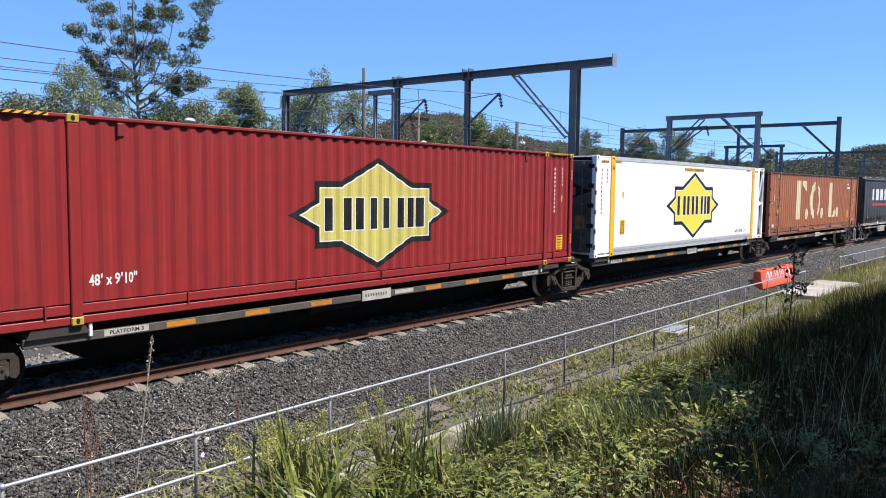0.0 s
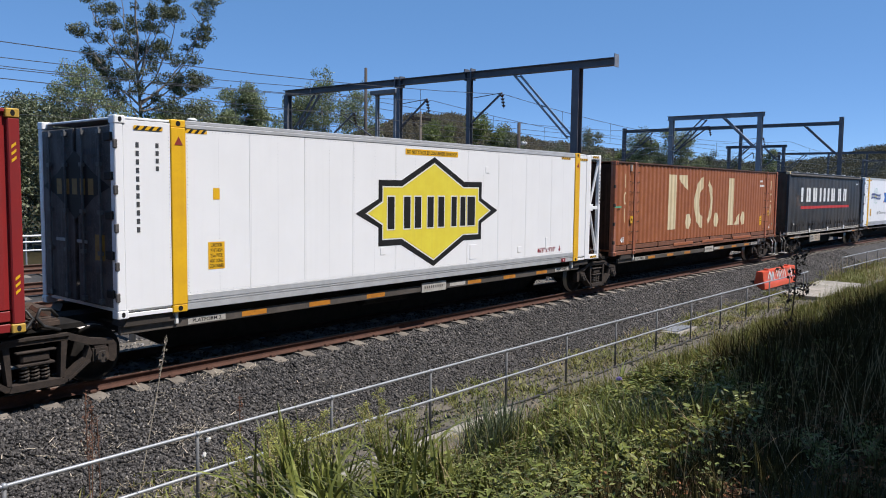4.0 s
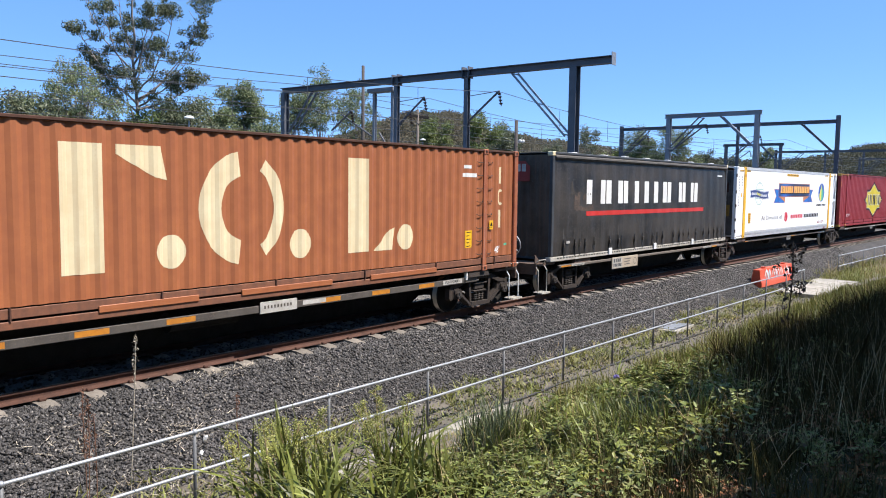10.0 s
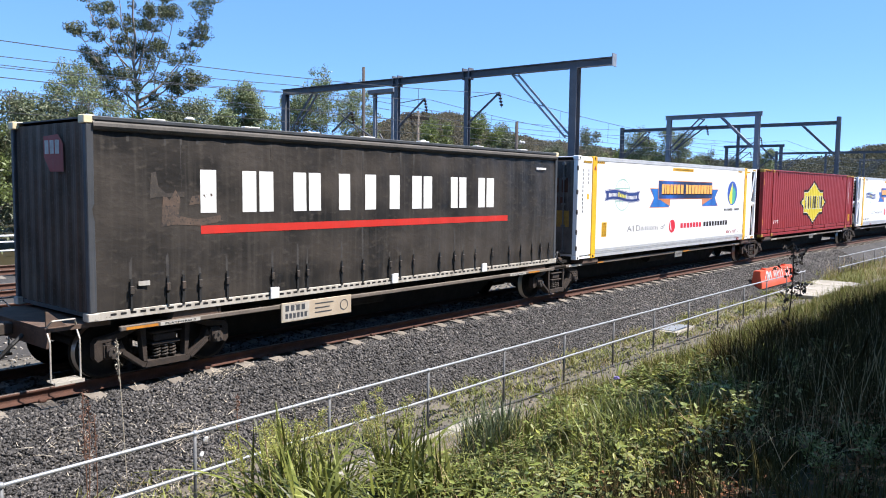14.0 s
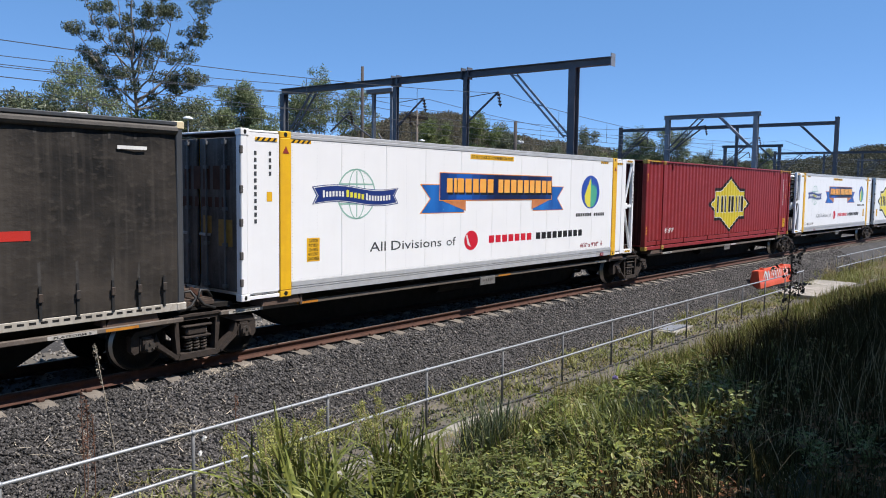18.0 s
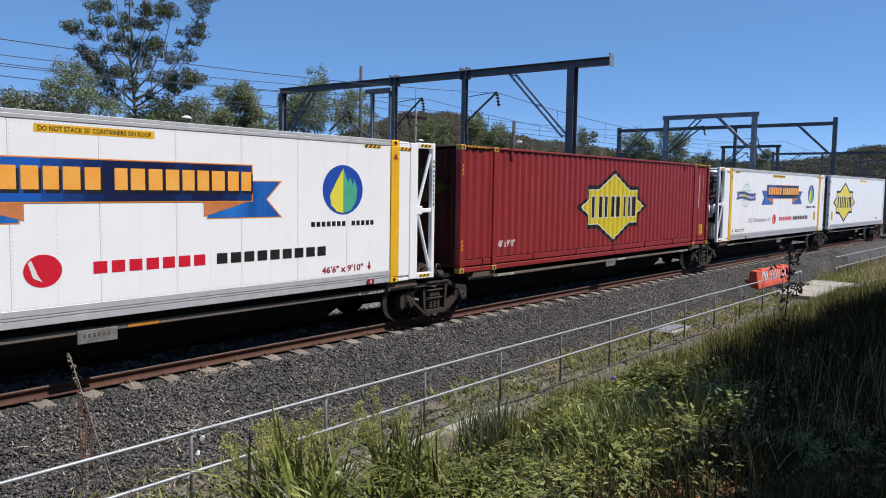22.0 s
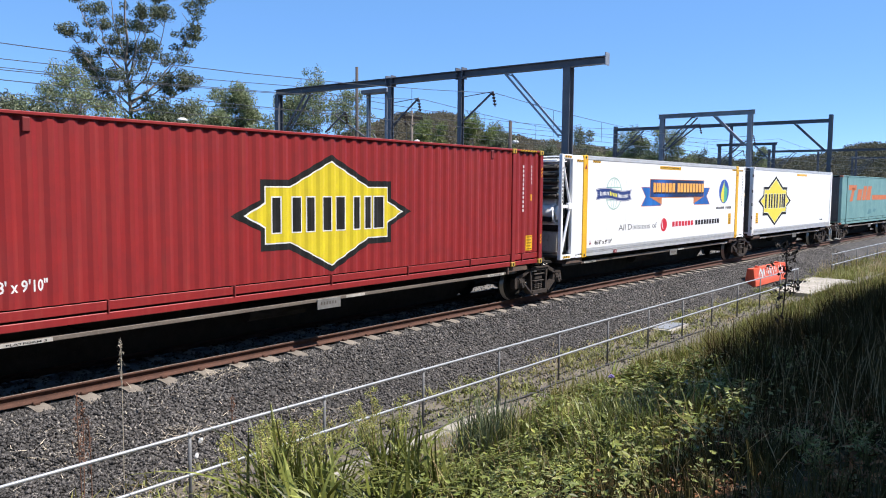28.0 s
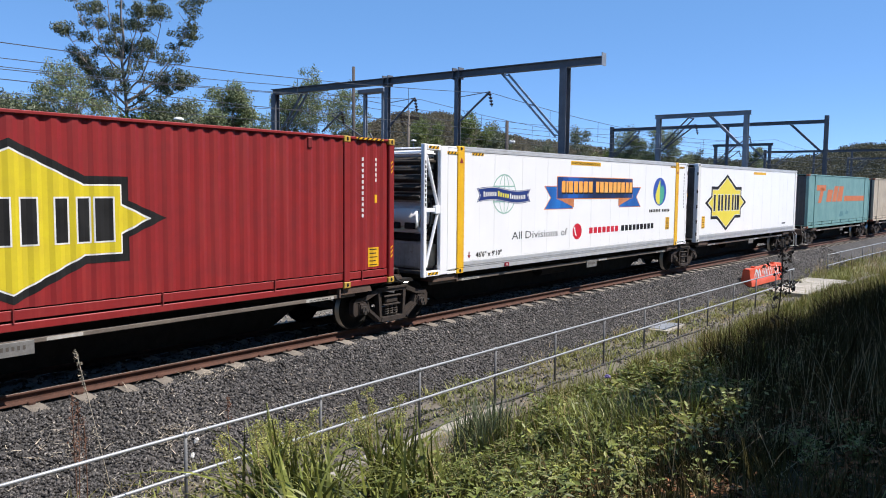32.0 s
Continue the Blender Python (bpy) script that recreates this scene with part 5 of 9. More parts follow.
def size_plates(t, sx, ax, y):
    """the down arrow beside the size lettering and the small plates on the rail below it"""
    mark("arrow", [[(ax - 0.06, 0.39), (ax, 0.31), (ax + 0.06, 0.39)], [(ax - 0.02, 0.3901), (ax + 0.02, 0.3901), (ax + 0.02, 0.47), (ax - 0.02, 0.47)]], MAROON, t, y - 0.003, "dark red downward arrow")
    pl = mark("notice_strip", [rect(sx + 0.86, sx + 1.58, 0.172, 0.232)], DIRTY_WHITE, t, -W - 0.0022, "small pale notice strip")
    for i in range(14):
        mark("notice_bar", [rect(sx + 0.9 + 0.047 * i, sx + 0.93 + 0.047 * i, 0.19, 0.215)], SLATE, pl, -W - 0.0035)
    bm = bmesh.new()
    rounded_box(bm, sx + 1.15, sx + 1.34, -W - 0.018, -W - 0.0075, 0.03, 0.12, 0.004)
    rp = part("red_plate", bm, MAROON, t, "small dark red plate with a pale ring")
    mark("plate_ring", ring(sx + 1.245, 0.075, 0.03, 0.03, 0.012, 14), PALE, rp, -W - 0.0195)


def white_badge_box():
    L, h = 14.17, 2.92
    t = reefer(L, h, "white riveted refrigerated container with a yellow badge", posts=(1.0, 12.87))
    o, y = -L / 2, -W + 0.008
    emblem(t, o + 6.95, 1.44, 0.965, y - 0.001, kz=1.0)
    s = mark("roof_notice", [rect(o + 6.05, o + 7.73, 2.61, 2.73)], YELLOW, t, y - 0.002, "yellow roof notice strip")
    words("lettering", "DO NOT STACK 20' CONTAINERS ON ROOF", o + 6.1, o + 7.68, 2.63, 2.71, BLACK, s, y - 0.004, bold=0.015)
    words("size_lettering", "46'6\" x 9'10\"", o + 10.98, o + 11.84, 0.33, 0.46, MAROON, t, y - 0.003, "dark red size lettering", bold=0.03)
    size_plates(t, o + 10.98, o + 12.04, y)
    caution(t, o + 1.5, o + 1.8, 0.62, 1.05, y - 0.003)
    mark("small_label", [rect(o + 1.6, o + 1.72, 1.72, 1.9)], YELLOW, t, y - 0.003)
    bars_column(t, o + 0.35, 2.55, 1.2, 11, SLATE, y - 0.003, w=0.05)
    bars_column(t, o + 0.66, 2.55, 2.1, 4, SLATE, y - 0.003, w=0.05)
    for x, z in ((5.35, 0.62), (8.75, 2.3), (10.1, 0.4)):
        bm = bmesh.new()
        rounded_box(bm, o + x, o + x + 0.14, y - 0.008, y + 0.004, z, z + 0.14, 0.004)
        part("access_plate", bm, WHITE, t, "small riveted access plate")
    bm = bmesh.new()
    rounded_box(bm, o + 8.2, o + 8.45, y - 0.008, y + 0.004, 0.35, 0.68, 0.006)
    part("access_plate", bm, WHITE, t, "larger access plate")
    bm = bmesh.new()
    rounded_box(bm, o + 11.35, o + 11.44, y - 0.01, y + 0.004, 0.42, 0.72, 0.006)
    part("vent_strip", bm, WHITE, t)
    mark("end_badge", [[(-1.1, 1.9), (-0.6, 2.1), (0, 2.45), (0.6, 2.1), (1.1, 1.9), (0.6, 1.75), (0, 1.4), (-0.6, 1.75)]], BLACK, t, o + 0.0135, "dark badge on the rear doors", end=True)
    for x in (-0.62, -0.36, -0.1, 0.16, 0.42):
        mark("end_badge_bar", [rect(x, x + 0.17, 1.78, 2.02)], LABEL_SHADED, t, o + 0.012, "", end=True)
    for z, a, c, k in ((2.42, 0.25, 0.9, 9), (2.28, 0.55, 0.9, 5), (1.44, 0.2, 0.5, 5), (1.36, 0.2, 0.5, 5), (0.68, 0.12, 0.5, 6), (0.68, 0.62, 0.95, 3)):
        w = (c - a) / k
        mark("door_lettering", [rect(a + w * i, a + w * (i + 0.72), z - 0.045, z + 0.045) for i in range(k)], SLATE, t, o + 0.012, "", end=True)
    mark("door_label", [rect(0.6, 0.9, 0.82, 1.2)], LABEL_SHADED, t, o + 0.012, "yellow door label", end=True)
    mark("door_panel_outline", [rect(0.12, 0.44, 0.92, 0.96), rect(0.12, 0.44, 1.2, 1.24), rect(0.12, 0.16, 0.96, 1.2), rect(0.4, 0.44, 0.96, 1.2)], SLATE, t, o + 0.012, "", end=True)
    for z in (2.62, 2.06, 1.5, 0.92, 0.36):
        bm = bmesh.new()
        rounded_box(bm, o - 0.03, o + 0.02, -1.19, -1.0, z - 0.06, z + 0.06, 0.01)
        part("door_hinge", bm, BLACK, t, "dark door hinge")
    return t


def ribbon_box(flip):
    L, h = 14.29, 2.86
    t = reefer(L, h, "white refrigerated container with blue ribbon and globe signs" if not flip else "white refrigerated container, its cooling unit facing a red one", flip, posts=(0.92, 13.03), ext=0.12)
    o, y = -L / 2, -W + 0.008
    x = o + (0.37 if flip else 0.02)  # the signs sit further along when turned about

    # green globe behind a navy banner
    gx, gz = x + 2.6, 1.79
    gl = mark("globe_sign", ring(gx, gz, 0.5, 0.48, 0.03, 32) + ring(gx, gz, 0.22, 0.48, 0.022, 28) + [rect(gx - 0.012, gx + 0.015, gz - 0.43, gz + 0.43), rect(gx - 0.46, gx + 0.46, gz + 0.17, gz + 0.2), rect(gx - 0.46, gx + 0.46, gz - 0.2, gz - 0.17)], GLOBE, t, y - 0.002, "green globe outline")

    def wave(a, b, z0, z1, amp, n=14, notch=0.0):
        up, dn = [], []
        for i in range(n + 1):
            k = i / n
            w = amp * math.sin(2 * math.pi * k)
            up.append((a + (b - a) * k, z1 + w))
            dn.append((a + (b - a) * k, z0 + w))
        m = (z0 + z1) / 2
        return dn + ([(b - notch, m)] if notch else []) + up[::-1] + ([(a + notch, m)] if notch else [])
    mark("banner_edge", [wave(x + 1.5, x + 3.75, 1.6, 1.92, 0.045, notch=0.1)], NAVY, gl, y - 0.003)
    mark("banner_line", [wave(x + 1.53, x + 3.72, 1.612, 1.908, 0.045, notch=0.1)], PALE, gl, y - 0.004)
    mark("banner", [wave(x + 1.55, x + 3.7, 1.625, 1.895, 0.045, notch=0.1)], NAVY, gl, y - 0.005, "navy banner with pale bars")
    for a, n, c in ((1.75, 7, PALE), (2.33, 5, LEMON), (2.84, 9, PALE)):
        for i in range(n):
            q = x + a + (0.078 if c is PALE else 0.098) * i
            w = 0.045 * math.sin(2 * math.pi * (q - x - 1.55) / 2.15)
            mark("banner_bar", [rect(q, q + (0.048 if c is PALE else 0.066), 1.7 + w, 1.8 + w + (0.03 if i == 0 else 0))], c, gl, y - 0.0065)
    # blue ribbon with orange bars
    rb = mark("ribbon_border", [rect(x + 5.03, x + 9.55, 1.65, 2.26)], ORANGE, t, y - 0.006, "blue ribbon sign with orange bars")
    for i, k in enumerate((2, 3, 4, 4, 3, 2, 1, 0, 0, 0, 0, 1, 0, 0, 1, 2)):
        mark("ribbon_field", [rect(x + 5.05 + 0.28 * i, x + 5.33 + 0.28 * i, 1.667, 2.243)], RIBBON[k], rb, y - 0.0075)
    for e, m in ((4.4, 1), (10.17, -1)):
        tail = mark("ribbon_tail_edge", [[(x + e, 1.38), (x + e + m * 1.5, 1.38), (x + e + m * 1.5, 2.0), (x + e, 2.0), (x + e + m * 0.32, 1.69)]], ORANGE, rb, y - 0.002)
        mark("ribbon_tail", [[(x + e + m * 0.05, 1.395), (x + e + m * 1.48, 1.395), (x + e + m * 1.48, 1.985), (x + e + m * 0.05, 1.985), (x + e + m * 0.345, 1.69)]], BLUE, tail, y - 0.0035)
        mark("ribbon_fold", [[(x + e + m * 0.65, 1.67), (x + e + m * 1.55, 1.67), (x + e + m * 1.55, 1.42)]], FOLD, tail, y - 0.005, "darker folded end")
    cx = x + 5.27
    for w in (0.26, 0.14, 0.3, 0.3, 0.28, 0.32, 0.3, 0, 0.26, 0.3, 0.3, 0.3, 0.28, 0.28, 0.32, 0.28, 0.26):
        if w:
            mark("ribbon_bar_shade", [rect(cx + 0.035, cx + w * 0.74 + 0.035, 1.785, 2.1)], BLACK, rb, y - 0.0105)
            mark("ribbon_bar", [rect(cx, cx + w * 0.74, 1.83, 2.14)], LETTER_ORANGE, rb, y - 0.012, "orange upright bar")
        cx += (w if w else 0.16) * 0.925
    # round leaf badge
    lx, lz = x + 11.6, 1.86
    lb = mark("leaf_badge", [ellipse(lx, lz, 0.51, 0.46, 36)], ROYAL, t, y - 0.002, "round blue badge with a two-coloured leaf")
    mark("leaf_half", [[(lx, lz + 0.4), (lx - 0.17, lz + 0.16), (lx - 0.33, lz - 0.1), (lx - 0.3, lz - 0.28), (lx - 0.16, lz - 0.4), (lx, lz - 0.43)]], LEMON, lb, y - 0.0035)
    mark("leaf_half", [[(lx, lz + 0.4), (lx, lz - 0.43), (lx + 0.2, lz - 0.38), (lx + 0.34, lz - 0.2), (lx + 0.36, lz + 0.02), (lx + 0.28, lz + 0.22), (lx + 0.25, lz + 0.08), (lx + 0.18, lz + 0.24), (lx + 0.12, lz + 0.14)]], GREEN, lb, y - 0.0035)
    for i in range(13):
        if i != 7:
            mark("badge_bar", [rect(lx - 0.78 + 0.125 * i, lx - 0.69 + 0.125 * i, 1.19, 1.28)], BLACK, t, y - 0.003, "small black bar")
    # line of writing
    for text, a, b in (("All", 2.95, 3.4), ("Divisions", 3.56, 5.12), ("of", 5.29, 5.62)):
        words("slogan_lettering", text, x + a, x + b, 0.67, 0.855, SLATE, t, y - 0.003, "thin dark grey lettering")
    mark("red_ball", [ellipse(x + 6.17, 0.75, 0.25, 0.22, 28)], CRIMSON, t, y - 0.003, "crimson ball sign")
    mark("ball_glint", [[(x + 5.98, 0.86), (x + 6.02, 0.9), (x + 6.1, 0.7), (x + 6.16, 0.6), (x + 6.04, 0.66)]], PALE, t, y - 0.0045)
    for i in range(7):
        mark("name_bar", [rect(x + 6.85 + 0.265 * i, x + 7.05 + 0.265 * i, 0.66, 0.83)], CRIMSON, t, y - 0.003, "crimson bar")
    for i in range(9):
        mark("name_bar", [rect(x + 8.85 + 0.265 * i, x + 9.05 + 0.265 * i, 0.66, 0.83)], BLACK, t, y - 0.003, "black bar")
    sx = (o + 11.1) if not flip else (o + 1.85)
    words("size_lettering", "46'6\" x 9'10\"", sx, sx + 1.05, 0.32, 0.45, BLACK if flip else MAROON, t, y - 0.003, "black size lettering" if flip else "dark red size lettering", bold=0.03)
    ax = sx + 1.22 if not flip else sx - 0.25
    size_plates(t, sx, ax, y)
    s = mark("roof_notice", [rect(o + 6.12, o + 7.82, 2.58, 2.69)], YELLOW, t, y - 0.002, "yellow roof notice strip")
    words("lettering", "DO NOT STACK 20' CONTAINERS ON ROOF", o + 6.17, o + 7.77, 2.6, 2.67, BLACK, s, y - 0.004, bold=0.015)
    cx = o + (1.4 if not flip else 12.5)
    caution(t, cx, cx + 0.3, 0.58, 1.0, y - 0.003)
    lx = o + (0.3 if not flip else L - 0.3)
    bars_column(t, lx, 2.5, 1.25, 11, SLATE, y - 0.003, w=0.05)
    bars_column(t, lx + 0.3, 2.5, 2.05, 4, SLATE, y - 0.003, w=0.05)
    mark("small_label", [rect(lx + 0.23, lx + 0.34, 1.66, 1.82)], YELLOW, t, y - 0.003)
    ex = o + 0.0135 if not flip else -o - 0.0135
    if not flip:
        mark("end_marking", [rect(-1.0 + 0.29 * i, -0.8 + 0.29 * i, 1.85, 2.25) for i in range(7)] + [rect(-0.7 + 0.2 * i, -0.58 + 0.2 * i, 1.55, 1.72) for i in range(8)], RUST, t, ex, "faded sign bars on the doors", end=True)
        mark("end_label", [rect(0.15, 0.4, 1.1, 1.4), rect(0.6, 1.0, 0.9, 1.35)], LABEL_SHADED, t, ex, "yellow door label, dimmed as in shade", end=True)
    return t


def small_reefer():
    L, h = 12.19, 2.89
    t = reefer(L, h, "short white insulated container with a narrow yellow badge", False, False, (0.14, 12.05), 10, PALE)
    o, y = -L / 2, -W + 0.008
    emblem(t, o + 2.98, 1.44, 0.94, y - 0.001, kz=0.96)
    mark("roof_notice", [rect(o + 6.0, o + 7.6, 2.6, 2.7)], YELLOW, t, y - 0.002, "yellow roof notice strip")
    caution(t, o + 0.5, o + 0.8, 0.5, 0.95, y - 0.003, False)
    bars_column(t, o + 10.4, 0.45, 0.35, 1, SLATE, y - 0.003, w=0.5)
    return t


def curtain_box():
    L, h = 12.35, 2.88
    t = thing("curtain_side_container", "worn black curtain-sided container with white bars and a red line", "shipping container", "containers on the train")
    o = -L / 2
    # hanging curtain, faintly rippled
    nx, nz = 150, 14

    def sag(x, z):
        k = (z - 0.13) / (h - 0.34)
        low = max(0.0, 1 - k * nz / 4) * 0.014 * math.sin(x * 2 * math.pi / 0.5 + 1)
        return low + 0.02 * math.sin(math.pi * k) + 0.012 * noise.noise(Vector((x * 0.8, z * 1.2, 4)))

    def printed(ob, lift=0.004):
        """lay a printed shape on the rippled curtain"""
        bm = bmesh.new()
        bm.from_mesh(ob.data)
        xs = [v.co.x for v in bm.verts]
        x = math.ceil(min(xs) / 0.08) * 0.08
        while x < max(xs):
            bmesh.ops.bisect_plane(bm, geom=bm.verts[:] + bm.edges[:] + bm.faces[:], plane_co=(x, 0, 0), plane_no=(1, 0, 0), dist=1e-5)
            x += 0.08
        for v in bm.verts:
            q = v.co
            q.y = -(W - 0.022 + 0.006 * math.sin(q.x * 2 * math.pi / 0.62) + 0.0035 * noise.noise(Vector((q.x * 5.5, 3, -1))) + 0.008 * noise.noise(Vector((q.x * 0.9, 0, -1))) + sag(q.x, q.z)) - lift
        bm.to_mesh(ob.data)
        bm.free()
    rng = np.random.default_rng(3)
    for side in (-1, 1):
        vs, fs = [], []
        for i in range(nx + 1):
            x = o + 0.06 + (L - 0.12) * i / nx
            rip = 0.006 * math.sin(x * 2 * math.pi / 0.62) + 0.0035 * noise.noise(Vector((x * 5.5, 3, side))) + 0.008 * noise.noise(Vector((x * 0.9, 0, side)))
            for j in range(nz + 1):
                z = 0.13 + (h - 0.34) * j / nz
                vs.append((x, side * (W - 0.022 + rip + sag(x, z)), z))
        for i in range(nx):
            for j in range(nz):
                a = i * (nz + 1) + j
                fs.append((a, a + nz + 1, a + nz + 2, a + 1))
        c = new("curtain", raw_mesh("curtain", vs, fs, CURTAIN, True))
        c.parent = t
        tagged(c, "scuffed black curtain")
        bm = bmesh.new()
        y = side * (W - 0.03)
        tube(bm, (o + 0.1, y, h - 0.14), (o + L - 0.1, y, h - 0.14), 0.07, 10)
        part("curtain_roll", bm, HEM, t, "dusty rolled upper hem")
        bm = bmesh.new()
        rounded_box(bm, o + 0.1, o + L - 0.1, y - 0.05, y + 0.02, h - 0.07, h - 0.01, 0.01)
        part("top_rail", bm, SLATE, t)
        bm = bmesh.new()
        rounded_box(bm, o + 0.12, o + L - 0.12, side * (W - 0.015) - 0.015, side * (W - 0.015) + 0.015, 0.0, 0.12, 0.006)
        rave = part("side_rave", bm, DIRTY_PALE, t, "dirty white slotted side rail")
        if side < 0:
            tagged(mark("rave_slot", [rect(o + 0.3 + 0.15 * i, o + 0.39 + 0.15 * i, 0.055, 0.09) for i in range(78)], BLACK, rave, -W - 0.0015), kind="stuff")
    for x in (o + 0.06, o + L - 0.06):
        for side in (-1, 1):
            bm = bmesh.new()
            y = side * (W - 0.05)
            rounded_box(bm, x - 0.055, x + 0.055, y - 0.05, y + 0.05, 0.119, h - 0.119, 0.012)
            part("corner_post", bm, SLATE, t)
            for z, c in ((0.0, DIRTY_PALE), (h - 0.118, CREAM)):
                bm = bmesh.new()
                casting(bm, x, z, side * W, side)
                part("corner_casting", bm, c, t, "cream-painted corner fitting")
    for s in (-1, 1):
        bm = bmesh.new()
        corrugated(bm, -W + 0.12, W - 0.12, 0.1, h - 0.08, s * (L / 2 - 0.05), s, "y")
        part("end_wall", bm, SLATE_END, t, "slate-grey corrugated end wall streaked with dirt")
    mark("octagon_sign", [[(-0.12, 2.62), (-0.12, 2.32), (0.08, 2.1), (0.52, 2.1), (0.52, 2.5), (0.36, 2.64)]], SIGN_RED, t, o + 0.025, "faded red six-cornered sign", end=True)
    for i in range(3):
        mark("octagon_marking", [rect(-0.08 + 0.17 * i, 0.05 + 0.17 * i, 2.36, 2.56)], DIRTY_WHITE, t, o + 0.023, "pale bar", end=True)
    bm = bmesh.new()
    box(bm, o + 0.05, o + L - 0.05, -W + 0.06, W - 0.06, h - 0.04, h - 0.02)
    box(bm, o + 0.05, o + L - 0.05, -W + 0.06, W - 0.06, 0.04, 0.1)
    part("roof_and_floor", bm, SLATE, t)
    # buckled straps
    xs = [0.62, 1.2, 1.46, 1.75, 2.25, 3.15, 3.7, 3.92, 4.75, 5.3, 6.05, 6.35, 6.75, 7.6, 8.1, 8.4, 8.85, 9.5, 10.2, 10.7, 11.2, 11.6, 12.0]
    for x in xs:
        bm = bmesh.new()
        box(bm, o + x - 0.018, o + x + 0.018, -W - 0.012, -W - 0.004, 0.1, 0.56)
        if 0.5 < x < 11.9:
            printed(mark("webbing", [rect(o + x - 0.02, o + x + 0.02, 0.56, h - 0.24)], WEBBING, t, 0.0, "faded sewn webbing"), 0.0022)
        s = part("strap", bm, HOSE, t, "buckled curtain strap")
        bm = bmesh.new()
        rounded_box(bm, o + x - 0.032, o + x + 0.032, -W - 0.035, -W - 0.012, 0.34, 0.46, 0.008)
        part("buckle", bm, WAGON, s, "steel over-centre buckle")
    for x in (0.9, 2.6, 3.9, 5.3, 6.9, 8.8, 10.6):
        bm = bmesh.new()
        rounded_box(bm, o + x, o + x + 0.3, -W - 0.015, -W + 0.1, h - 0.012, h + 0.012, 0.008)
        part("roof_patch", bm, PALE, t, "white roof-edge patch")
    mark("small_label", [rect(o + 0.72, o + 0.9, 0.45, 0.52)], DIRTY_WHITE, t, -W - 0.02)
    mark("small_label", [rect(o + 11.3, o + 11.75, 2.42, 2.47)], PALE, t, -W - 0.02)
    printed(mark("worn_patch", [[(o + 1.11, 1.3), (o + 1.33, 1.33), (o + 1.78, 1.3), (o + 2.18, 1.36), (o + 2.13, 1.46), (o + 1.73, 1.4), (o + 1.39, 1.46), (o + 1.43, 1.72), (o + 1.35, 1.86), (o + 1.25, 1.7), (o + 1.15, 1.82)], [(o + 1.58, 1.62), (o + 2.03, 1.68), (o + 1.98, 1.8), (o + 1.63, 1.76)]], FADED, t, 0.0, "brown worn patch where old print has rubbed off"))
    # white bars over a red line
    y = -W - 0.034
    x0 = o + 1.78
    for w, bars in ((1.05, ((0, 0.28), (0.77, 1.05))), (1.0, ((0, 0.28), (0.72, 1.0))), (1.0, ((0, 0.28), (0.72, 1.0))), (0.95, ((0.34, 0.62),)), (0.95, ((0, 0.28), (0.67, 0.95))), (0.85, ((0, 0.28),)), (0.22, ((0, 0.22),)), (0.95, ((0, 0.26), (0.69, 0.95))), (0.85, ((0, 0.28),))):
        for c, d in bars:
            printed(mark("white_bar", [rect(x0 + c, x0 + d, 1.5, 1.84), rect(x0 + c, x0 + d, 1.84, 2.17)], PALE, t, y, "white upright bar"))
        x0 += w + 0.0625
    printed(mark("red_line", [rect(o + 1.78, o + 10.1, 1.17, 1.3)], STRIPE_RED, t, y, "red painted line"))
    printed(mark("old_patch", [[(o + 0.93, 1.72), (o + 1.06, 1.75), (o + 1.5, 1.74), (o + 1.52, 1.83), (o + 1.2, 1.8), (o + 1.08, 1.9), (o + 1.04, 2.12), (o + 0.96, 2.1)]], WAGON, t, y, "worn brown patch"))
    return t


def teal_box():
    L, h = 12.9, 2.78
    t = steel_box(L, h, TEAL, "faded teal flat-sided container with orange shapes", (-L / 2 + 1.2, L / 2 - 1.2), TEAL, TEAL, False, SLATE, True)
    o, y = -L / 2, -W + 0.03
    mark("orange_sign", [[(o + 1.8, 1.3), (o + 2.4, 1.3), (o + 2.9, 2.1), (o + 2.3, 2.1)], rect(o + 1.5, o + 3.2, 1.95, 2.24), [(o + 3.3, 1.35), (o + 4.3, 1.35), (o + 4.6, 2.0), (o + 3.6, 2.0)], [(o + 4.5, 1.35), (o + 5.3, 1.35), (o + 5.7, 2.2), (o + 4.9, 2.2)], [(o + 5.4, 1.35), (o + 6.5, 1.35), (o + 6.8, 2.2), (o + 5.9, 2.2)]], DULL_ORANGE, t, y - 0.003, "slanting faded orange blocks")
    mark("orange_line", [rect(o + 7.0, o + 11.6, 1.36, 1.66)], DULL_ORANGE, t, y - 0.003, "faded orange line")
    mark("stain", [[(o + 6.0, 0.5), (o + 6.5, 0.48), (o + 6.9, 0.55), (o + 6.8, 0.8), (o + 6.3, 0.78)], [(o + 7.3, 0.62), (o + 7.9, 0.58), (o + 8.1, 0.75), (o + 7.6, 0.82)]], TEAL_DARK, t, y - 0.003, "dark rubbed stain")
    return t


def beige_box():
    return steel_box(12.19, 2.78, BEIGE, "dull beige corrugated steel container", (-4.9, 4.9), BEIGE, SLATE, False, SLATE)


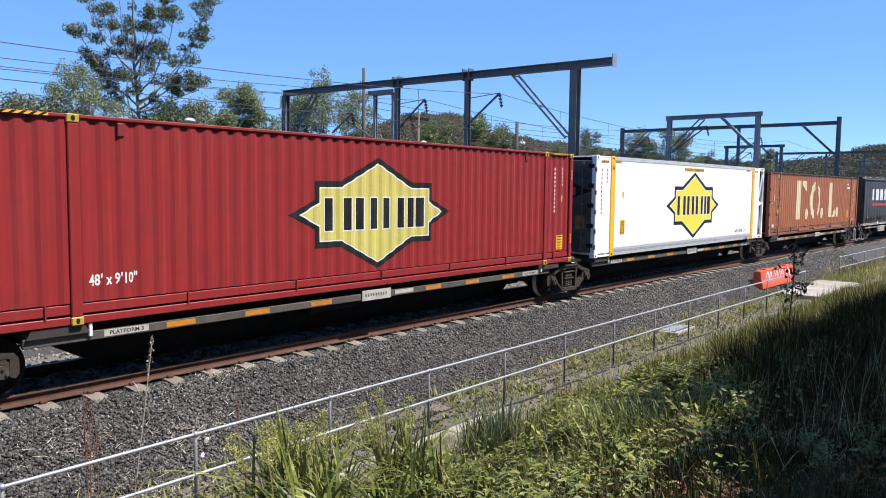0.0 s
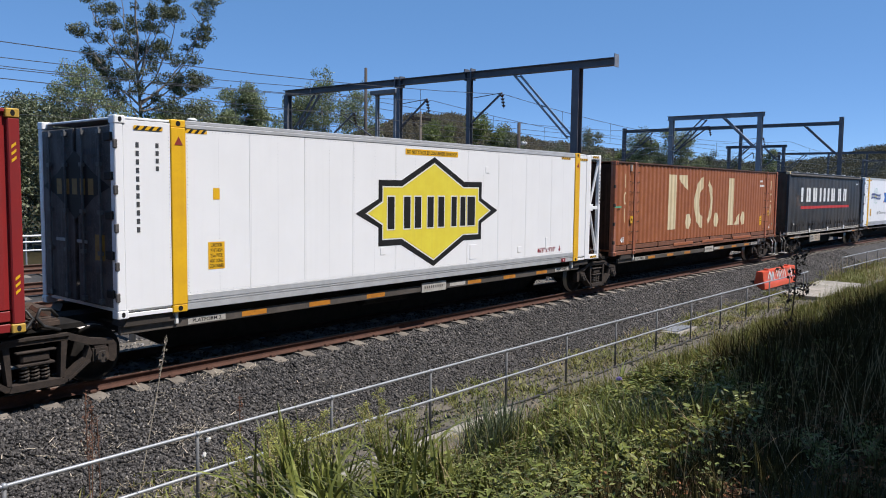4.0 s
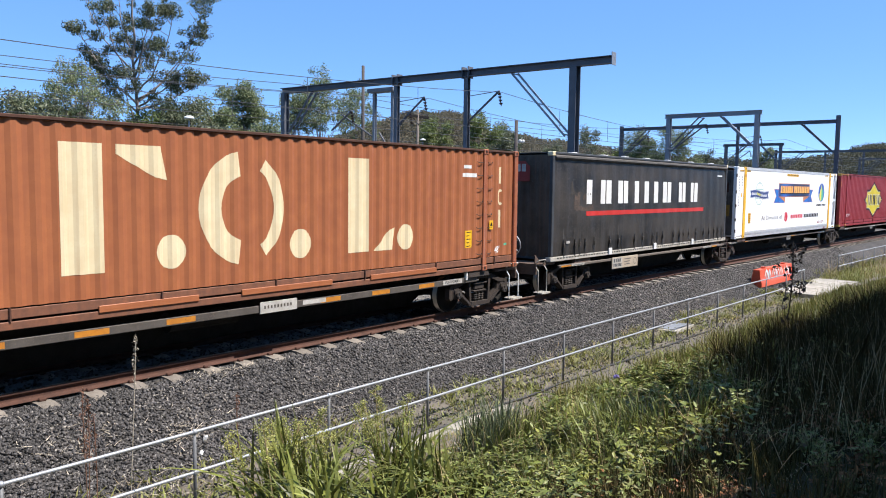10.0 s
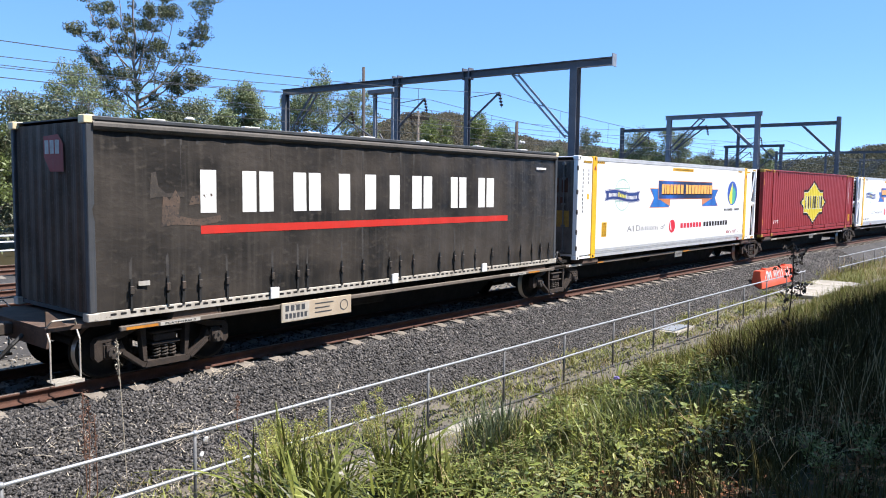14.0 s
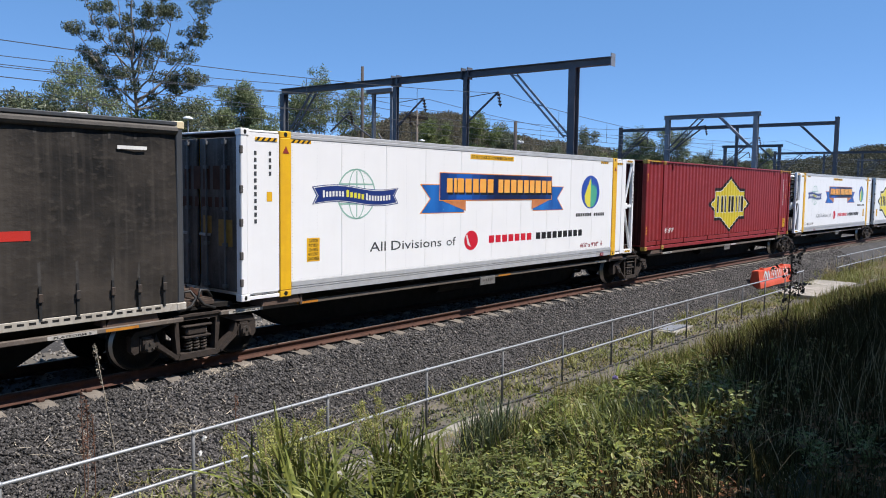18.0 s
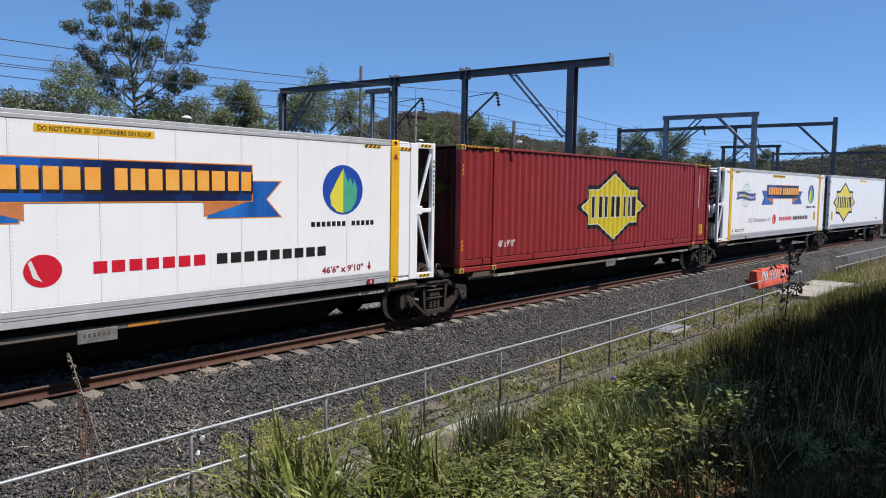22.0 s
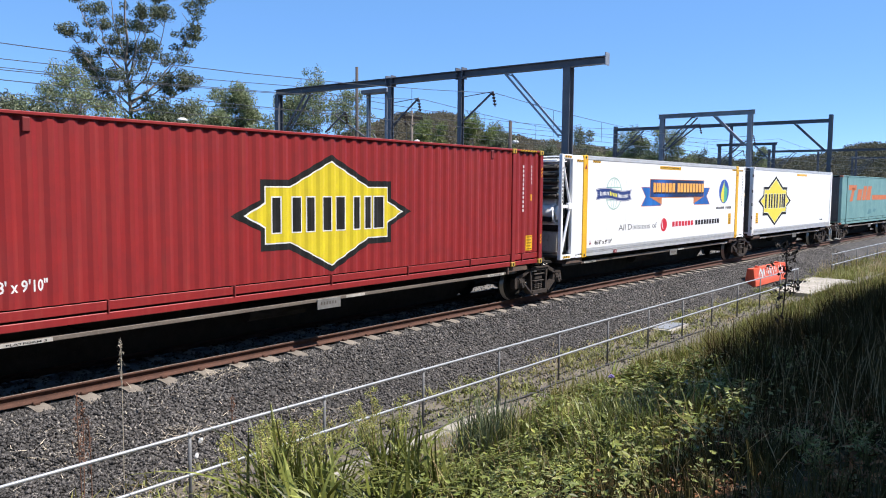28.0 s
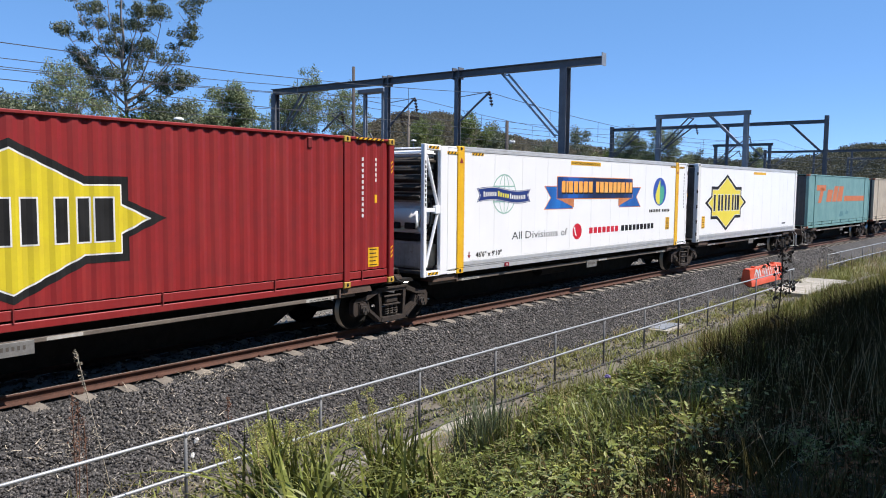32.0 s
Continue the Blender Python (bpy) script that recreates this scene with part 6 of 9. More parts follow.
# ---- wagons ----
def platform(L, number_at, label, marks=True, flash=None, amber=(-4.35, -2.95, -1.55, 1.55, 2.9, 4.3), text="PLATFORM 3", sill_low=0.675, joints=(True, True), sill_y=1.12, sill_in=1.15, plate_in=2.25):
    """a skeleton wagon platform of length L; origin at its middle on the rails"""
    w = thing("container_wagon", label, "rail wagon", "wagons of the train")
    a, b = -L / 2, L / 2
    bm = bmesh.new()
    plate(bm, [(a + 0.35, 0.9), (b - 0.35, 0.9), (b - 0.35, 0.64), (b - 1.7, 0.6), (b - 2.5, 0.17), (a + 2.5, 0.17), (a + 1.7, 0.6), (a + 0.35, 0.64)], -0.24, 0.24)
    part("centre_sill", bm, UNDER, w, "deep fish-bellied centre sill")
    for s in (-1, 1):
        bm = bmesh.new()
        y = s * sill_y
        rounded_box(bm, a + sill_in, b - sill_in, y - 0.035, y + 0.035, sill_low, 0.805, 0.01)
        sill = part("side_sill", bm, SILL_PALE if sill_low > 0.7 else SILL, w, "weathered steel side sill")
        if s < 0:
            yy = -sill_y - 0.037
            for x in amber:
                mark("reflector", [rect(x * (L / 15), x * (L / 15) + 0.5, max(0.7, sill_low + 0.01), 0.785)], AMBER, sill, yy, "amber reflector strip")
            if marks:
                for x, tx in ((a + plate_in, 0.68), (b - 2.4, 0.68)):
                    p = mark("platform_plate", [rect(x, x + tx, max(0.7, sill_low + 0.005), 0.795)], DIRTY_WHITE, sill, yy - 0.001, "white plate")
                    words("lettering", text, x + 0.08, x + tx - 0.08, max(0.72, sill_low + 0.015), 0.78, BLACK, p, yy - 0.003, bold=0.02)
            if number_at is not None:
                late = sill_low > 0.7
                z0, z1, wide = (0.6, 0.79, 0.58) if late else (0.66, 0.86, 0.8)
                bm = bmesh.new()
                rounded_box(bm, number_at, number_at + wide, -1.18, -1.1605, z0, z1, 0.004)
                nb = part("number_board", bm, GREY_PLATE if late else DIRTY_WHITE, w, "dull grey number board" if late else "grimy white number board")
                for i in range(6 if late else 9):
                    mark("number_marking", [rect(number_at + 0.08 + 0.07 * i, number_at + 0.115 + 0.07 * i, z0 + 0.08, z0 + 0.135)], SILL, nb, -1.1825)
                mark("side_plate", [rect(number_at + 0.75, number_at + 1.25, 0.745, 0.795)] if late else [rect(number_at + 0.95, number_at + 1.5, 0.71, 0.79)], flash or DIRTY_WHITE, sill, yy - 0.001)
    for k in range(7):
        x = a + 1.3 + (L - 2.6) * k / 6
        bm = bmesh.new()
        box(bm, x - 0.05, x + 0.05, -1.083, -0.2405, 0.69, 0.8)
        part("cross_bearer", bm, UNDER, w)
        bm = bmesh.new()
        box(bm, x - 0.05, x + 0.05, 0.2405, 1.083, 0.69, 0.8)
        part("cross_bearer", bm, UNDER, w)
    for x, d in ((a + 1.6, 1), (b - 1.15, -1)):
        for s in (-1, 1):
            bm = bmesh.new()
            plate(bm, [(x - 0.42, 0.8), (x + 0.42, 0.8), (x + 0.36, 0.92), (x - 0.36, 0.92)], s * 1.03 - 0.17, s * 1.03 + 0.19)
            st = part("container_stand", bm, WAGON if sill_low < 0.7 else RUSTY_DECK, w, "sloped steel container stand")
            if s < 0:
                bm = bmesh.new()
                rounded_box(bm, x + d * 0.44 - 0.025, x + d * 0.44 + 0.025, -1.2, -1.12, 0.74, 0.93, 0.008)
                part("stop", bm, PALE if sill_low < 0.7 else RUSTY_DECK, st, "white-painted stop" if sill_low < 0.7 else "rusty stop")
    bm = bmesh.new()
    tube(bm, (-1.2, -0.55, 0.62), (0.1, -0.55, 0.62), 0.17, 14)
    part("air_reservoir", bm, UNDER, w)
    bm = bmesh.new()
    tube(bm, (1.6, 0.5, 0.6), (2.3, 0.5, 0.6), 0.14, 14)
    part("brake_cylinder", bm, UNDER, w)
    bm = bmesh.new()
    path_tube(bm, [(a + 1.0, -0.35, 0.58), (a + 4, -0.38, 0.6), (b - 3, -0.38, 0.6), (b - 1, -0.3, 0.58)], 0.018, 6)
    part("brake_pipe", bm, UNDER, w)
    # heavy end castings over the bogies
    for e in (-1, 1):
        bm = bmesh.new()
        x = e * (L / 2 - 0.35)
        plate(bm, [(x - 0.45, 0.86), (x + 0.45, 0.86), (x + 0.4, 0.66), (x - 0.4, 0.62)], -0.62, 0.62)
        plate(bm, [(x - 0.25, 0.93), (x + 0.3, 0.93), (x + 0.38, 0.861), (x - 0.33, 0.861)], -1.05, 1.05)
        part("end_casting", bm, UNDER, w)
        if not joints[0 if e < 0 else 1]:
            continue
        # articulated connector standing up between the containers
        q = e * L / 2
        bm = bmesh.new()
        rounded_box(bm, min(q - e * 0.012, q - e * 0.42), max(q - e * 0.012, q - e * 0.42), -0.66, 0.66, 0.93, 1.13, 0.05, 2)
        rounded_box(bm, min(q - e * 0.012, q - e * 0.36), max(q - e * 0.012, q - e * 0.36), -1.06, -0.67, 0.9, 1.02, 0.03, 2)
        rounded_box(bm, min(q - e * 0.012, q - e * 0.36), max(q - e * 0.012, q - e * 0.36), 0.67, 1.06, 0.9, 1.02, 0.03, 2)
        tube(bm, (q - e * 0.2, -0.3, 1.131), (q - e * 0.2, -0.3, 1.17), 0.12, 16, 0.1)
        for k in (-0.5, -0.1, 0.25, 0.5):
            tube(bm, (q - e * 0.1, k, 1.131), (q - e * 0.1, k, 1.155), 0.028, 6)
        con = part("connector", bm, CONNECTOR, w, "rusty cast connector between two platforms")
        bm = bmesh.new()
        sweep(bm, [(q - e * 0.36, -0.95, 1.03), (q - e * 0.25, -1.0, 1.15), (q - e * 0.1, -1.04, 1.17), (q - e * 0.03, -1.08, 1.06), (q - e * 0.12, -1.1, 0.94), (q - e * 0.34, -1.08, 0.86)], 0.024, 7)
        part("air_hose", bm, HOSE, con, "looped black air hose", True)
        bm = bmesh.new()
        plate(bm, [(q - e * 0.3, 1.03), (q - e * 0.1, 1.2), (q - e * 0.06, 1.16), (q - e * 0.22, 1.03)][::e], -0.8, -0.76)
        part("lever", bm, RUST, con, "small rusty release lever")
    return w


def end_gear(w, x, s, wheel):
    """platform end with footsteps, coupler, hoses and, on one, two brake wheels; s: the way it faces"""
    bm = bmesh.new()
    box(bm, min(x, x - s * 0.9), max(x, x - s * 0.9), -1.15, 1.15, 0.84, 0.9)
    box(bm, min(x, x - s * 0.06), max(x, x - s * 0.06), -1.15, 1.15, 0.62, 0.839)
    for y in (-1.1, 1.1):
        plate(bm, [(x - s * 0.02, 0.901), (x - s * 0.3, 0.901), (x - s * 0.05, 1.12), (x - s * 0.02, 1.12)][::s], y - 0.012, y + 0.012)
    part("end_platform", bm, RUSTY_DECK, w, "rusty end platform with upstand gussets")
    for y in (-1.22, 1.22):
        bm = bmesh.new()
        x0, x1 = x - s * 0.42, x - s * 0.02
        for q in (x0, x1):
            path_tube(bm, [(q, y + 0.1 if y < 0 else y - 0.1, 0.86), (q, y, 0.72), (q, y, 0.16)], 0.013, 6)
        path_tube(bm, [(x0, y + (0.1 if y < 0 else -0.1), 0.9), (x0 + s * 0.06, y, 1.0), (x1 - s * 0.03, y, 1.0), (x1, y + (0.1 if y < 0 else -0.1), 0.9)], 0.013, 6)
        st = part("footstep", bm, PALE if s > 0 else DIRTY_PALE, w, "white tubular footstep" if s > 0 else "grimy white tubular footstep")
        bm = bmesh.new()
        for k in range(6):
            box(bm, min(x0, x1) + 0.005, max(x0, x1) - 0.005, y - 0.1 + 0.045 * k, y - 0.085 + 0.045 * k, 0.15, 0.175)
        box(bm, min(x0, x1), max(x0, x1), y - 0.125, y - 0.112, 0.135, 0.18)
        part("tread", bm, DIRTY_PALE, st, "worn white grated tread")
    bm = bmesh.new()
    rounded_box(bm, min(x, x + s * 0.35), max(x, x + s * 0.35), -0.09, 0.09, 0.68, 0.86, 0.02)
    rounded_box(bm, min(x + s * 0.3, x + s * 0.62), max(x + s * 0.3, x + s * 0.62), -0.16, 0.14, 0.62, 0.92, 0.05, 2)
    part("coupler", bm, WAGON, w, "cast knuckle coupler")
    bm = bmesh.new()
    pts = [(x, -0.4, 0.72), (x + s * 0.15, -0.42, 0.6), (x + s * 0.32, -0.38, 0.42), (x + s * 0.5, -0.3, 0.36), (x + s * 0.66, -0.25, 0.42)]
    path_tube(bm, pts, 0.03, 7)
    part("air_hose", bm, HOSE, w, "black rubber air hose")
    if wheel:
        for k, (y, z) in enumerate(((-0.9, 1.42), (-0.35, 1.62))):
            bm = bmesh.new()
            n = 20
            ringp = [(x + s * 0.12, y + 0.27 * math.cos(2 * math.pi * i / n), z + 0.27 * math.sin(2 * math.pi * i / n)) for i in range(n + 1)]
            path_tube(bm, ringp, 0.016, 6)
            for i in range(0, n, 4):
                tube(bm, (x + s * 0.1, y, z), ringp[i], 0.01, 5)
            part("brake_wheel", bm, GALV, w, "spoked steel hand-brake wheel")
            bm = bmesh.new()
            rounded_box(bm, x - 0.06, x + 0.06, y - 0.16, y + 0.16, 0.9, z + 0.2, 0.03)
            tube(bm, (x, y, z), (x + s * 0.1, y, z), 0.03, 8)
            part("brake_stand", bm, WAGON, w, "rusty brake gear stand")


def well_plate(w, x):
    """big buff data board"""
    bm = bmesh.new()
    rounded_box(bm, x, x + 1.65, -1.275, -1.25, 0.49, 0.83, 0.006)
    nb = part("data_board", bm, BUFF, w, "buff data board with dark marks")
    mark("board_patch", [rect(x + 0.02, x + 0.62, 0.51, 0.81)], DIRTY_PALE, nb, -1.2775)
    mark("board_lettering", [rect(x + 0.08 + 0.12 * i, x + 0.16 + 0.12 * i, 0.68, 0.78) for i in range(4)] + [rect(x + 0.08 + 0.085 * i, x + 0.14 + 0.085 * i, 0.55, 0.64) for i in range(6)] + [rect(x + 0.75, x + 1.2, 0.74, 0.76), rect(x + 0.75, x + 1.1, 0.66, 0.68), rect(x + 0.75, x + 1.15, 0.58, 0.6)], SLATE, nb, -1.279)
    mark("board_ring", ring(x + 1.46, 0.66, 0.1, 0.1, 0.015, 20), SLATE, nb, -1.279)


# ---- bogies ----
def make_bogie():
    b = thing("bogie", "rusty brown three-piece freight bogie on two axles", "bogie", "bogies of the train")
    for s in (-1, 1):
        y0, y1 = s * 1.0 - 0.07, s * 1.0 + 0.07
        bm = bmesh.new()
        plate(bm, [(-1.12, 0.56), (-1.06, 0.64), (-0.78, 0.68), (-0.46, 0.8), (0.46, 0.8), (0.78, 0.68), (1.06, 0.64), (1.12, 0.56), (0.74, 0.595), (0.42, 0.715), (-0.42, 0.715), (-0.74, 0.595)], y0, y1)
        for d in (-1, 1):
            plate(bm, [(d * 0.76, 0.47), (d * 0.72, 0.36), (d * 0.4, 0.12), (d * 0.3, 0.12), (d * 0.3, 0.185), (d * 0.36, 0.185), (d * 0.66, 0.42), (d * 0.72, 0.58)][::d], y0 - 0.005, y1 + 0.005)
            plate(bm, [(d * 0.42, 0.716), (d * 0.335, 0.716), (d * 0.31, 0.19), (d * 0.37, 0.2)][::d], y0 + 0.003, y1 - 0.003)
            plate(bm, [(d * 1.12, 0.575), (d * 1.0, 0.575), (d * 1.0, 0.33), (d * 1.07, 0.3), (d * 1.12, 0.36)][::d], y0 + 0.003, y1 - 0.003)
            # raised rim along the diagonal
            plate(bm, [(d * 0.72, 0.37), (d * 0.41, 0.135), (d * 0.41, 0.165), (d * 0.71, 0.4)][::d], s * 1.09 - 0.02, s * 1.09 + 0.02)
        plate(bm, [(-0.36, 0.11), (0.36, 0.11), (0.32, 0.2), (-0.32, 0.2)], y0 - 0.03, y1 + 0.03)
        plate(bm, [(-0.44, 0.775), (0.44, 0.775), (0.44, 0.81), (-0.44, 0.81)], y0 - 0.025, y1 + 0.025)
        fr = part("side_frame", bm, BOGIE, b, "cast side frame caked in brake dust")
        for x in (-0.13, 0.0, 0.13):
            bm = bmesh.new()
            n, turns = 10, 4
            pts = [(x + 0.055 * math.cos(2 * math.pi * i / n), s * 1.0 + 0.055 * math.sin(2 * math.pi * i / n), 0.215 + 0.2 * i / (n * turns)) for i in range(n * turns + 1)]
            path_tube(bm, pts, 0.014, 5)
            part("spring", bm, WAGON, fr, "coil spring")
        for d in (-1, 1):
            bm = bmesh.new()
            rounded_box(bm, d * 0.875 - 0.115, d * 0.875 + 0.115, s * 1.02 - 0.09, s * 1.02 + 0.09, 0.32, 0.565, 0.03, 2)
            bx = part("axle_box", bm, BOGIE, fr)
            bm = bmesh.new()
            tube(bm, (d * 0.875, s * 1.12, 0.42), (d * 0.875, s * 1.17, 0.42), 0.085, 14)
            for k in range(3):
                a = radians(90 + 120 * k)
                tube(bm, (d * 0.875 + 0.05 * math.cos(a), s * 1.17, 0.42 + 0.05 * math.sin(a)), (d * 0.875 + 0.05 * math.cos(a), s * 1.19, 0.42 + 0.05 * math.sin(a)), 0.018, 6)
            part("bearing_cap", bm, WAGON, bx, "bearing cap with three bolts")
    bm = bmesh.new()
    rounded_box(bm, -0.19, 0.19, -1.06, 1.06, 0.46, 0.6, 0.03)
    rounded_box(bm, -0.26, 0.26, -1.09, 1.09, 0.6005, 0.635, 0.012)
    rounded_box(bm, -0.24, 0.24, -1.08, 1.08, 0.425, 0.4595, 0.008)
    rounded_box(bm, -0.35, 0.35, -0.4, 0.4, 0.52, 0.7, 0.04)
    part("bolster", bm, BOGIE, b)
    bm = bmesh.new()
    for d in (-1, 1):
        tube(bm, (d * 0.4, -0.9, 0.36), (d * 0.4, 0.9, 0.36), 0.05, 8)
        for s in (-1, 1):
            rounded_box(bm, d * 0.44 - 0.04, d * 0.44 + 0.04, s * 0.76 - 0.06, s * 0.76 + 0.06, 0.26, 0.56, 0.02)
    part("brake_beam", bm, BOGIE, b)
    return b


def make_wheelset():
    """an axle with two flanged wheels, its middle at the origin"""
    bm = bmesh.new()
    tube(bm, (0, -1.1, 0), (0, 1.1, 0), 0.075, 12)
    axle = mesh_of(bm, BOGIE)
    prof = [(0.10, -0.07), (0.16, -0.075), (0.2, -0.02), (0.33, -0.01), (0.36, -0.065), (0.415, -0.07), (0.42, 0.045), (0.448, 0.05), (0.448, 0.075), (0.37, 0.075), (0.34, 0.03), (0.2, 0.02), (0.16, 0.07), (0.1, 0.07)]
    out = []
    for s in (-1, 1):
        n = 36
        vs, fs = [], []
        for i in range(n):
            a = 2 * math.pi * i / n
            for r, y in prof:
                vs.append((r * math.cos(a), s * 0.76 + (y if s < 0 else -y), r * math.sin(a)))
        k = len(prof)
        for i in range(n):
            for j in range(k - 1):
                fs.append((i * k + j, ((i + 1) % n) * k + j, ((i + 1) % n) * k + j + 1, i * k + j + 1))
        # wheels blackened in colour to sit in the shade behind the side frames
        me = raw_mesh("wheel", vs, fs, UNDER, False)
        me.materials.append(TREAD)
        for p in me.polygons:
            if p.index % (k - 1) in (5,):
                p.material_index = 1
        out.append(me)
    return axle, out


AXLE, WHEEL_MESHES = make_wheelset()
BOGIES = (-0.28, 15.06, 30.53, 44.55, 48.65, 60.08, 75.35, 90.76, 106.15, 117.9, 122.1, 133.0, 137.0)
first = make_bogie()
for n, s in enumerate(BOGIES):
    b = first if n == 0 else copy_thing(first, Matrix.Identity(4))
    MOVERS.append((b, s, 0.0))
    for d in (-0.875, 0.875):
        ws = new("wheelset", AXLE)
        ws.parent = b
        ws.matrix_basis = pose(d, 0, 0.42)
        for me in WHEEL_MESHES:
            o = new("wheel", me)
            o.parent = ws
        WHEELS.append((ws, d))

TRAIN = [
    (red_box(0), 0.24, 14.87, 0.0), (white_badge_box(), 16.13, 30.3, 0.0), (brown_box(), 31.19, 45.82, 0.0),
    (curtain_box(), 47.4, 59.75, 0.0), (ribbon_box(False), 60.81, 75.1, 0.0), (red_box(1), 76.0, 90.63, 0.0),
    (ribbon_box(True), 91.57, 105.86, 0.0), (small_reefer(), 106.8, 118.99, 0.0), (teal_box(), 121.1, 134.0, 0.0), (beige_box(), 135.2, 147.4, 0.0)]
for ob, a, b, dz in TRAIN:
    MOVERS.append((ob, (a + b) / 2, DECK + dz))

PLATFORMS = [(-0.28, 15.06, -0.32), (15.06, 30.53, 0.0), (30.53, 45.5, 0.18), (47.5, 60.08, None), (60.08, 75.35, -0.25), (75.35, 90.76, -0.05),
             (90.76, 106.0, 0.45), (106.0, 119.0, 0.2), (120.9, 134.1, 0.2), (135.1, 148.1, None)]
for n, (a, b, num) in enumerate(PLATFORMS):
    mid = (a + b) / 2
    w = platform(b - a, num, "skeletal steel container wagon with amber reflectors", True, AMBER if n == 4 else None, (-4.35, -2.95, -1.55, 1.55, 2.9, 4.3) if n < 3 else (-6.98, 5.6) if n == 3 else (-5.565,) if n == 4 else (), "PLATFORM %d" % (3, 2, 1, 5, 4, 3, 2, 1, 1, 1)[n], 0.675 if n < 3 else 0.735, {2: (True, False), 3: (False, True), 7: (True, False), 8: (False, False), 9: (False, True)}.get(n, (True, True)), *((1.21, 0.35, 0.97) if n == 3 else (1.12, 0.4, 0.55) if n == 4 else ()))
    if n == 2:
        end_gear(w, 45.98 - mid, 1, True)
    if n == 3:
        end_gear(w, 46.85 - mid, -1, False)
        well_plate(w, 50.72 - mid)
        for x in (3.13, 6.12, 9.12):
            bm = bmesh.new()
            rounded_box(bm, 47.45 + x - mid - 0.09, 47.45 + x - mid + 0.09, -1.29, -1.26, 0.94, 1.13, 0.006)
            part("stake_pocket", bm, PALE, w, "white stake pocket")
    if n == 7:
        end_gear(w, 119.45 - mid, 1, False)
    if n == 8:
        end_gear(w, 120.55 - mid, -1, False)
    MOVERS.append((w, mid, 0.0))


def rolled(t):
    """smooth curve through the table of the train's travel"""
    ts, vs = [r[0] for r in ROLLED], [r[1] for r in ROLLED]
    n = len(ts)
    i = min(n - 2, max(0, sum(1 for q in ts if q <= t) - 1))

    def slope(k):
        if k == 0:
            return (vs[1] - vs[0]) / (ts[1] - ts[0])
        if k == n - 1:
            return (vs[-1] - vs[-2]) / (ts[-1] - ts[-2])
        return (vs[k + 1] - vs[k - 1]) / (ts[k + 1] - ts[k - 1])
    h = ts[i + 1] - ts[i]
    k = (t - ts[i]) / h
    return (2 * k ** 3 - 3 * k ** 2 + 1) * vs[i] + (k ** 3 - 2 * k ** 2 + k) * h * slope(i) + (-2 * k ** 3 + 3 * k ** 2) * vs[i + 1] + (k ** 3 - k ** 2) * h * slope(i + 1)



# ---- pipe fence, drain, slabs and barrier beside the track ----
def fence(s0, s1, u, step, end_pair, label):
    f = thing("handrail_fence", label, "fence", "pipe fences")
    n = round((s1 - s0) / step)
    top, base = -0.12, -1.2

    def at(s, z):
        return on_line(s, u, z)
    for k, z in enumerate((top, top - 0.5)):
        bm = bmesh.new()
        sweep(bm, [at(s0 + (s1 - s0) * i / n, z) for i in range(n + 1)], 0.0215, 10)
        part("rail", bm, GALV, f, "galvanised pipe rail", True)
    spots = [s0 + (s1 - s0) * i / n for i in range(n + 1)]
    if end_pair:
        spots.append(s1 - 0.45)
    bm = bmesh.new()
    tube(bm, (0, 0, base), (0, 0, top + 0.012), 0.0215, 10)
    me = mesh_of(bm, GALV_DARK, True)
    bm = bmesh.new()
    bmesh.ops.create_uvsphere(bm, u_segments=10, v_segments=8, radius=0.036)
    ball = mesh_of(bm, GALV, True)
    for s in spots:
        p = new("post", me)
        p.parent = f
        q = at(s, 0)
        p.matrix_basis = Matrix.Translation((q.x, q.y, 0))
        for z in (top, top - 0.5):
            c = new("clamp", ball)
            c.parent = p
            c.matrix_basis = Matrix.Translation((0, 0, z))
    return f


FENCE_U = -3.72
fence(-5.7, 31.2, FENCE_U, 2.185, True, "galvanised two-rail pipe fence along the drain")
fence(39.3, 60.0, -2.95, 2.185, False, "galvanised pipe fence resuming past the concrete pad")

rnd = random.Random(8)
drain = thing("drain_kerb", "pale weathered concrete drain kerb at the bank's foot", "kerb", kind="structure")
bm = bmesh.new()
rounded_box(bm, -0.88, 0.88, -0.14, 0.14, -0.16, 0.1, 0.015)
me = mesh_of(bm, CONCRETE)
for i in range(8):
    o = new("kerb_stone", me)
    o.parent = drain
    o.matrix_basis = line_pose(-2 + 1.8 * i, -4.02 + rnd.uniform(-0.02, 0.02), -1.215 + rnd.uniform(-0.025, 0.02)) @ pose(0, 0, 0, rnd.uniform(-2, 2), 0, rnd.uniform(-0.6, 0.6))
# thin black tube drawn for the dark line along the fence foot
cable = tagged(new("cable"), "dark line along the foot of the fence, drawn as a thin tube", "cable")
bm = bmesh.new()
sweep(bm, [on_line(2 + 0.6 * i, -3.84 + 0.03 * math.sin(i * 1.7), float(ground_z(2 + 0.6 * i, -3.84)) + 0.028) for i in range(34)], 0.022, 6)
part("sheath", bm, HOSE, cable)
pad = thing("concrete_pad", "bright concrete crossing pad beside the fence gap", "paving", kind="structure")
for i in range(3):
    bm = bmesh.new()
    rounded_box(bm, -0.98, 0.98, -1.35, 1.35, -0.12, 0.08, 0.012)
    o = part("slab", bm, CONCRETE, pad)
    o.matrix_basis = line_pose(31.9 + 2.0 * i, -3.0, -1.08)
lid = thing("pit_lid", "grey concrete pit lid lying by the fence", "pit lid")
bm = bmesh.new()
rounded_box(bm, -0.75, 0.75, -0.4, 0.4, -0.1, 0.0, 0.012)
part("slab", bm, CONCRETE, lid)
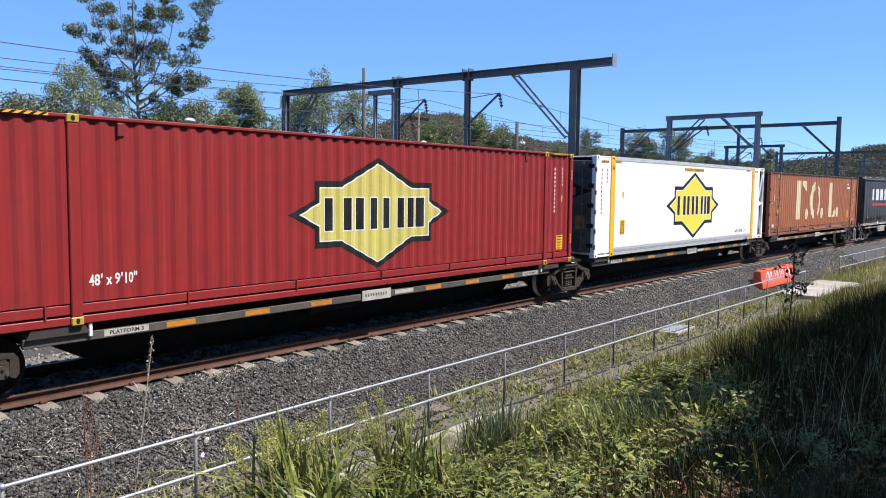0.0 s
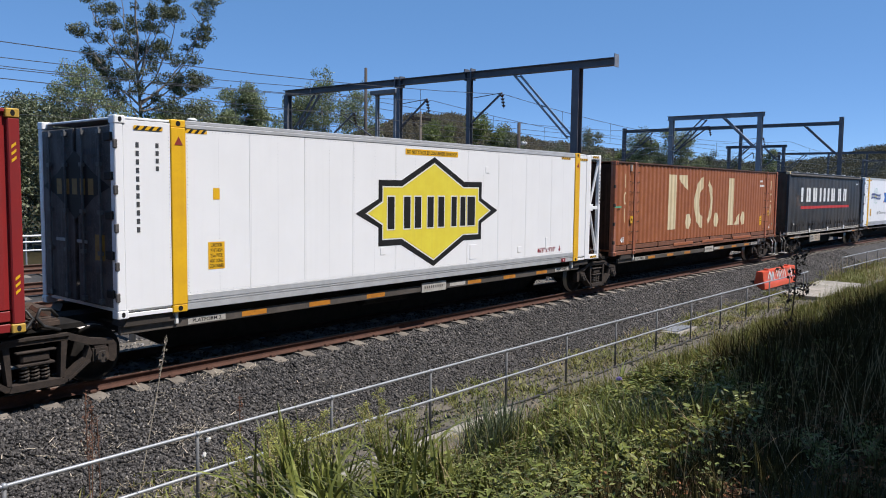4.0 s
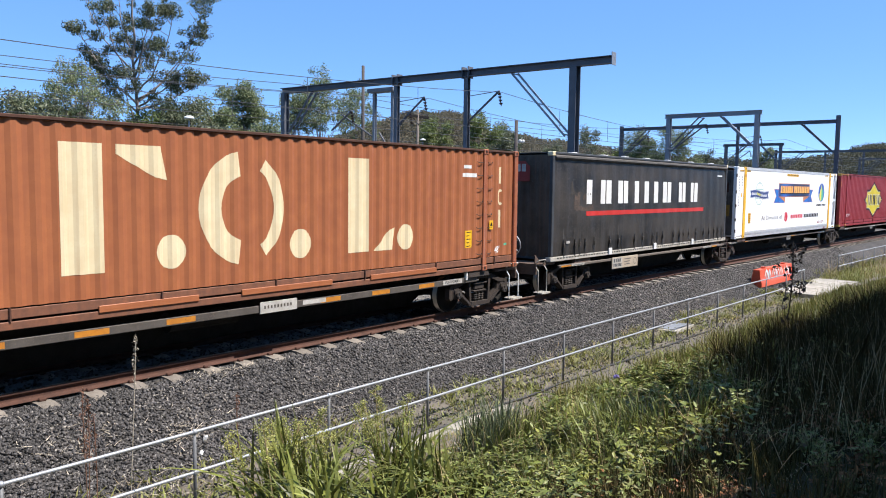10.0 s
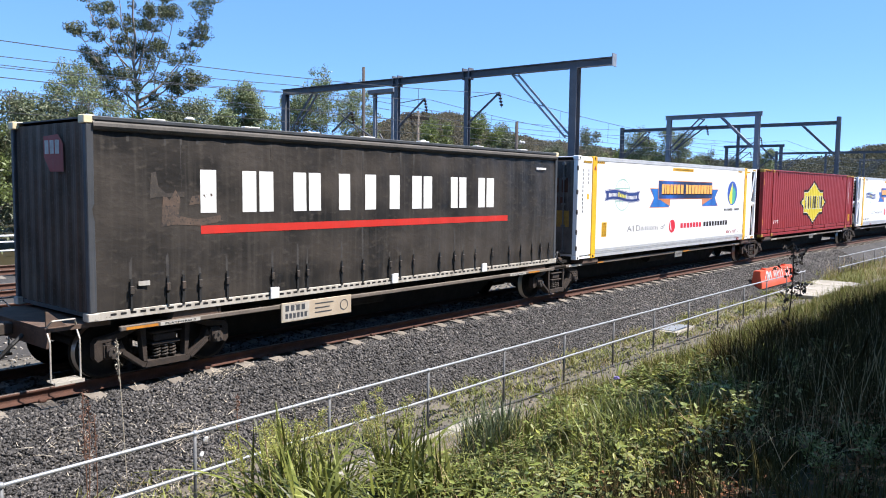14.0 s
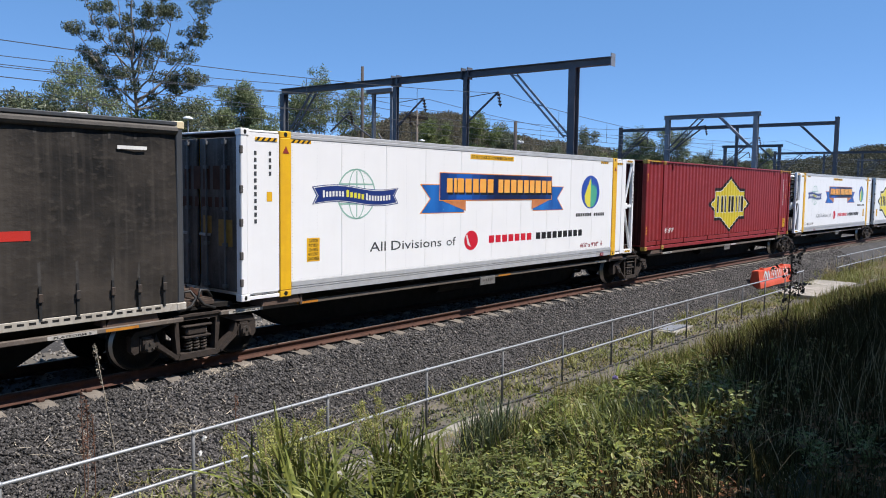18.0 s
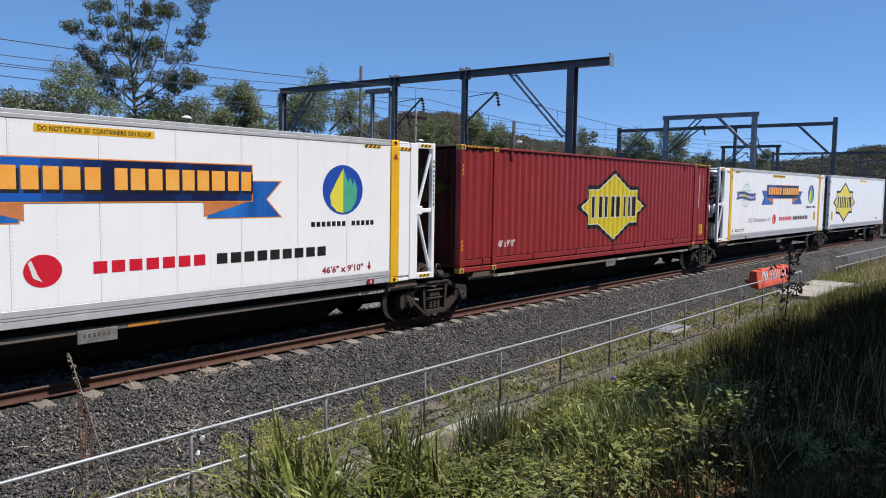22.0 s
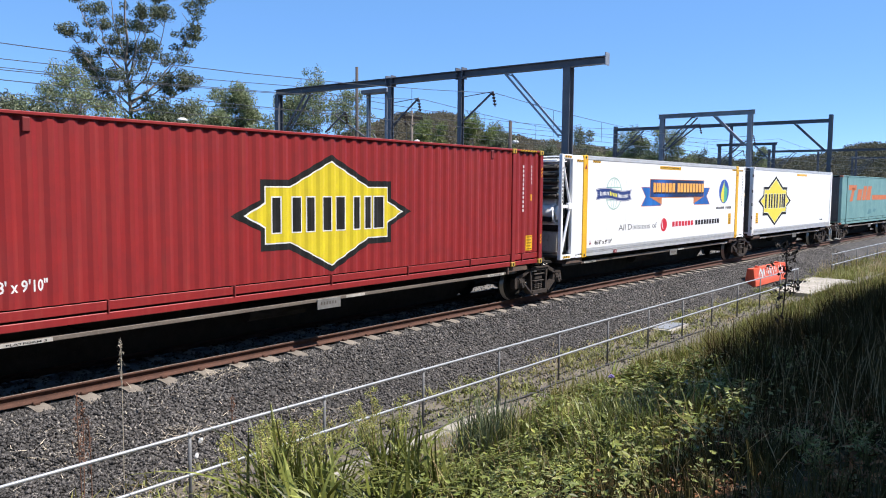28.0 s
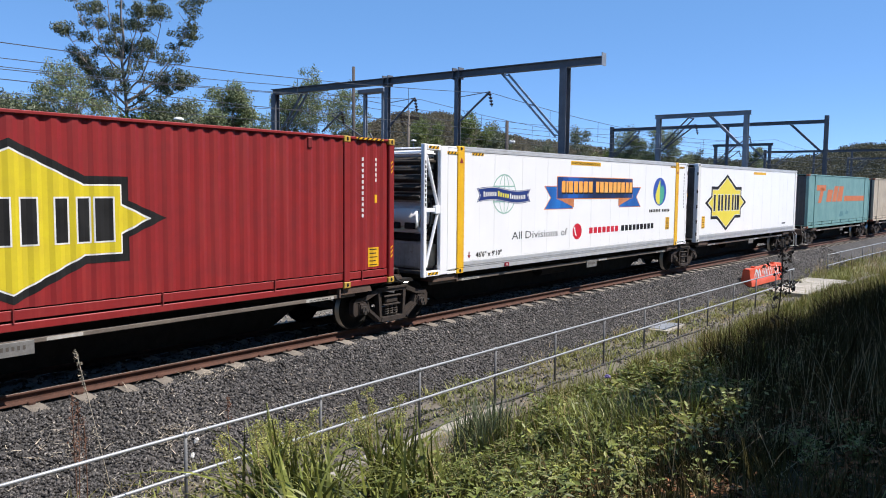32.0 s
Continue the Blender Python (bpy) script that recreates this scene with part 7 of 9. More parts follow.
bm = bmesh.new()
rounded_box(bm, -0.6, 0.6, -0.3, 0.3, 0.001, 0.015, 0.004)
part("cover", bm, GANTRY_PALE, lid, "grey steel cover plate")
lid.matrix_world = line_pose(21.1, -2.95, -1.05) @ pose(0, 0, 0, 0, 0, 4)


def barrier(s, u, z, turn):
    b = thing("road_barrier", "orange plastic water barrier with scrawled pale and blue paint", "barrier")
    b.matrix_world = line_pose(s, u, z) @ pose(0, 0, 0, 0, 0, turn)
    bm = bmesh.new()
    plate(bm, [(-0.22, 0), (0.22, 0), (0.21, 0.2), (0.15, 0.32), (0.13, 0.68), (-0.13, 0.68), (-0.15, 0.32), (-0.21, 0.2)], -1.95, 1.95)
    for v in bm.verts:
        v.co = (v.co.y, v.co.x, v.co.z)
    bmesh.ops.bevel(bm, geom=bm.edges[:], offset=0.02, segments=2, affect="EDGES")
    part("shell", bm, BARRIER, b, "moulded orange shell")
    for x, w, m, z in ((-1.45, 0.75, PALE, 0.44), (-1.25, 0.5, SPRAY, 0.4), (-0.55, 0.6, PALE, 0.46), (0.1, 0.6, PALE, 0.42), (0.9, 0.6, PALE, 0.44), (-0.3, 0.4, SPRAY, 0.36)):
        bm = bmesh.new()
        r2 = random.Random(int(x * 100))
        pts = [(x + w * i / 6, z + 0.16 * math.sin(i * 2.1 + x) + r2.uniform(-0.03, 0.03)) for i in range(7)]
        for (xa, za), (xb, zb) in zip(pts[:-1], pts[1:]):
            vs = [bm.verts.new((q, -0.215 if zz < 0.22 else -0.155 - 0.05 * max(0.0, 0.34 - zz) / 0.12, zz)) for q, zz in ((xa, za), (xb, zb), (xb, zb + 0.12), (xa, za + 0.12))]
            bm.faces.new(vs)
        part("scrawl", bm, m, b, "sprayed scrawl")
    for x in (-1.2, 1.2):
        bm = bmesh.new()
        tube(bm, (x, 0, 0.69), (x, 0, 0.74), 0.09, 14)
        part("filler_cap", bm, BARRIER, b)
    return b


barrier(32.1, -2.3, -0.84, 0)


# ---- blades, leaves and trees ----
def ribbon_blades(rng, root, height, width, lean, droop, segs=4):
    """curved tapering blades; all arguments are arrays of one length"""
    n = len(root)
    ang = rng.uniform(0, 2 * np.pi, n)
    d = np.stack([np.cos(ang), np.sin(ang), np.zeros(n)], 1)
    side = np.stack([-np.sin(ang + rng.normal(0, 0.5, n)), np.cos(ang), np.zeros(n)], 1)
    k = np.linspace(0, 1, segs + 1)
    out = lean[:, None] * k + droop[:, None] * k ** 2.4
    up = k[None] * np.ones((n, 1)) - 0.55 * droop[:, None] * k[None] ** 3
    mid = root[:, None, :] + (d[:, None, :] * out[:, :, None] + np.array([0, 0, 1.0]) * up[:, :, None]) * height[:, None, None]
    w = width[:, None] * (1 - 0.93 * k[None] ** 1.8) * 0.5
    a, b = mid - side[:, None, :] * w[:, :, None], mid + side[:, None, :] * w[:, :, None]
    v = np.stack([a, b], 2).reshape(-1, 3)
    base = (np.arange(n) * (segs + 1) * 2)[:, None]
    j = (np.arange(segs) * 2)[None]
    f = np.stack([base + j, base + j + 1, base + j + 3, base + j + 2], 2).reshape(-1, 4)
    return v, f


def leaf_cards(rng, centre, length, width, droop=0.0):
    """diamond leaves turned at random about their centres"""
    n = len(centre)
    d = rng.normal(size=(n, 3))
    d[:, 2] -= droop
    d /= np.linalg.norm(d, axis=1, keepdims=True)
    o = np.cross(d, rng.normal(size=(n, 3)))
    o /= np.linalg.norm(o, axis=1, keepdims=True) + 1e-9
    ln, wd = (length * rng.uniform(0.6, 1.3, n))[:, None], (width * rng.uniform(0.6, 1.3, n))[:, None]
    v = np.stack([centre - d * ln / 2, centre + o * wd / 2 - d * ln * 0.08, centre + d * ln / 2, centre - o * wd / 2 - d * ln * 0.08], 1).reshape(-1, 3)
    return v, np.arange(n * 4).reshape(-1, 4)


def clump_tree(name, label, x, y, height, seed, leaf, clear=0.4, limbs=14, reach=0.3, clump=0.9, leaves=200, size=0.24, flat=0.62, subs=(2, 4), girth=0.013, round_top=1.0, rise=0.75, group="trees beside the line"):
    """a leader with rising limbs that fork; the leaves sit in separate domed clumps at their ends"""
    rng = np.random.default_rng(seed)
    z0 = float(ground_z(*off_line(x, y))) - 0.15
    t = thing(name, label, "tree", group, Matrix.Translation((x, y, z0)))
    bm = bmesh.new()
    tips = []
    pts, n = [Vector((0, 0, 0))], 12
    lean = Vector((rng.normal(0, 0.03), rng.normal(0, 0.03), 0))
    for i in range(n):
        pts.append(pts[-1] + (Vector((0, 0, 1)) + lean + Vector(rng.normal(0, 0.06, 3))).normalized() * height * 0.94 / n)
    r0 = height * girth

    def girth_at(k):
        return max(0.03, r0 * (1 - 0.8 * k))
    for i in range(n):
        tube(bm, pts[i], pts[i + 1], girth_at(i / n), 7, girth_at((i + 1) / n), False)
    tips.append((pts[-1], 1.0))
    az = rng.uniform(0, 6.28)
    for i in range(limbs):
        k = clear + (0.95 - clear) * (i + rng.uniform(0, 0.8)) / limbs
        j = min(n - 1, int(k * n))
        p = pts[j].lerp(pts[j + 1], k * n - j)
        az += 2.4 + rng.normal(0, 0.35)
        q = (k - clear) / (1 - clear)
        ln = height * reach * (0.5 + 0.5 * math.sin(math.pi * (0.22 + 0.7 * q ** round_top))) * rng.uniform(0.75, 1.2)
        d = Vector((math.cos(az), math.sin(az), rise * rng.uniform(0.6, 1.2))).normalized()
        r = girth_at(k) * 0.5
        m = 5
        for g in range(m):
            d = (d + Vector(rng.normal(0, 0.14, 3)) + Vector((0, 0, 0.1))).normalized()
            e = p + d * ln / m
            r2 = max(0.018, r * 0.8)
            tube(bm, p, e, max(0.022, r), 5, r2, False)
            p, r = e, r2
            if g >= 1:
                for _ in range(int(rng.integers(*subs)) if g < m - 1 else 2):
                    if rng.random() < 0.6:
                        sd = (d + Vector(rng.normal(0, 0.75, 3)) + Vector((0, 0, 0.3))).normalized()
                        e2 = p + sd * ln * rng.uniform(0.16, 0.34)
                        tube(bm, p, e2, max(0.018, r * 0.7), 4, 0.014, False)
                        tips.append((e2, rng.uniform(0.55, 1.05)))
        tips.append((p, rng.uniform(0.8, 1.15)))
    part("trunk", bm, BARK, t, "pale bare trunk and limbs", True)
    cs = []
    for e, k in tips:
        m = max(20, int(leaves * k * k))
        q = rng.normal(0, 1, (m, 3))
        q /= np.linalg.norm(q, axis=1, keepdims=True)
        q *= rng.random((m, 1)) ** 0.4
        q[:, 2] = np.where(q[:, 2] < -0.3, q[:, 2] * 0.4, q[:, 2])
        q *= 1 + 0.25 * np.sin(q[:, :1] * 5 + k * 20) * np.cos(q[:, 1:2] * 4)
        cs.append(np.array(e) + q * np.array([1, 1, flat]) * clump * k)
    v, f = leaf_cards(rng, np.concatenate(cs), size, size * 0.4, 0.35)
    o = new("crown", raw_mesh("crown", v, f, leaf))
    o.parent = t
    tagged(o, "open clumpy crown", kind="stuff")
    return t


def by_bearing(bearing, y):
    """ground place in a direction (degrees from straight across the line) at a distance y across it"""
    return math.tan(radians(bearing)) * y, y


def vase_tree(name, label, bearing, y, stem, boughs, seed, leaf, clump=0.75, leaves=260, size=0.19, twigs=(2, 4), girth=0.0105, keep=0.72, group="trees beside the line"):
    """a stem that parts into boughs sweeping out and up; boughs: (fork height, sideways, height of the tip, away); domed leaf clumps at their ends"""
    rng = np.random.default_rng(seed)
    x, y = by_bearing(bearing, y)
    z0 = float(ground_z(*off_line(x, y))) - 0.15
    t = thing(name, label, "tree", group, Matrix.Translation((x, y, z0)))
    b = radians(bearing)
    side, away = Vector((math.cos(b), -math.sin(b), 0)), Vector((math.sin(b), math.cos(b), 0))
    bm, tips, n = bmesh.new(), [], 12
    r0 = stem * girth
    pts = [Vector((0, 0, 0))]
    for i in range(n):
        pts.append(Vector((rng.normal(0, 0.12), rng.normal(0, 0.12), stem * (i + 1) / n)))
        tube(bm, pts[i], pts[i + 1], r0 * (1 - 0.8 * i / n), 7, r0 * (1 - 0.8 * (i + 1) / n), False)
    tips.append((pts[-1], 1.1))
    for i in range(n // 2 + 1, n):
        for _ in range(1):
            e = pts[i] + Vector((rng.normal(0, 0.5), rng.normal(0, 0.5), rng.uniform(0.4, 1.0))) * clump * 1.4
            tube(bm, pts[i], e, 0.035, 4, 0.015, False)
            tips.append((e, rng.uniform(0.5, 1.0)))
    for h0, sx, h1, dy in boughs:
        k = min(n - 1, int(h0 / stem * n))
        a = pts[k].lerp(pts[k + 1], h0 / stem * n - k)
        e = side * sx + away * dy + Vector((0, 0, h1))
        c = a.lerp(e, 0.5) + (side * sx + away * dy) * 0.22 - Vector((0, 0, 0.12 * (h1 - h0)))
        m, r, q = 8, r0 * 0.42, a
        for g in range(1, m + 1):
            w = g / m
            d = a * (1 - w) ** 2 + c * 2 * w * (1 - w) + e * w * w + Vector(rng.normal(0, 0.05, 3))
            tube(bm, q, d, max(0.025, r), 5, max(0.02, r * 0.84), False)
            q, r = d, r * 0.84
            if g >= 4:
                for _ in range(int(rng.integers(*twigs))):
                    u = Vector((rng.normal(0, 1), rng.normal(0, 1), rng.uniform(0.2, 1.3))).normalized() * clump * rng.uniform(1.0, 2.1)
                    mid = q + u * 0.5 + Vector(rng.normal(0, 0.06, 3))
                    tube(bm, q, mid, max(0.02, r * 0.6), 4, 0.02, False)
                    tube(bm, mid, q + u, 0.02, 4, 0.012, False)
                    if rng.random() < keep:
                        tips.append((q + u, rng.uniform(0.45, 1.05)))
        tips.append((q, rng.uniform(0.95, 1.25)))
    part("trunk", bm, BARK, t, "pale bare trunk and sweeping limbs", True)
    cs = []
    for e, k in tips:
        m = max(24, int(leaves * k * k))
        q = rng.normal(0, 1, (m, 3))
        q /= np.linalg.norm(q, axis=1, keepdims=True)
        q *= rng.random((m, 1)) ** 0.36
        q[:, 2] = np.where(q[:, 2] < -0.1, q[:, 2] * 0.6, q[:, 2])
        q *= 1 + 0.3 * np.sin(q[:, :1] * 5 + k * 20) * np.cos(q[:, 1:2] * 4)
        cs.append(np.array(e) + q * np.array([1, 1, 1.0]) * clump * k)
    v, f = leaf_cards(rng, np.concatenate(cs), size, size * 0.42, 0.35)
    o = new("crown", raw_mesh("crown", v, f, leaf))
    o.parent = t
    tagged(o, "open crown of rounded leaf clumps", kind="stuff")
    return t


def fan(seed, count, spread, low, top, fork):
    """boughs spread evenly round a stem, the outer ones lower"""
    rng, out = random.Random(seed), []
    for i in range(count):
        a, k = 2.4 * i + rng.uniform(-0.4, 0.4), math.sqrt((i + 0.5) / count)
        out.append((fork * rng.uniform(0.8, 1.35), math.cos(a) * spread * k, top - (top - low) * k * rng.uniform(0.6, 1.2), math.sin(a) * spread * k))
    return out


# trees beyond the tracks
TALL = "tall open-crowned eucalyptus with dark clumped leaves"
THIN = "pale thin-leaved young eucalyptus beside the tall one"
SLIM = "slender sparse eucalyptus with bare pale limbs"
FAR = "distant eucalyptus with an open leafy crown"
BUSH = "low bushy olive-green tree behind the tracks"
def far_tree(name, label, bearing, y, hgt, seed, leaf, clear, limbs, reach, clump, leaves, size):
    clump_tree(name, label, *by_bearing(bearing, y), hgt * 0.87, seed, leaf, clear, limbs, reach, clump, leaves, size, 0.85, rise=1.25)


vase_tree("eucalyptus_tree", TALL, 29.2, 50, 18.2, [
    (9.5, 4.1, 14.4, 0.6), (9.9, 2.6, 15.3, -1.4), (9.0, 3.4, 12.3, -1.8), (8.8, 4.3, 11.2, 1.2),
    (9.2, -3.3, 13.9, -0.6), (11.3, -3.0, 16.4, 0.8), (8.6, -2.3, 12.1, 1.6), (10.4, -1.8, 15.1, -1.6),
    (11.8, 2.0, 16.8, 0.4), (10.6, 0.6, 13.6, 2.2), (11.0, 0.9, 15.0, -2.1), (12.4, -1.0, 17.4, 1.5),
    (9.3, 4.6, 16.0, 0.2),
    (7.0, 2.5, 10.3, -1.0), (6.8, -2.0, 10.2, -1.2), (7.6, -0.7, 11.0, -2.0)], 11, LEAF_DARK, 0.6, 430, 0.155, twigs=(1, 4), keep=0.68)
vase_tree("eucalyptus_tree", THIN, 25.9, 46, 10.2, fan(12, 11, 2.3, 7.6, 10.8, 3.6), 12, LEAF_PALE, 0.55, 190, 0.15, twigs=(1, 4), keep=0.75)
vase_tree("eucalyptus_tree", THIN, 23.5, 47, 8.4, fan(13, 9, 1.8, 6.6, 9.2, 3.4), 13, LEAF_PALE, 0.55, 190, 0.15, twigs=(1, 4), keep=0.75)
far_tree("eucalyptus_tree", THIN, 27.6, 47, 8.0, 33, LEAF_GUM, 0.3, 9, 0.3, 0.8, 90, 0.2)
far_tree("casuarina_tree", "dark dense feathery tree under the tall eucalyptus", 31.8, 46, 9.6, 14, LEAF_DARK, 0.3, 12, 0.26, 0.8, 210, 0.2)
far_tree("eucalyptus_tree", "rounded olive-green eucalyptus with a full crown", 36.6, 62, 14.5, 15, LEAF_PALE, 0.15, 28, 0.225, 1.0, 300, 0.22)
vase_tree("eucalyptus_tree", SLIM, 41.9, 72, 15.4, fan(16, 10, 3.0, 12.0, 16.8, 7.5), 16, LEAF_PALE, 0.95, 190, 0.25, twigs=(1, 4))
vase_tree("eucalyptus_tree", SLIM, 44.4, 72, 14.8, fan(17, 8, 2.4, 11.4, 16.0, 7.0), 17, LEAF_PALE, 0.9, 180, 0.25, twigs=(1, 4))
vase_tree("eucalyptus_tree", SLIM, 40.2, 74, 14.0, fan(36, 8, 2.2, 10.6, 14.4, 6.8), 36, LEAF_PALE, 0.9, 180, 0.25, twigs=(1, 4))
far_tree("roadside_tree", "bright green bushy tree behind the gantry", 50.0, 70, 13.2, 18, LEAF_LIME, 0.2, 14, 0.3, 1.2, 230, 0.28)
far_tree("roadside_tree", "bright green bushy tree behind the gantry", 53.8, 62, 13.6, 19, LEAF_LIME, 0.2, 14, 0.3, 1.2, 230, 0.28)
far_tree("roadside_tree", "olive-green bushy tree behind the gantry", 55.8, 64, 12.4, 29, LEAF_GUM, 0.2, 14, 0.3, 1.2, 200, 0.28)
far_tree("eucalyptus_tree", FAR, 62.0, 62, 14.6, 20, LEAF_GUM, 0.35, 10, 0.26, 1.0, 130, 0.28)
far_tree("eucalyptus_tree", FAR, 65.5, 56, 14.0, 21, LEAF_PALE, 0.3, 13, 0.3, 1.15, 200, 0.28)
far_tree("eucalyptus_tree", "distant broad eucalyptus with an open crown", 67.8, 54, 14.6, 22, LEAF_PALE, 0.3, 15, 0.36, 1.2, 210, 0.28)
far_tree("eucalyptus_tree", FAR, 59.2, 66, 11.0, 60, LEAF_GUM, 0.3, 10, 0.3, 1.1, 130, 0.28)
far_tree("eucalyptus_tree", FAR, 60.6, 60, 9.6, 61, LEAF_DARK, 0.25, 10, 0.3, 1.1, 130, 0.28)
far_tree("eucalyptus_tree", FAR, 63.8, 62, 11.4, 62, LEAF_LIME, 0.3, 10, 0.3, 1.1, 130, 0.28)
far_tree("eucalyptus_tree", FAR, 66.6, 60, 12.0, 63, LEAF_GUM, 0.3, 10, 0.3, 1.1, 130, 0.28)
far_tree("eucalyptus_tree", FAR, 69.6, 58, 12.0, 64, LEAF_DARK, 0.3, 10, 0.3, 1.1, 130, 0.3)
far_tree("eucalyptus_tree", FAR, 71.4, 54, 11.0, 65, LEAF_GUM, 0.3, 10, 0.3, 1.1, 130, 0.3)
far_tree("eucalyptus_tree", FAR, 73.7, 48, 13.0, 23, LEAF_PALE, 0.35, 11, 0.26, 1.1, 180, 0.3)
far_tree("bushy_tree", BUSH, 33.2, 52, 8.0, 39, LEAF_GUM, 0.15, 12, 0.32, 0.9, 160, 0.22)
far_tree("bushy_tree", BUSH, 30.2, 50, 7.4, 34, LEAF_LIME, 0.15, 12, 0.34, 0.9, 160, 0.22)
far_tree("bushy_tree", BUSH, 34.3, 58, 8.8, 24, LEAF_GUM, 0.15, 12, 0.32, 1.0, 150, 0.24)
far_tree("bushy_tree", "low bushy fresh-green tree behind the tracks", 18.6, 40, 7.4, 25, LEAF_LIME, 0.15, 12, 0.34, 0.9, 180, 0.22)
far_tree("bushy_tree", "low bushy dark green tree behind the tracks", 20.6, 42, 7.4, 35, LEAF_DARK, 0.15, 12, 0.34, 0.9, 180, 0.22)
far_tree("bushy_tree", BUSH, 24.6, 43, 7.6, 37, LEAF_GUM, 0.15, 12, 0.34, 0.9, 150, 0.22)
far_tree("bushy_tree", "low bushy fresh-green tree behind the tracks", 28.0, 43, 7.6, 26, LEAF_LIME, 0.15, 12, 0.34, 0.9, 150, 0.22)
far_tree("bushy_tree", BUSH, 38.6, 64, 9.6, 27, LEAF_PALE, 0.2, 12, 0.3, 1.0, 120, 0.25)
far_tree("bushy_tree", BUSH, 35.4, 60, 9.4, 38, LEAF_PALE, 0.25, 10, 0.26, 1.0, 100, 0.25)
for i, (bearing, hgt, leaf) in enumerate(((22.4, 8.6, LEAF_GUM), (26.4, 8.0, LEAF_GUM), (29.4, 8.4, LEAF_LIME), (31.4, 8.8, LEAF_GUM), (32.8, 9.2, LEAF_GUM), (34.1, 9.8, LEAF_PALE), (38.2, 8.8, LEAF_PALE))):
    far_tree("bushy_tree", BUSH, bearing, 46 + 1.6 * i, hgt * (1 + 0.012 * i), 300 + i, leaf, 0.12, 14, 0.36, 0.95, 190, 0.23)
far_tree("bushy_tree", BUSH, 46.5, 66, 8.2, 28, LEAF_GUM, 0.15, 12, 0.32, 1.0, 150, 0.25)

# trees on the bank beside and behind the camera; the nearer row shades part of the bank
for x, y, hgt, seed in ((4.9, -3.8, 5.8, 40), (6.9, -3.15, 5.8, 41), (9.25, -2.6, 6.2, 42), (11.7, -1.5, 6.9, 43), (14.6, -1.2, 6.9, 44), (17.4, -0.7, 6.0, 45), (20.5, -0.6, 5.6, 50), (23.6, -0.4, 5.3, 51), (26.8, -0.2, 5.0, 52)):
    clump_tree("bank_tree", "low leafy tree on the bank that shades the grass", x, y, hgt, seed, LEAF_DARK, 0.2, 22, 0.25, 0.9, 520, 0.27, 0.9, group="trees on the bank")
# two further rows out of view, added to hold back light from the sky
for x, y, hgt, seed in ((8.4, -7.4, 9.4, 46), (12.0, -6.4, 9.4, 47), (16.0, -5.6, 9.2, 48), (20.5, -5.0, 9.0, 49)):
    clump_tree("bank_tree", "unseen leafy tree added along the bank top to block sky light", x, y, hgt, seed, LEAF_DARK, 0.2, 20, 0.3, 1.25, 380, 0.38, 0.8, group="trees on the bank")
for i, (x, y) in enumerate(((-26, -12), (-20, -13), (-14, -12), (-8.5, -13.5), (-3, -12.5), (2.5, -13.5), (22, -9), (28, -9.5), (35, -10))):
    clump_tree("bank_tree", "unseen leafy tree added along the bank top to block sky light", x, y, 10.5, 90 + i, LEAF_DARK, 0.15, 20, 0.36, 1.6, 150, 0.5, 0.85, group="trees on the bank")


# scrub belt behind the tracks
def scrub(count, s0, s1, u0, u1, h0, h1, seed, material, leafs=70, size=0.3):
    rng = np.random.default_rng(seed)
    s, u = rng.uniform(s0, s1, count), rng.uniform(u0, u1, count)
    h = rng.uniform(h0, h1, count)
    c = line_points(s, u, ground_z(s, u))
    n = count * leafs
    q = rng.normal(0, 1, (n, 3))
    q /= np.linalg.norm(q, axis=1, keepdims=True)
    q *= rng.uniform(0.55, 1.05, (n, 1))
    hh = np.repeat(h, leafs)
    p = np.repeat(c, leafs, 0) + q * np.stack([hh * 0.55, hh * 0.55, hh * 0.5], 1) + np.stack([0 * hh, 0 * hh, hh * 0.5], 1)
    return raw_mesh("scrub", *leaf_cards(rng, p, size, size * 0.5), material)


tagged(new("scrub", scrub(150, -10, 150, 26, 40, 1.6, 4.0, 31, LEAF_GUM, 170, 0.34)), "belt of olive-green scrub behind the tracks", "bushes", kind="stuff")
tagged(new("scrub", scrub(50, -5, 150, 28, 44, 2.6, 4.6, 32, LEAF_DARK, 160, 0.36)), "darker thicket behind the tracks", "bushes", kind="stuff")


tagged(new("scrub", scrub(44, 8, 60, 27, 36, 4.6, 6.8, 33, LEAF_GUM, 420, 0.24)), "tall leafy scrub filling the gaps between the trees", "bushes", kind="stuff")


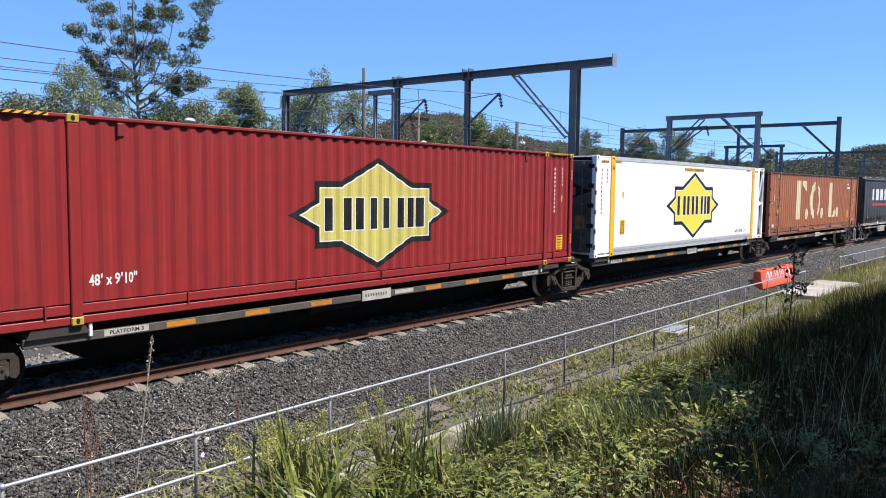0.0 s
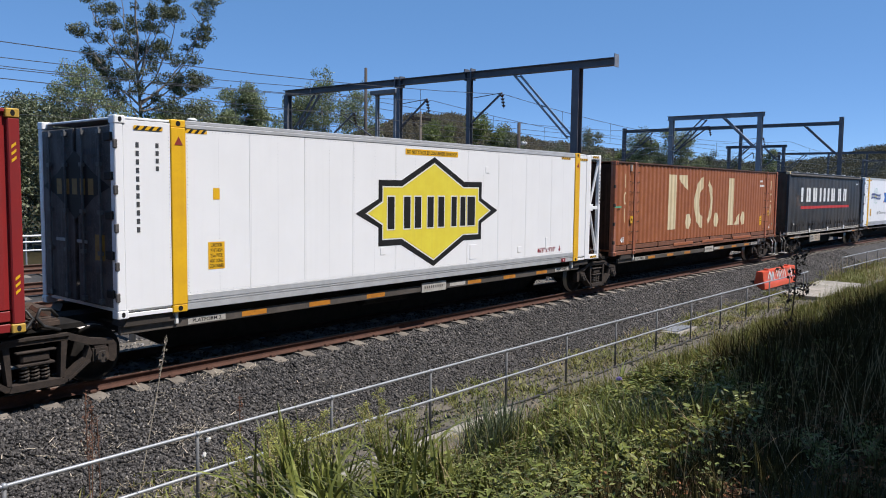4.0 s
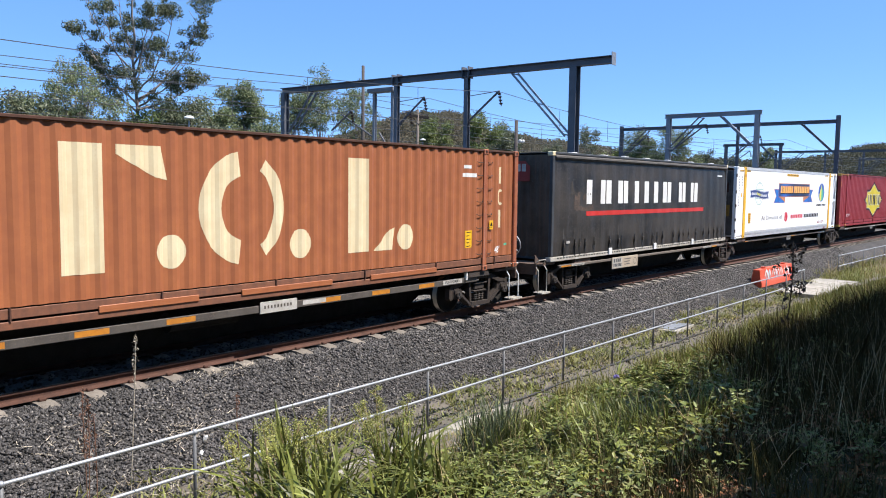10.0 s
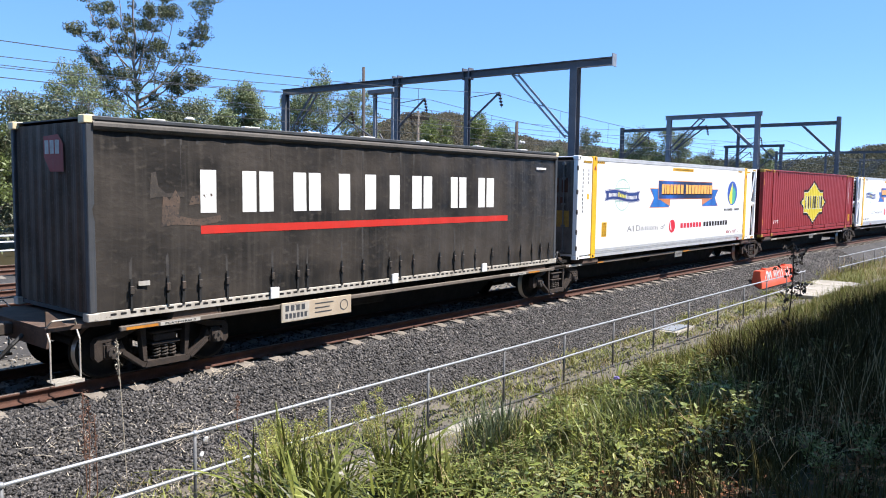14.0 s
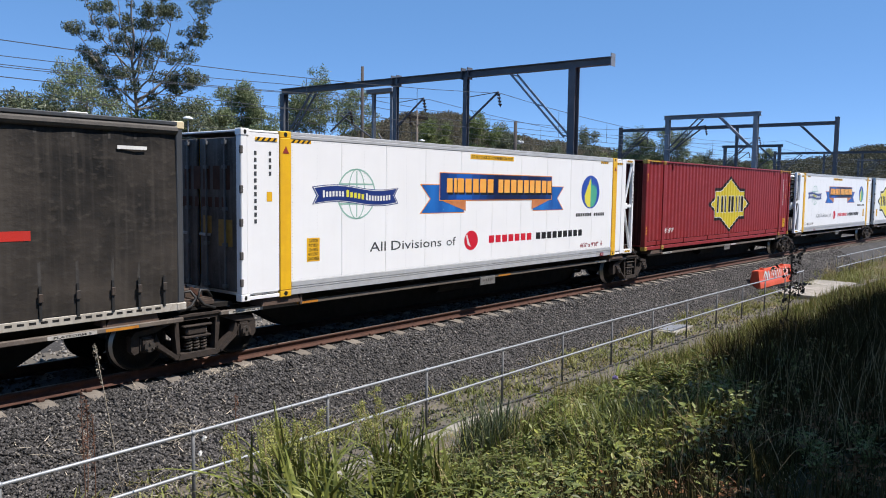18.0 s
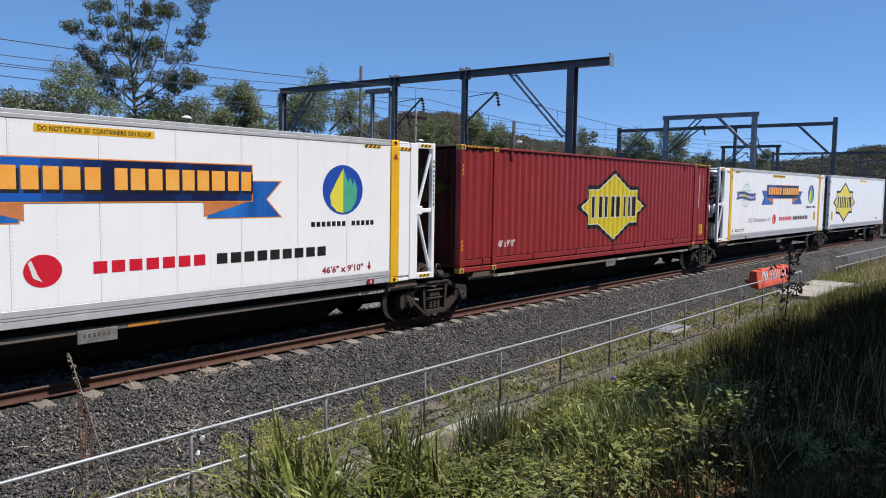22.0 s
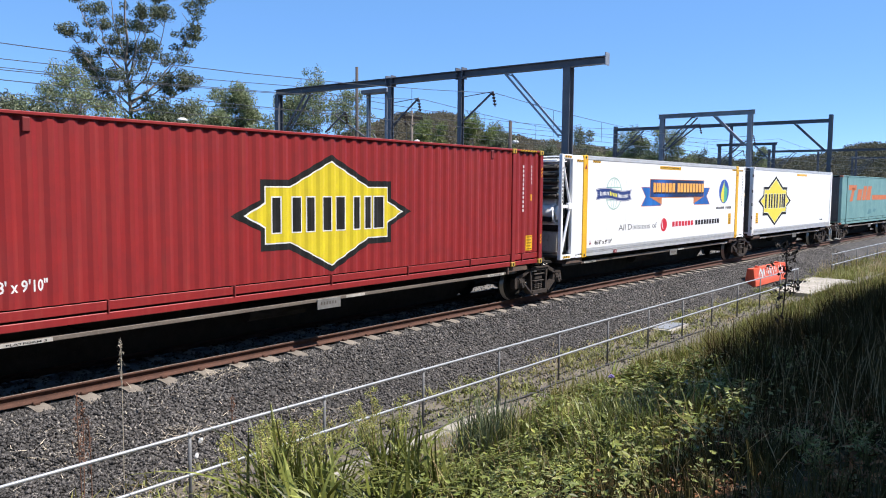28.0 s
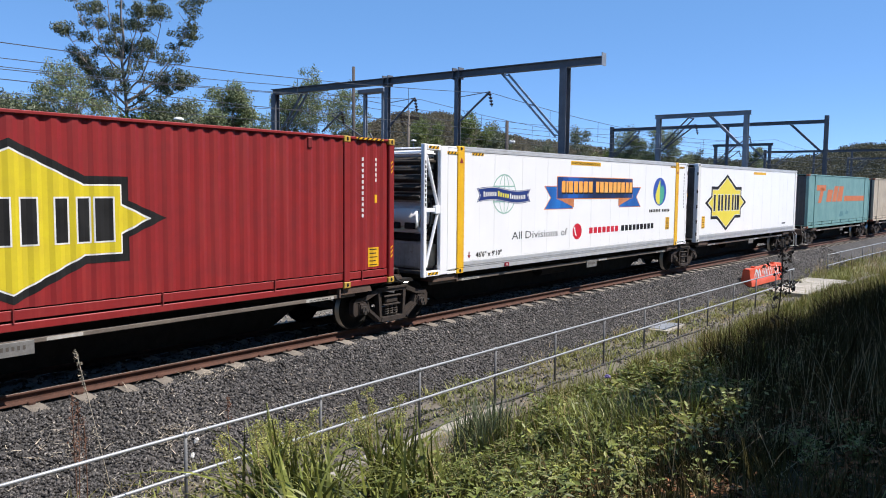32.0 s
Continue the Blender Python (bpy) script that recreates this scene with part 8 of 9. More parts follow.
# ---- wooded hills ----
def hill(name, label, ang0, ang1, radius, top, seed, count, crown, m=60, leaf=0.3, wood=FOREST):
    """a wooded ridge round part of the horizon; top: heights at even steps from ang0 to ang1"""
    rng = np.random.default_rng(seed)
    na, nr = 120, 14
    vs = []
    for i in range(na + 1):
        a = radians(ang0 + (ang1 - ang0) * i / na)
        hgt = float(np.interp(i / na, np.linspace(0, 1, len(top)), top))
        hgt *= 1 + 0.06 * noise.noise(Vector((i * 0.16, seed, 0)))
        for j in range(nr + 1):
            k = j / nr
            r = radius * (0.62 + 0.38 * k) if k <= 1 else radius
            z = hgt * math.sin(k * math.pi / 2) ** 1.4 - 1.0
            vs.append((r * math.sin(a), r * math.cos(a), z + hgt * 0.05 * noise.noise(Vector((r * 0.02, i * 0.3, 2)))))
    fs = [(i * (nr + 1) + j, (i + 1) * (nr + 1) + j, (i + 1) * (nr + 1) + j + 1, i * (nr + 1) + j + 1) for i in range(na) for j in range(nr)]
    ob = tagged(new(name, raw_mesh(name, vs, fs, wood, True)), label, "hill", kind="structure")
    base = np.array(vs).reshape(na + 1, nr + 1, 3)
    ii, jj = rng.uniform(0, na - 0.001, count), nr * rng.uniform(0.05, 0.999, count) ** 0.7
    i0, j0 = ii.astype(int), np.minimum(jj.astype(int), nr - 1)
    fi, fj = (ii - i0)[:, None], (jj - j0)[:, None]
    c = base[i0, j0] * (1 - fi) * (1 - fj) + base[i0 + 1, j0] * fi * (1 - fj) + base[i0, j0 + 1] * (1 - fi) * fj + base[i0 + 1, j0 + 1] * fi * fj
    hs = rng.uniform(0.45, 1.5, count) * crown
    q = rng.normal(0, 1, (count * m, 3))
    q /= np.linalg.norm(q, axis=1, keepdims=True)
    q[:, 2] = np.abs(q[:, 2]) * 1.1
    p = np.repeat(c, m, 0) + q * np.repeat(hs, m)[:, None] * np.array([0.5, 0.5, 0.75]) * rng.uniform(0.7, 1.1, (count * m, 1))
    tagged(new("woodland", raw_mesh("woodland", *leaf_cards(rng, p, crown * leaf, crown * leaf * 0.75), wood)), "eucalypt woodland covering the hill", "woodland", kind="stuff")
    return ob


hill("hill", "wooded hill behind the tracks", 27, 63, 420, (14, 15, 18, 21, 24, 36, 40, 28, 24, 20), 51, 7000, 4.6, 60, 0.22)
hill("hill", "long low wooded ridge beyond the line", 56, 92, 700, (36, 35, 30, 25, 21, 22, 33, 40, 42, 40), 52, 5200, 7.0, 70, 0.2, RIDGE)
hill("hill", "low wooded rise behind the trees", 5, 34, 300, (12, 11, 11, 10, 10, 11, 12, 14), 53, 2200, 6.0)


# ---- plants of the near bank ----
WEED = mat("yellow_green_weed", (0.17, 0.195, 0.045), (0.25, 0.23, 0.08), (0.12, 0.15, 0.03), rough=0.6, scale=0.8, fine=6, island=0.4, bump=0, trans=0.3)

def bank_points(rng, count, s0, s1, u0, u1, power=1.0):
    s = s0 + (s1 - s0) * rng.random(count) ** power
    u = rng.uniform(u0, u1, count)
    p = line_points(s, u, ground_z(s, u))
    return p


def grass_patch(name, label, count, s0, s1, u0, u1, h, w, material, seed, power=1.0, lean=0.25, droop=0.35, segs=3, tuft=0.0, sink=0.1):
    rng = np.random.default_rng(seed)
    if tuft:
        c = bank_points(rng, count // 24, s0, s1, u0, u1, power)
        root = np.repeat(c, 24, 0) + rng.normal(0, tuft, (len(c) * 24, 3)) * np.array([1, 1, 0.05])
    else:
        root = bank_points(rng, count, s0, s1, u0, u1, power)
    root[:, 2] -= sink
    n = len(root)
    wave = 0.75 + 0.5 * np.sin(root[:, 0] * 1.7 + np.sin(root[:, 1] * 2.3)) * 0.5
    v, f = ribbon_blades(rng, root, rng.uniform(h[0], h[1], n) * wave, rng.uniform(w[0], w[1], n), rng.uniform(0, lean, n), rng.uniform(0, droop, n), segs)
    return tagged(new(name, raw_mesh(name, v, f, material)), label, "grass", kind="stuff")


grass_patch("bank_grass", "long grass covering the bank, toned dark for shade", 12000, 5, 22, -9.6, -5.9, (0.15, 0.42), (0.007, 0.016), SHADE_GRASS, 61, 1.1, tuft=0.1)
grass_patch("bank_grass", "olive grass at the top of the bank, toned dark for shade", 20000, 4.2, 18, -11.3, -8.2, (0.2, 0.6), (0.007, 0.016), SHADE_GRASS, 67, 1.0, tuft=0.1)
grass_patch("bank_grass", "long sunlit grass on the crest of the bank", 24000, 15, 60, -9.8, -5.5, (0.25, 0.65), (0.014, 0.034), GRASS, 62, 1.3, tuft=0.16)
grass_patch("bank_grass", "upright green grass among the leafy weeds", 6500, 6.2, 11.5, -9.0, -6.0, (0.35, 0.85), (0.012, 0.028), STRAP, 68, 1.0, 0.4, 0.5, 4, 0.13)
grass_patch("bank_grass", "matted olive-brown grass, its colour darkened for the shade of the trees", 22000, 6.0, 26, -10.8, -7.7, (0.25, 0.7), (0.006, 0.014), SHADE_TUSSOCK, 168, 1.2, 0.4, 0.4, 3, 0.16)
grass_patch("bank_grass", "tall green grass along the crest of the bank", 12000, 11.5, 32, -7.6, -5.0, (0.35, 0.8), (0.008, 0.02), CREST, 169, 1.2, 0.35, 0.4, 4, 0.16)
grass_patch("edge_grass", "unmown grass hanging over the drain kerb", 16000, 11, 34, -6.0, -4.45, (0.16, 0.46), (0.008, 0.018), GRASS, 69, 1.0, tuft=0.12)
grass_patch("edge_grass", "sparse tufts along the drain kerb", 2200, 3, 11, -5.0, -4.2, (0.1, 0.3), (0.007, 0.015), GRASS, 77, 1.0, 0.6, 0.6, tuft=0.1)
grass_patch("long_dry_stems", "long bent straw stems leaning over the bank plants", 420, 5.6, 16, -10.4, -5.6, (0.6, 1.15), (0.005, 0.009), STRAW, 79, 1.2, 0.7, 0.5, 6)
grass_patch("meadow_grass", "rough grass over the top of the bank", 40000, -16, 34, -26, -11.4, (0.12, 0.34), (0.008, 0.02), GRASS, 78, 1.0, 0.5, 0.5, 2, 0.16, 0.03)
grass_patch("meadow_grass", "rough grass on the bank beside the drain", 16000, -14, 4.4, -11.4, -4.6, (0.1, 0.3), (0.008, 0.018), GRASS, 80, 1.0, 0.5, 0.5, 2, 0.14, 0.03)
grass_patch("dry_grass", "dry straw stems among the bank grass", 3600, 6.5, 40, -11.0, -6.0, (0.5, 1.15), (0.004, 0.008), STRAW, 63, 1.5, 0.35, 0.25)
grass_patch("thatch", "low dry thatch under the plants", 16000, 2.5, 16, -11.2, -4.4, (0.1, 0.35), (0.005, 0.013), STRAW, 64, 1.0, 0.8, 0.9)
grass_patch("weeds", "yellow-green weeds along the foot of the ballast", 15000, 3.2, 46, -3.65, -2.55, (0.06, 0.22), (0.014, 0.034), WEED, 65, 1.0, 1.3, 0.6, 2, 0.14, 0.01)
grass_patch("weeds", "tall olive weeds round the farther fence", 5000, 37.5, 62, -4.6, -2.5, (0.15, 0.6), (0.01, 0.03), WEED, 166, 1.1, 0.5, 0.5, 3, 0.2, 0.02)
grass_patch("weeds", "tall dry stalks round the farther fence", 700, 37.5, 58, -4.6, -2.2, (0.4, 1.0), (0.008, 0.016), STRAW, 167, 1.1, 0.4, 0.3, 3, 0.2, 0.02)
grass_patch("weeds", "dry bleached weeds along the fence", 1600, 2, 34, -3.95, -2.4, (0.06, 0.26), (0.005, 0.011), STRAW, 66, 1.2, 1.2, 0.7, 2, 0.1, 0.01)


def strap_clump(seed, flowers=True, sort="green"):
    """a clump of long strap leaves, with branching yellowish flower heads or without; sort: green, flax or tussock"""
    rng = np.random.default_rng(seed)
    n, material, h, w, lean, droop = {"green": (42, STRAP, (0.6, 1.12), (0.03, 0.066), 0.55, 1.0), "flax": (120, FLAX, (0.5, 0.95), (0.016, 0.034), 0.5, 0.5), "tussock": (150, SHADE_TUSSOCK, (0.45, 1.05), (0.008, 0.018), 0.5, 0.8)}[sort]
    if sort == "tussock":
        t = thing("grass_tussock", "olive-brown grass tussock on the bank, toned dark for shade", "grass tussock", "grass tussocks")
    else:
        t = thing("strap_leaf_clump", "dense clump of blue-green strap leaves at the kerb" if sort == "flax" else "clump of long arching green strap leaves" + (" with yellowish flower heads" if flowers else " on the bank"), "plant", "strap-leaf clumps")
    root = np.stack([rng.normal(0, 0.1, n), rng.normal(0, 0.1, n), np.zeros(n)], 1)
    v, f = ribbon_blades(rng, root, rng.uniform(*h, n), rng.uniform(*w, n), rng.uniform(0.02, lean, n) ** 1.2, rng.uniform(0.02, droop, n) ** 1.6, 7)
    o = new("leaves", raw_mesh("leaves", v, f, material))
    o.parent = t
    tagged(o, kind="stuff")
    if sort == "flax":
        v, f = ribbon_blades(rng, root[:26] * 1.5, rng.uniform(0.4, 0.85, 26), rng.uniform(0.005, 0.01, 26), rng.uniform(0, 0.35, 26), rng.uniform(0, 0.2, 26), 3)
        o = new("dead_leaves", raw_mesh("dead_leaves", v, f, DARK_STEM))
        o.parent = t
        tagged(o, "dark dead leaf stalks", kind="stuff")
    if not flowers:
        return t
    bm = bmesh.new()
    heads = []
    for _ in range(5):
        a, l = rng.uniform(0, 6.28), rng.uniform(0.75, 1.12)
        top = Vector((math.cos(a) * 0.3, math.sin(a) * 0.3, l))
        foot = Vector((rng.normal(0, 0.05), rng.normal(0, 0.05), 0))
        tube(bm, foot, top, 0.005, 4)
        for g in range(7):
            c = foot.lerp(top, 0.68 + 0.32 * g / 6)
            tip = c + Vector((rng.normal(0, 0.05), rng.normal(0, 0.05), 0.03)) * (1.3 - 0.1 * g)
            tube(bm, c, tip, 0.003, 3)
            for k in range(95):
                heads.append(np.array(c.lerp(tip, rng.uniform(0.1, 1.25))) + rng.normal(0, 0.02, 3))
    tagged(part("flower_stalk", bm, STRAW, t), kind="stuff")
    v, f = leaf_cards(rng, np.array(heads), 0.02, 0.009)
    o = new("flower_head", raw_mesh("heads", v, f, SEED))
    o.parent = t
    tagged(o, "yellow-green flower heads", kind="stuff")
    return t


DARK_STEM = mat("dark_dead_stem", (0.05, 0.04, 0.03), (0.03, 0.025, 0.02), rough=0.9, island=0.3, bump=0)
SEED = mat("yellow_flower_head", (0.36, 0.36, 0.1), (0.28, 0.3, 0.075), rough=0.7, island=0.3, bump=0, trans=0.2)


def leaf_shape(rng, centres, dirs, length, wide=0.23):
    """ovate leaves folded along the midrib: two quads each"""
    n = len(centres)
    d = dirs / (np.linalg.norm(dirs, axis=1, keepdims=True) + 1e-9)
    upv = np.array([0, 0, 1.0]) + rng.normal(0, 0.35, (n, 3))
    o = np.cross(d, upv)
    o /= np.linalg.norm(o, axis=1, keepdims=True) + 1e-9
    nn = np.cross(o, d)
    ln = (length * rng.uniform(0.45, 1.4, n))[:, None]
    a, m, b = centres, centres + d * ln * 0.5 - nn * ln * 0.06, centres + d * ln - nn * ln * 0.02
    l, r = centres + d * ln * 0.42 - o * ln * wide + nn * ln * 0.06, centres + d * ln * 0.42 + o * ln * wide + nn * ln * 0.06
    v = np.stack([a, m, b, l, r], 1).reshape(-1, 3)
    k = (np.arange(n) * 5)[:, None]
    f = np.concatenate([k + np.array([[0, 1, 2, 3]]), k + np.array([[0, 4, 2, 1]])], 0)
    return v, f


def shrub(seed, hgt=1.05, leafs=560, size=0.11, material=SHRUB, wide=0.23, spread=0.5, stems=16, label="bright green leafy weed shrub on the bank", droop=-0.75):
    """leafy weed shrub: arching stems with paired leaves"""
    rng = np.random.default_rng(seed)
    t = thing("leafy_shrub", label, "shrub", "leafy shrubs")
    bm = bmesh.new()
    cs, ds = [], []
    for _ in range(stems):
        a, out, h = rng.uniform(0, 6.28), rng.uniform(0.1, spread) * hgt, rng.uniform(0.55, 1.0) * hgt
        pts = [Vector((math.cos(a) * out * k ** 1.5, math.sin(a) * out * k ** 1.5, h * (k - 0.15 * k * k))) for k in np.linspace(0, 1, 6)]
        path_tube(bm, pts, 0.005, 4)
        for k in np.linspace(0.22, 1.0, leafs // stems // 2):
            i = min(4, int(k * 5))
            p = pts[i].lerp(pts[i + 1], k * 5 - i)
            b = rng.uniform(0, 6.28)
            for s in (0, math.pi):
                cs.append(np.array(p) + rng.normal(0, 0.02, 3))
                ds.append((math.cos(b + s), math.sin(b + s), rng.uniform(droop, 0.4)))
    tagged(part("stem", bm, STRAW, t), kind="stuff")
    v, f = leaf_shape(rng, np.array(cs), np.array(ds), size, wide)
    o = new("leaves", raw_mesh("leaves", v, f, material))
    o.parent = t
    tagged(o, kind="stuff")
    return t


def scatter(protos, spots, seed):
    rng = random.Random(seed)
    for i, (x, y, k) in enumerate(spots):
        s, u = off_line(x, y)
        z = float(ground_z(s, u)) - 0.05
        m = pose(x, y, z, rng.uniform(-6, 6), rng.uniform(-6, 6), rng.uniform(0, 360)) @ Matrix.Diagonal((k, k, k * rng.uniform(0.9, 1.1), 1))
        if i < len(protos):
            protos[i].matrix_basis = m
        else:
            copy_thing(protos[i % len(protos)], m)


def spots(seed, count, x0, x1, y0, y1, k0, k1, slope=9.0):
    rng = random.Random(seed)
    out = [(rng.uniform(x0, x1), rng.uniform(y0, y1), rng.uniform(k0, k1)) for _ in range(count)]
    return [q for q in out if q[1] < slope * q[0]]


straps = [strap_clump(70 + i) for i in range(2)]
scatter(straps, [(5.6, 6.55, 1.2), (6.75, 6.3, 1.05), (5.2, 6.6, 1.1)], 3)
plain = [strap_clump(170 + i, False) for i in range(4)]
scatter(plain, [(5.3, 6.15, 1.1), (5.6, 5.95, 1.1), (6.6, 5.95, 1.0), (5.0, 5.7, 1.05), (6.95, 6.0, 0.9), (4.7, 5.1, 1.1), (6.2, 5.1, 0.9), (5.1, 4.7, 0.9), (11.9, 5.7, 0.7), (12.8, 5.6, 0.75), (10.9, 5.2, 0.6)], 3)
flax = [strap_clump(180 + i, False, "flax") for i in range(3)]
scatter(flax, [(8.1, 5.95, 0.95), (8.4, 6.05, 0.95), (8.0, 5.6, 0.85), (8.75, 5.9, 0.95), (8.4, 5.7, 0.9), (7.7, 5.75, 0.8)], 5)
# tussocks carry the dark shade colour
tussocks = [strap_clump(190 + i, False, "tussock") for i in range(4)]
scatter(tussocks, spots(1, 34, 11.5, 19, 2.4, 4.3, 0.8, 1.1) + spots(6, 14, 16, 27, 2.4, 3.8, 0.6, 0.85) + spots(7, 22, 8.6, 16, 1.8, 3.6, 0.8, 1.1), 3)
GREEN_WEED = "deep green narrow-leaved weed shrub on the bank"
shrubs = [shrub(80), shrub(81, 1.0, 420, 0.13)]
weeds = [shrub(82, 0.95, 600, 0.16, DEEP_LEAF, 0.12, 0.35, 22, GREEN_WEED, -0.2), shrub(83, 0.9, 560, 0.1, DEEP_LEAF, 0.22, 0.5, 18, GREEN_WEED), shrub(84, 1.05, 520, 0.18, DEEP_LEAF, 0.12, 0.3, 20, GREEN_WEED, 0.0)]
lit = spots(2, 30, 7.6, 12.0, 3.6, 5.6, 0.7, 1.0, 0.6) + spots(3, 26, 5.0, 8.0, 2.6, 4.6, 0.5, 0.8, 0.58) + spots(4, 9, 7, 14, 2.4, 4.0, 0.5, 0.8, 0.6) + spots(8, 18, 6.2, 8.0, 4.5, 5.3, 0.4, 0.6) + spots(9, 10, 8.9, 11.0, 4.9, 5.8, 0.6, 0.8) + [(6.0, 4.0, 0.55), (6.4, 4.3, 0.6), (5.6, 3.7, 0.5), (6.8, 4.6, 0.6), (7.2, 4.9, 0.6), (5.2, 3.5, 0.45)]
scatter(shrubs, lit[::2], 4)
scatter(weeds, lit[1::2], 14)
broad = [shrub(86, 0.8, 48, 0.15, SHRUB, 0.22, 0.4, 3, "young broad-leaved weed with large pale leaves")]
scatter(broad, [(7.6, 2.75, 1.0), (8.9, 3.0, 1.0), (9.7, 3.7, 0.9), (6.5, 2.5, 0.8), (9.9, 4.9, 0.8)], 15)
sprigs = [shrub(87, 0.5, 260, 0.06, WEED, 0.2, 0.5, 12, "small grey-green sprig at the top of the bank")]
scatter(sprigs, spots(10, 16, 5.2, 7.2, 0.9, 2.1, 0.5, 0.9, 0.34), 16)


def ground_leaves(label, count, s0, s1, u0, u1, h, size, material, seed, power=1.0):
    """small-leaved weeds between the larger plants, in loose mounds"""
    rng = np.random.default_rng(seed)
    c = np.repeat(bank_points(rng, count // 40, s0, s1, u0, u1, power), 40, 0)
    n = len(c)
    q = rng.normal(0, 0.16, (n, 3))
    c = c + q * np.array([1, 1, 0]) + np.stack([np.zeros(n), np.zeros(n), rng.random(n) ** 0.6 * h * np.exp(-(q[:, 0] ** 2 + q[:, 1] ** 2) * 14)], 1)
    d = rng.normal(0, 1, (n, 3)) * np.array([1, 1, 0.35])
    v, f = leaf_shape(rng, c, d, size)
    tagged(new("ground_weeds", raw_mesh("ground_weeds", v, f, material)), label, "weeds", kind="stuff")


ground_leaves("small-leaved weeds among the bank grass", 6000, 4.2, 11, -9.4, -5.6, 0.6, 0.07, DEEP_LEAF, 75, 1.2)
ground_leaves("olive and browning weeds on the bank", 3000, 4.2, 11, -10.0, -5.4, 0.5, 0.06, WEED, 76, 1.2)
ground_leaves("rusty fallen leaves under the plants", 5000, 4.2, 9, -11.0, -8.4, 0.08, 0.07, DEAD_LEAF, 176, 1.0)


PALE_STRAW = mat("bleached_straw", (0.42, 0.37, 0.29), (0.3, 0.26, 0.2), rough=0.9, island=0.35, bump=0)


def stalk(name, label, x, y, base, height, seed, heads=True, material=None, low=0.8, thick=0.014):
    """a thin dry flower stalk; origin at its foot"""
    rng = np.random.default_rng(seed)
    t = thing(name, label, "plant", "dry stalks", Matrix.Translation((x, y, base)))
    bm = bmesh.new()
    pts = [Vector((0.02 * math.sin(k * 3 + seed), 0.02 * math.cos(k * 2 + seed), height * k)) for k in np.linspace(0, 1, 8)]
    path_tube(bm, pts, 0.0055, 5)
    part("stem", bm, material or STRAW, t)
    if heads:
        k = rng.uniform(low, 1.02, 110)
        wide = 0.005 + thick * np.sin(np.pi * np.clip((k - low) / (1.02 - low), 0, 1))
        c = np.stack([rng.normal(0, 1, 110) * wide, rng.normal(0, 1, 110) * wide, height * k], 1)
        o = new("seed_head", raw_mesh("seed_head", *leaf_cards(rng, c, 0.02 + thick, 0.005 + thick * 0.3, -1.5), material or STRAW))
        o.parent = t
        tagged(o, "feathery dry seed head", kind="stuff")
    return t


SWAYING = stalk("seed_stalk", "tall thin dry grass stalk swaying before the track", 4.45, 8.2, -1.12, 2.2, 5, True, PALE_STRAW, 0.8)
DOCK = mat("reddish_dock_seed", (0.17, 0.085, 0.05), (0.12, 0.06, 0.04), rough=0.9, island=0.4, bump=0)
for x, y, h, seed in ((4.1, 8.5, 1.5, 6), (4.2, 8.55, 1.3, 7), (4.02, 8.42, 1.65, 8), (6.5, 9.0, 1.0, 9)):
    stalk("dead_stalk", "reddish dry dock stalk standing at the ballast edge", x, y, -1.12, h, seed, True, DOCK, 0.5, 0.028)


def vine_stem(x, y, base, height):
    t = thing("dead_sapling", "dark tangled dead sapling on the bank", "plant")
    t.matrix_world = Matrix.Translation((x, y, base))
    rng = np.random.default_rng(9)
    bm = bmesh.new()
    pts = [Vector((0.06 * math.sin(k * 5), 0.04 * math.cos(k * 4), height * k)) for k in np.linspace(0, 1, 12)]
    path_tube(bm, pts, 0.012, 5)
    c = []
    for p in pts[3:]:
        for _ in range(3):
            q = p + Vector(rng.normal(0, 0.12, 3))
            tube(bm, p, q, 0.005, 4)
            c += [np.array(q) + rng.normal(0, 0.035, 3) for _ in range(9)]
    tagged(part("stem", bm, DARK_STEM, t), kind="stuff")
    o = new("withered_leaves", raw_mesh("leaves", *leaf_cards(rng, np.array(c), 0.1, 0.05), DARK_STEM))
    o.parent = t


vine_stem(15.6, 4.0, 0.05, 1.85)



def straw_heap(s0, u0, spread, count, seed):
    """dry clippings lying on the stones"""
    rng = np.random.default_rng(seed)
    s, u = rng.normal(s0, spread, count), rng.normal(u0, spread * 0.5, count)
    z = np.interp(u, [-4.0, -2.75, -2.3, -1.75, -1.35], [-1.15, -1.02, -0.76, -0.36, -0.2]) + rng.uniform(0.02, 0.06, count)
    v, f = ribbon_blades(rng, line_points(s, u, z), rng.uniform(0.02, 0.05, count), rng.uniform(0.006, 0.016, count), rng.uniform(2.0, 5.0, count), rng.uniform(0, 0.6, count), 2)
    tagged(new("straw_litter", raw_mesh("straw_litter", v, f, PALE_STRAW)), "bleached straw clippings lying on the ballast stones", "litter", kind="stuff")


for i, (x, y, r, n) in enumerate(((6.0, -2.2, 0.22, 240), (7.3, -1.25, 0.25, 160), (4.5, -2.0, 0.35, 240), (23.4, -2.3, 1.2, 500), (5.2, -3.0, 0.5, 260), (8.5, -2.4, 0.6, 200), (6.2, -1.6, 0.7, 120))):
    straw_heap(x, y, r, n // 2, 200 + i)


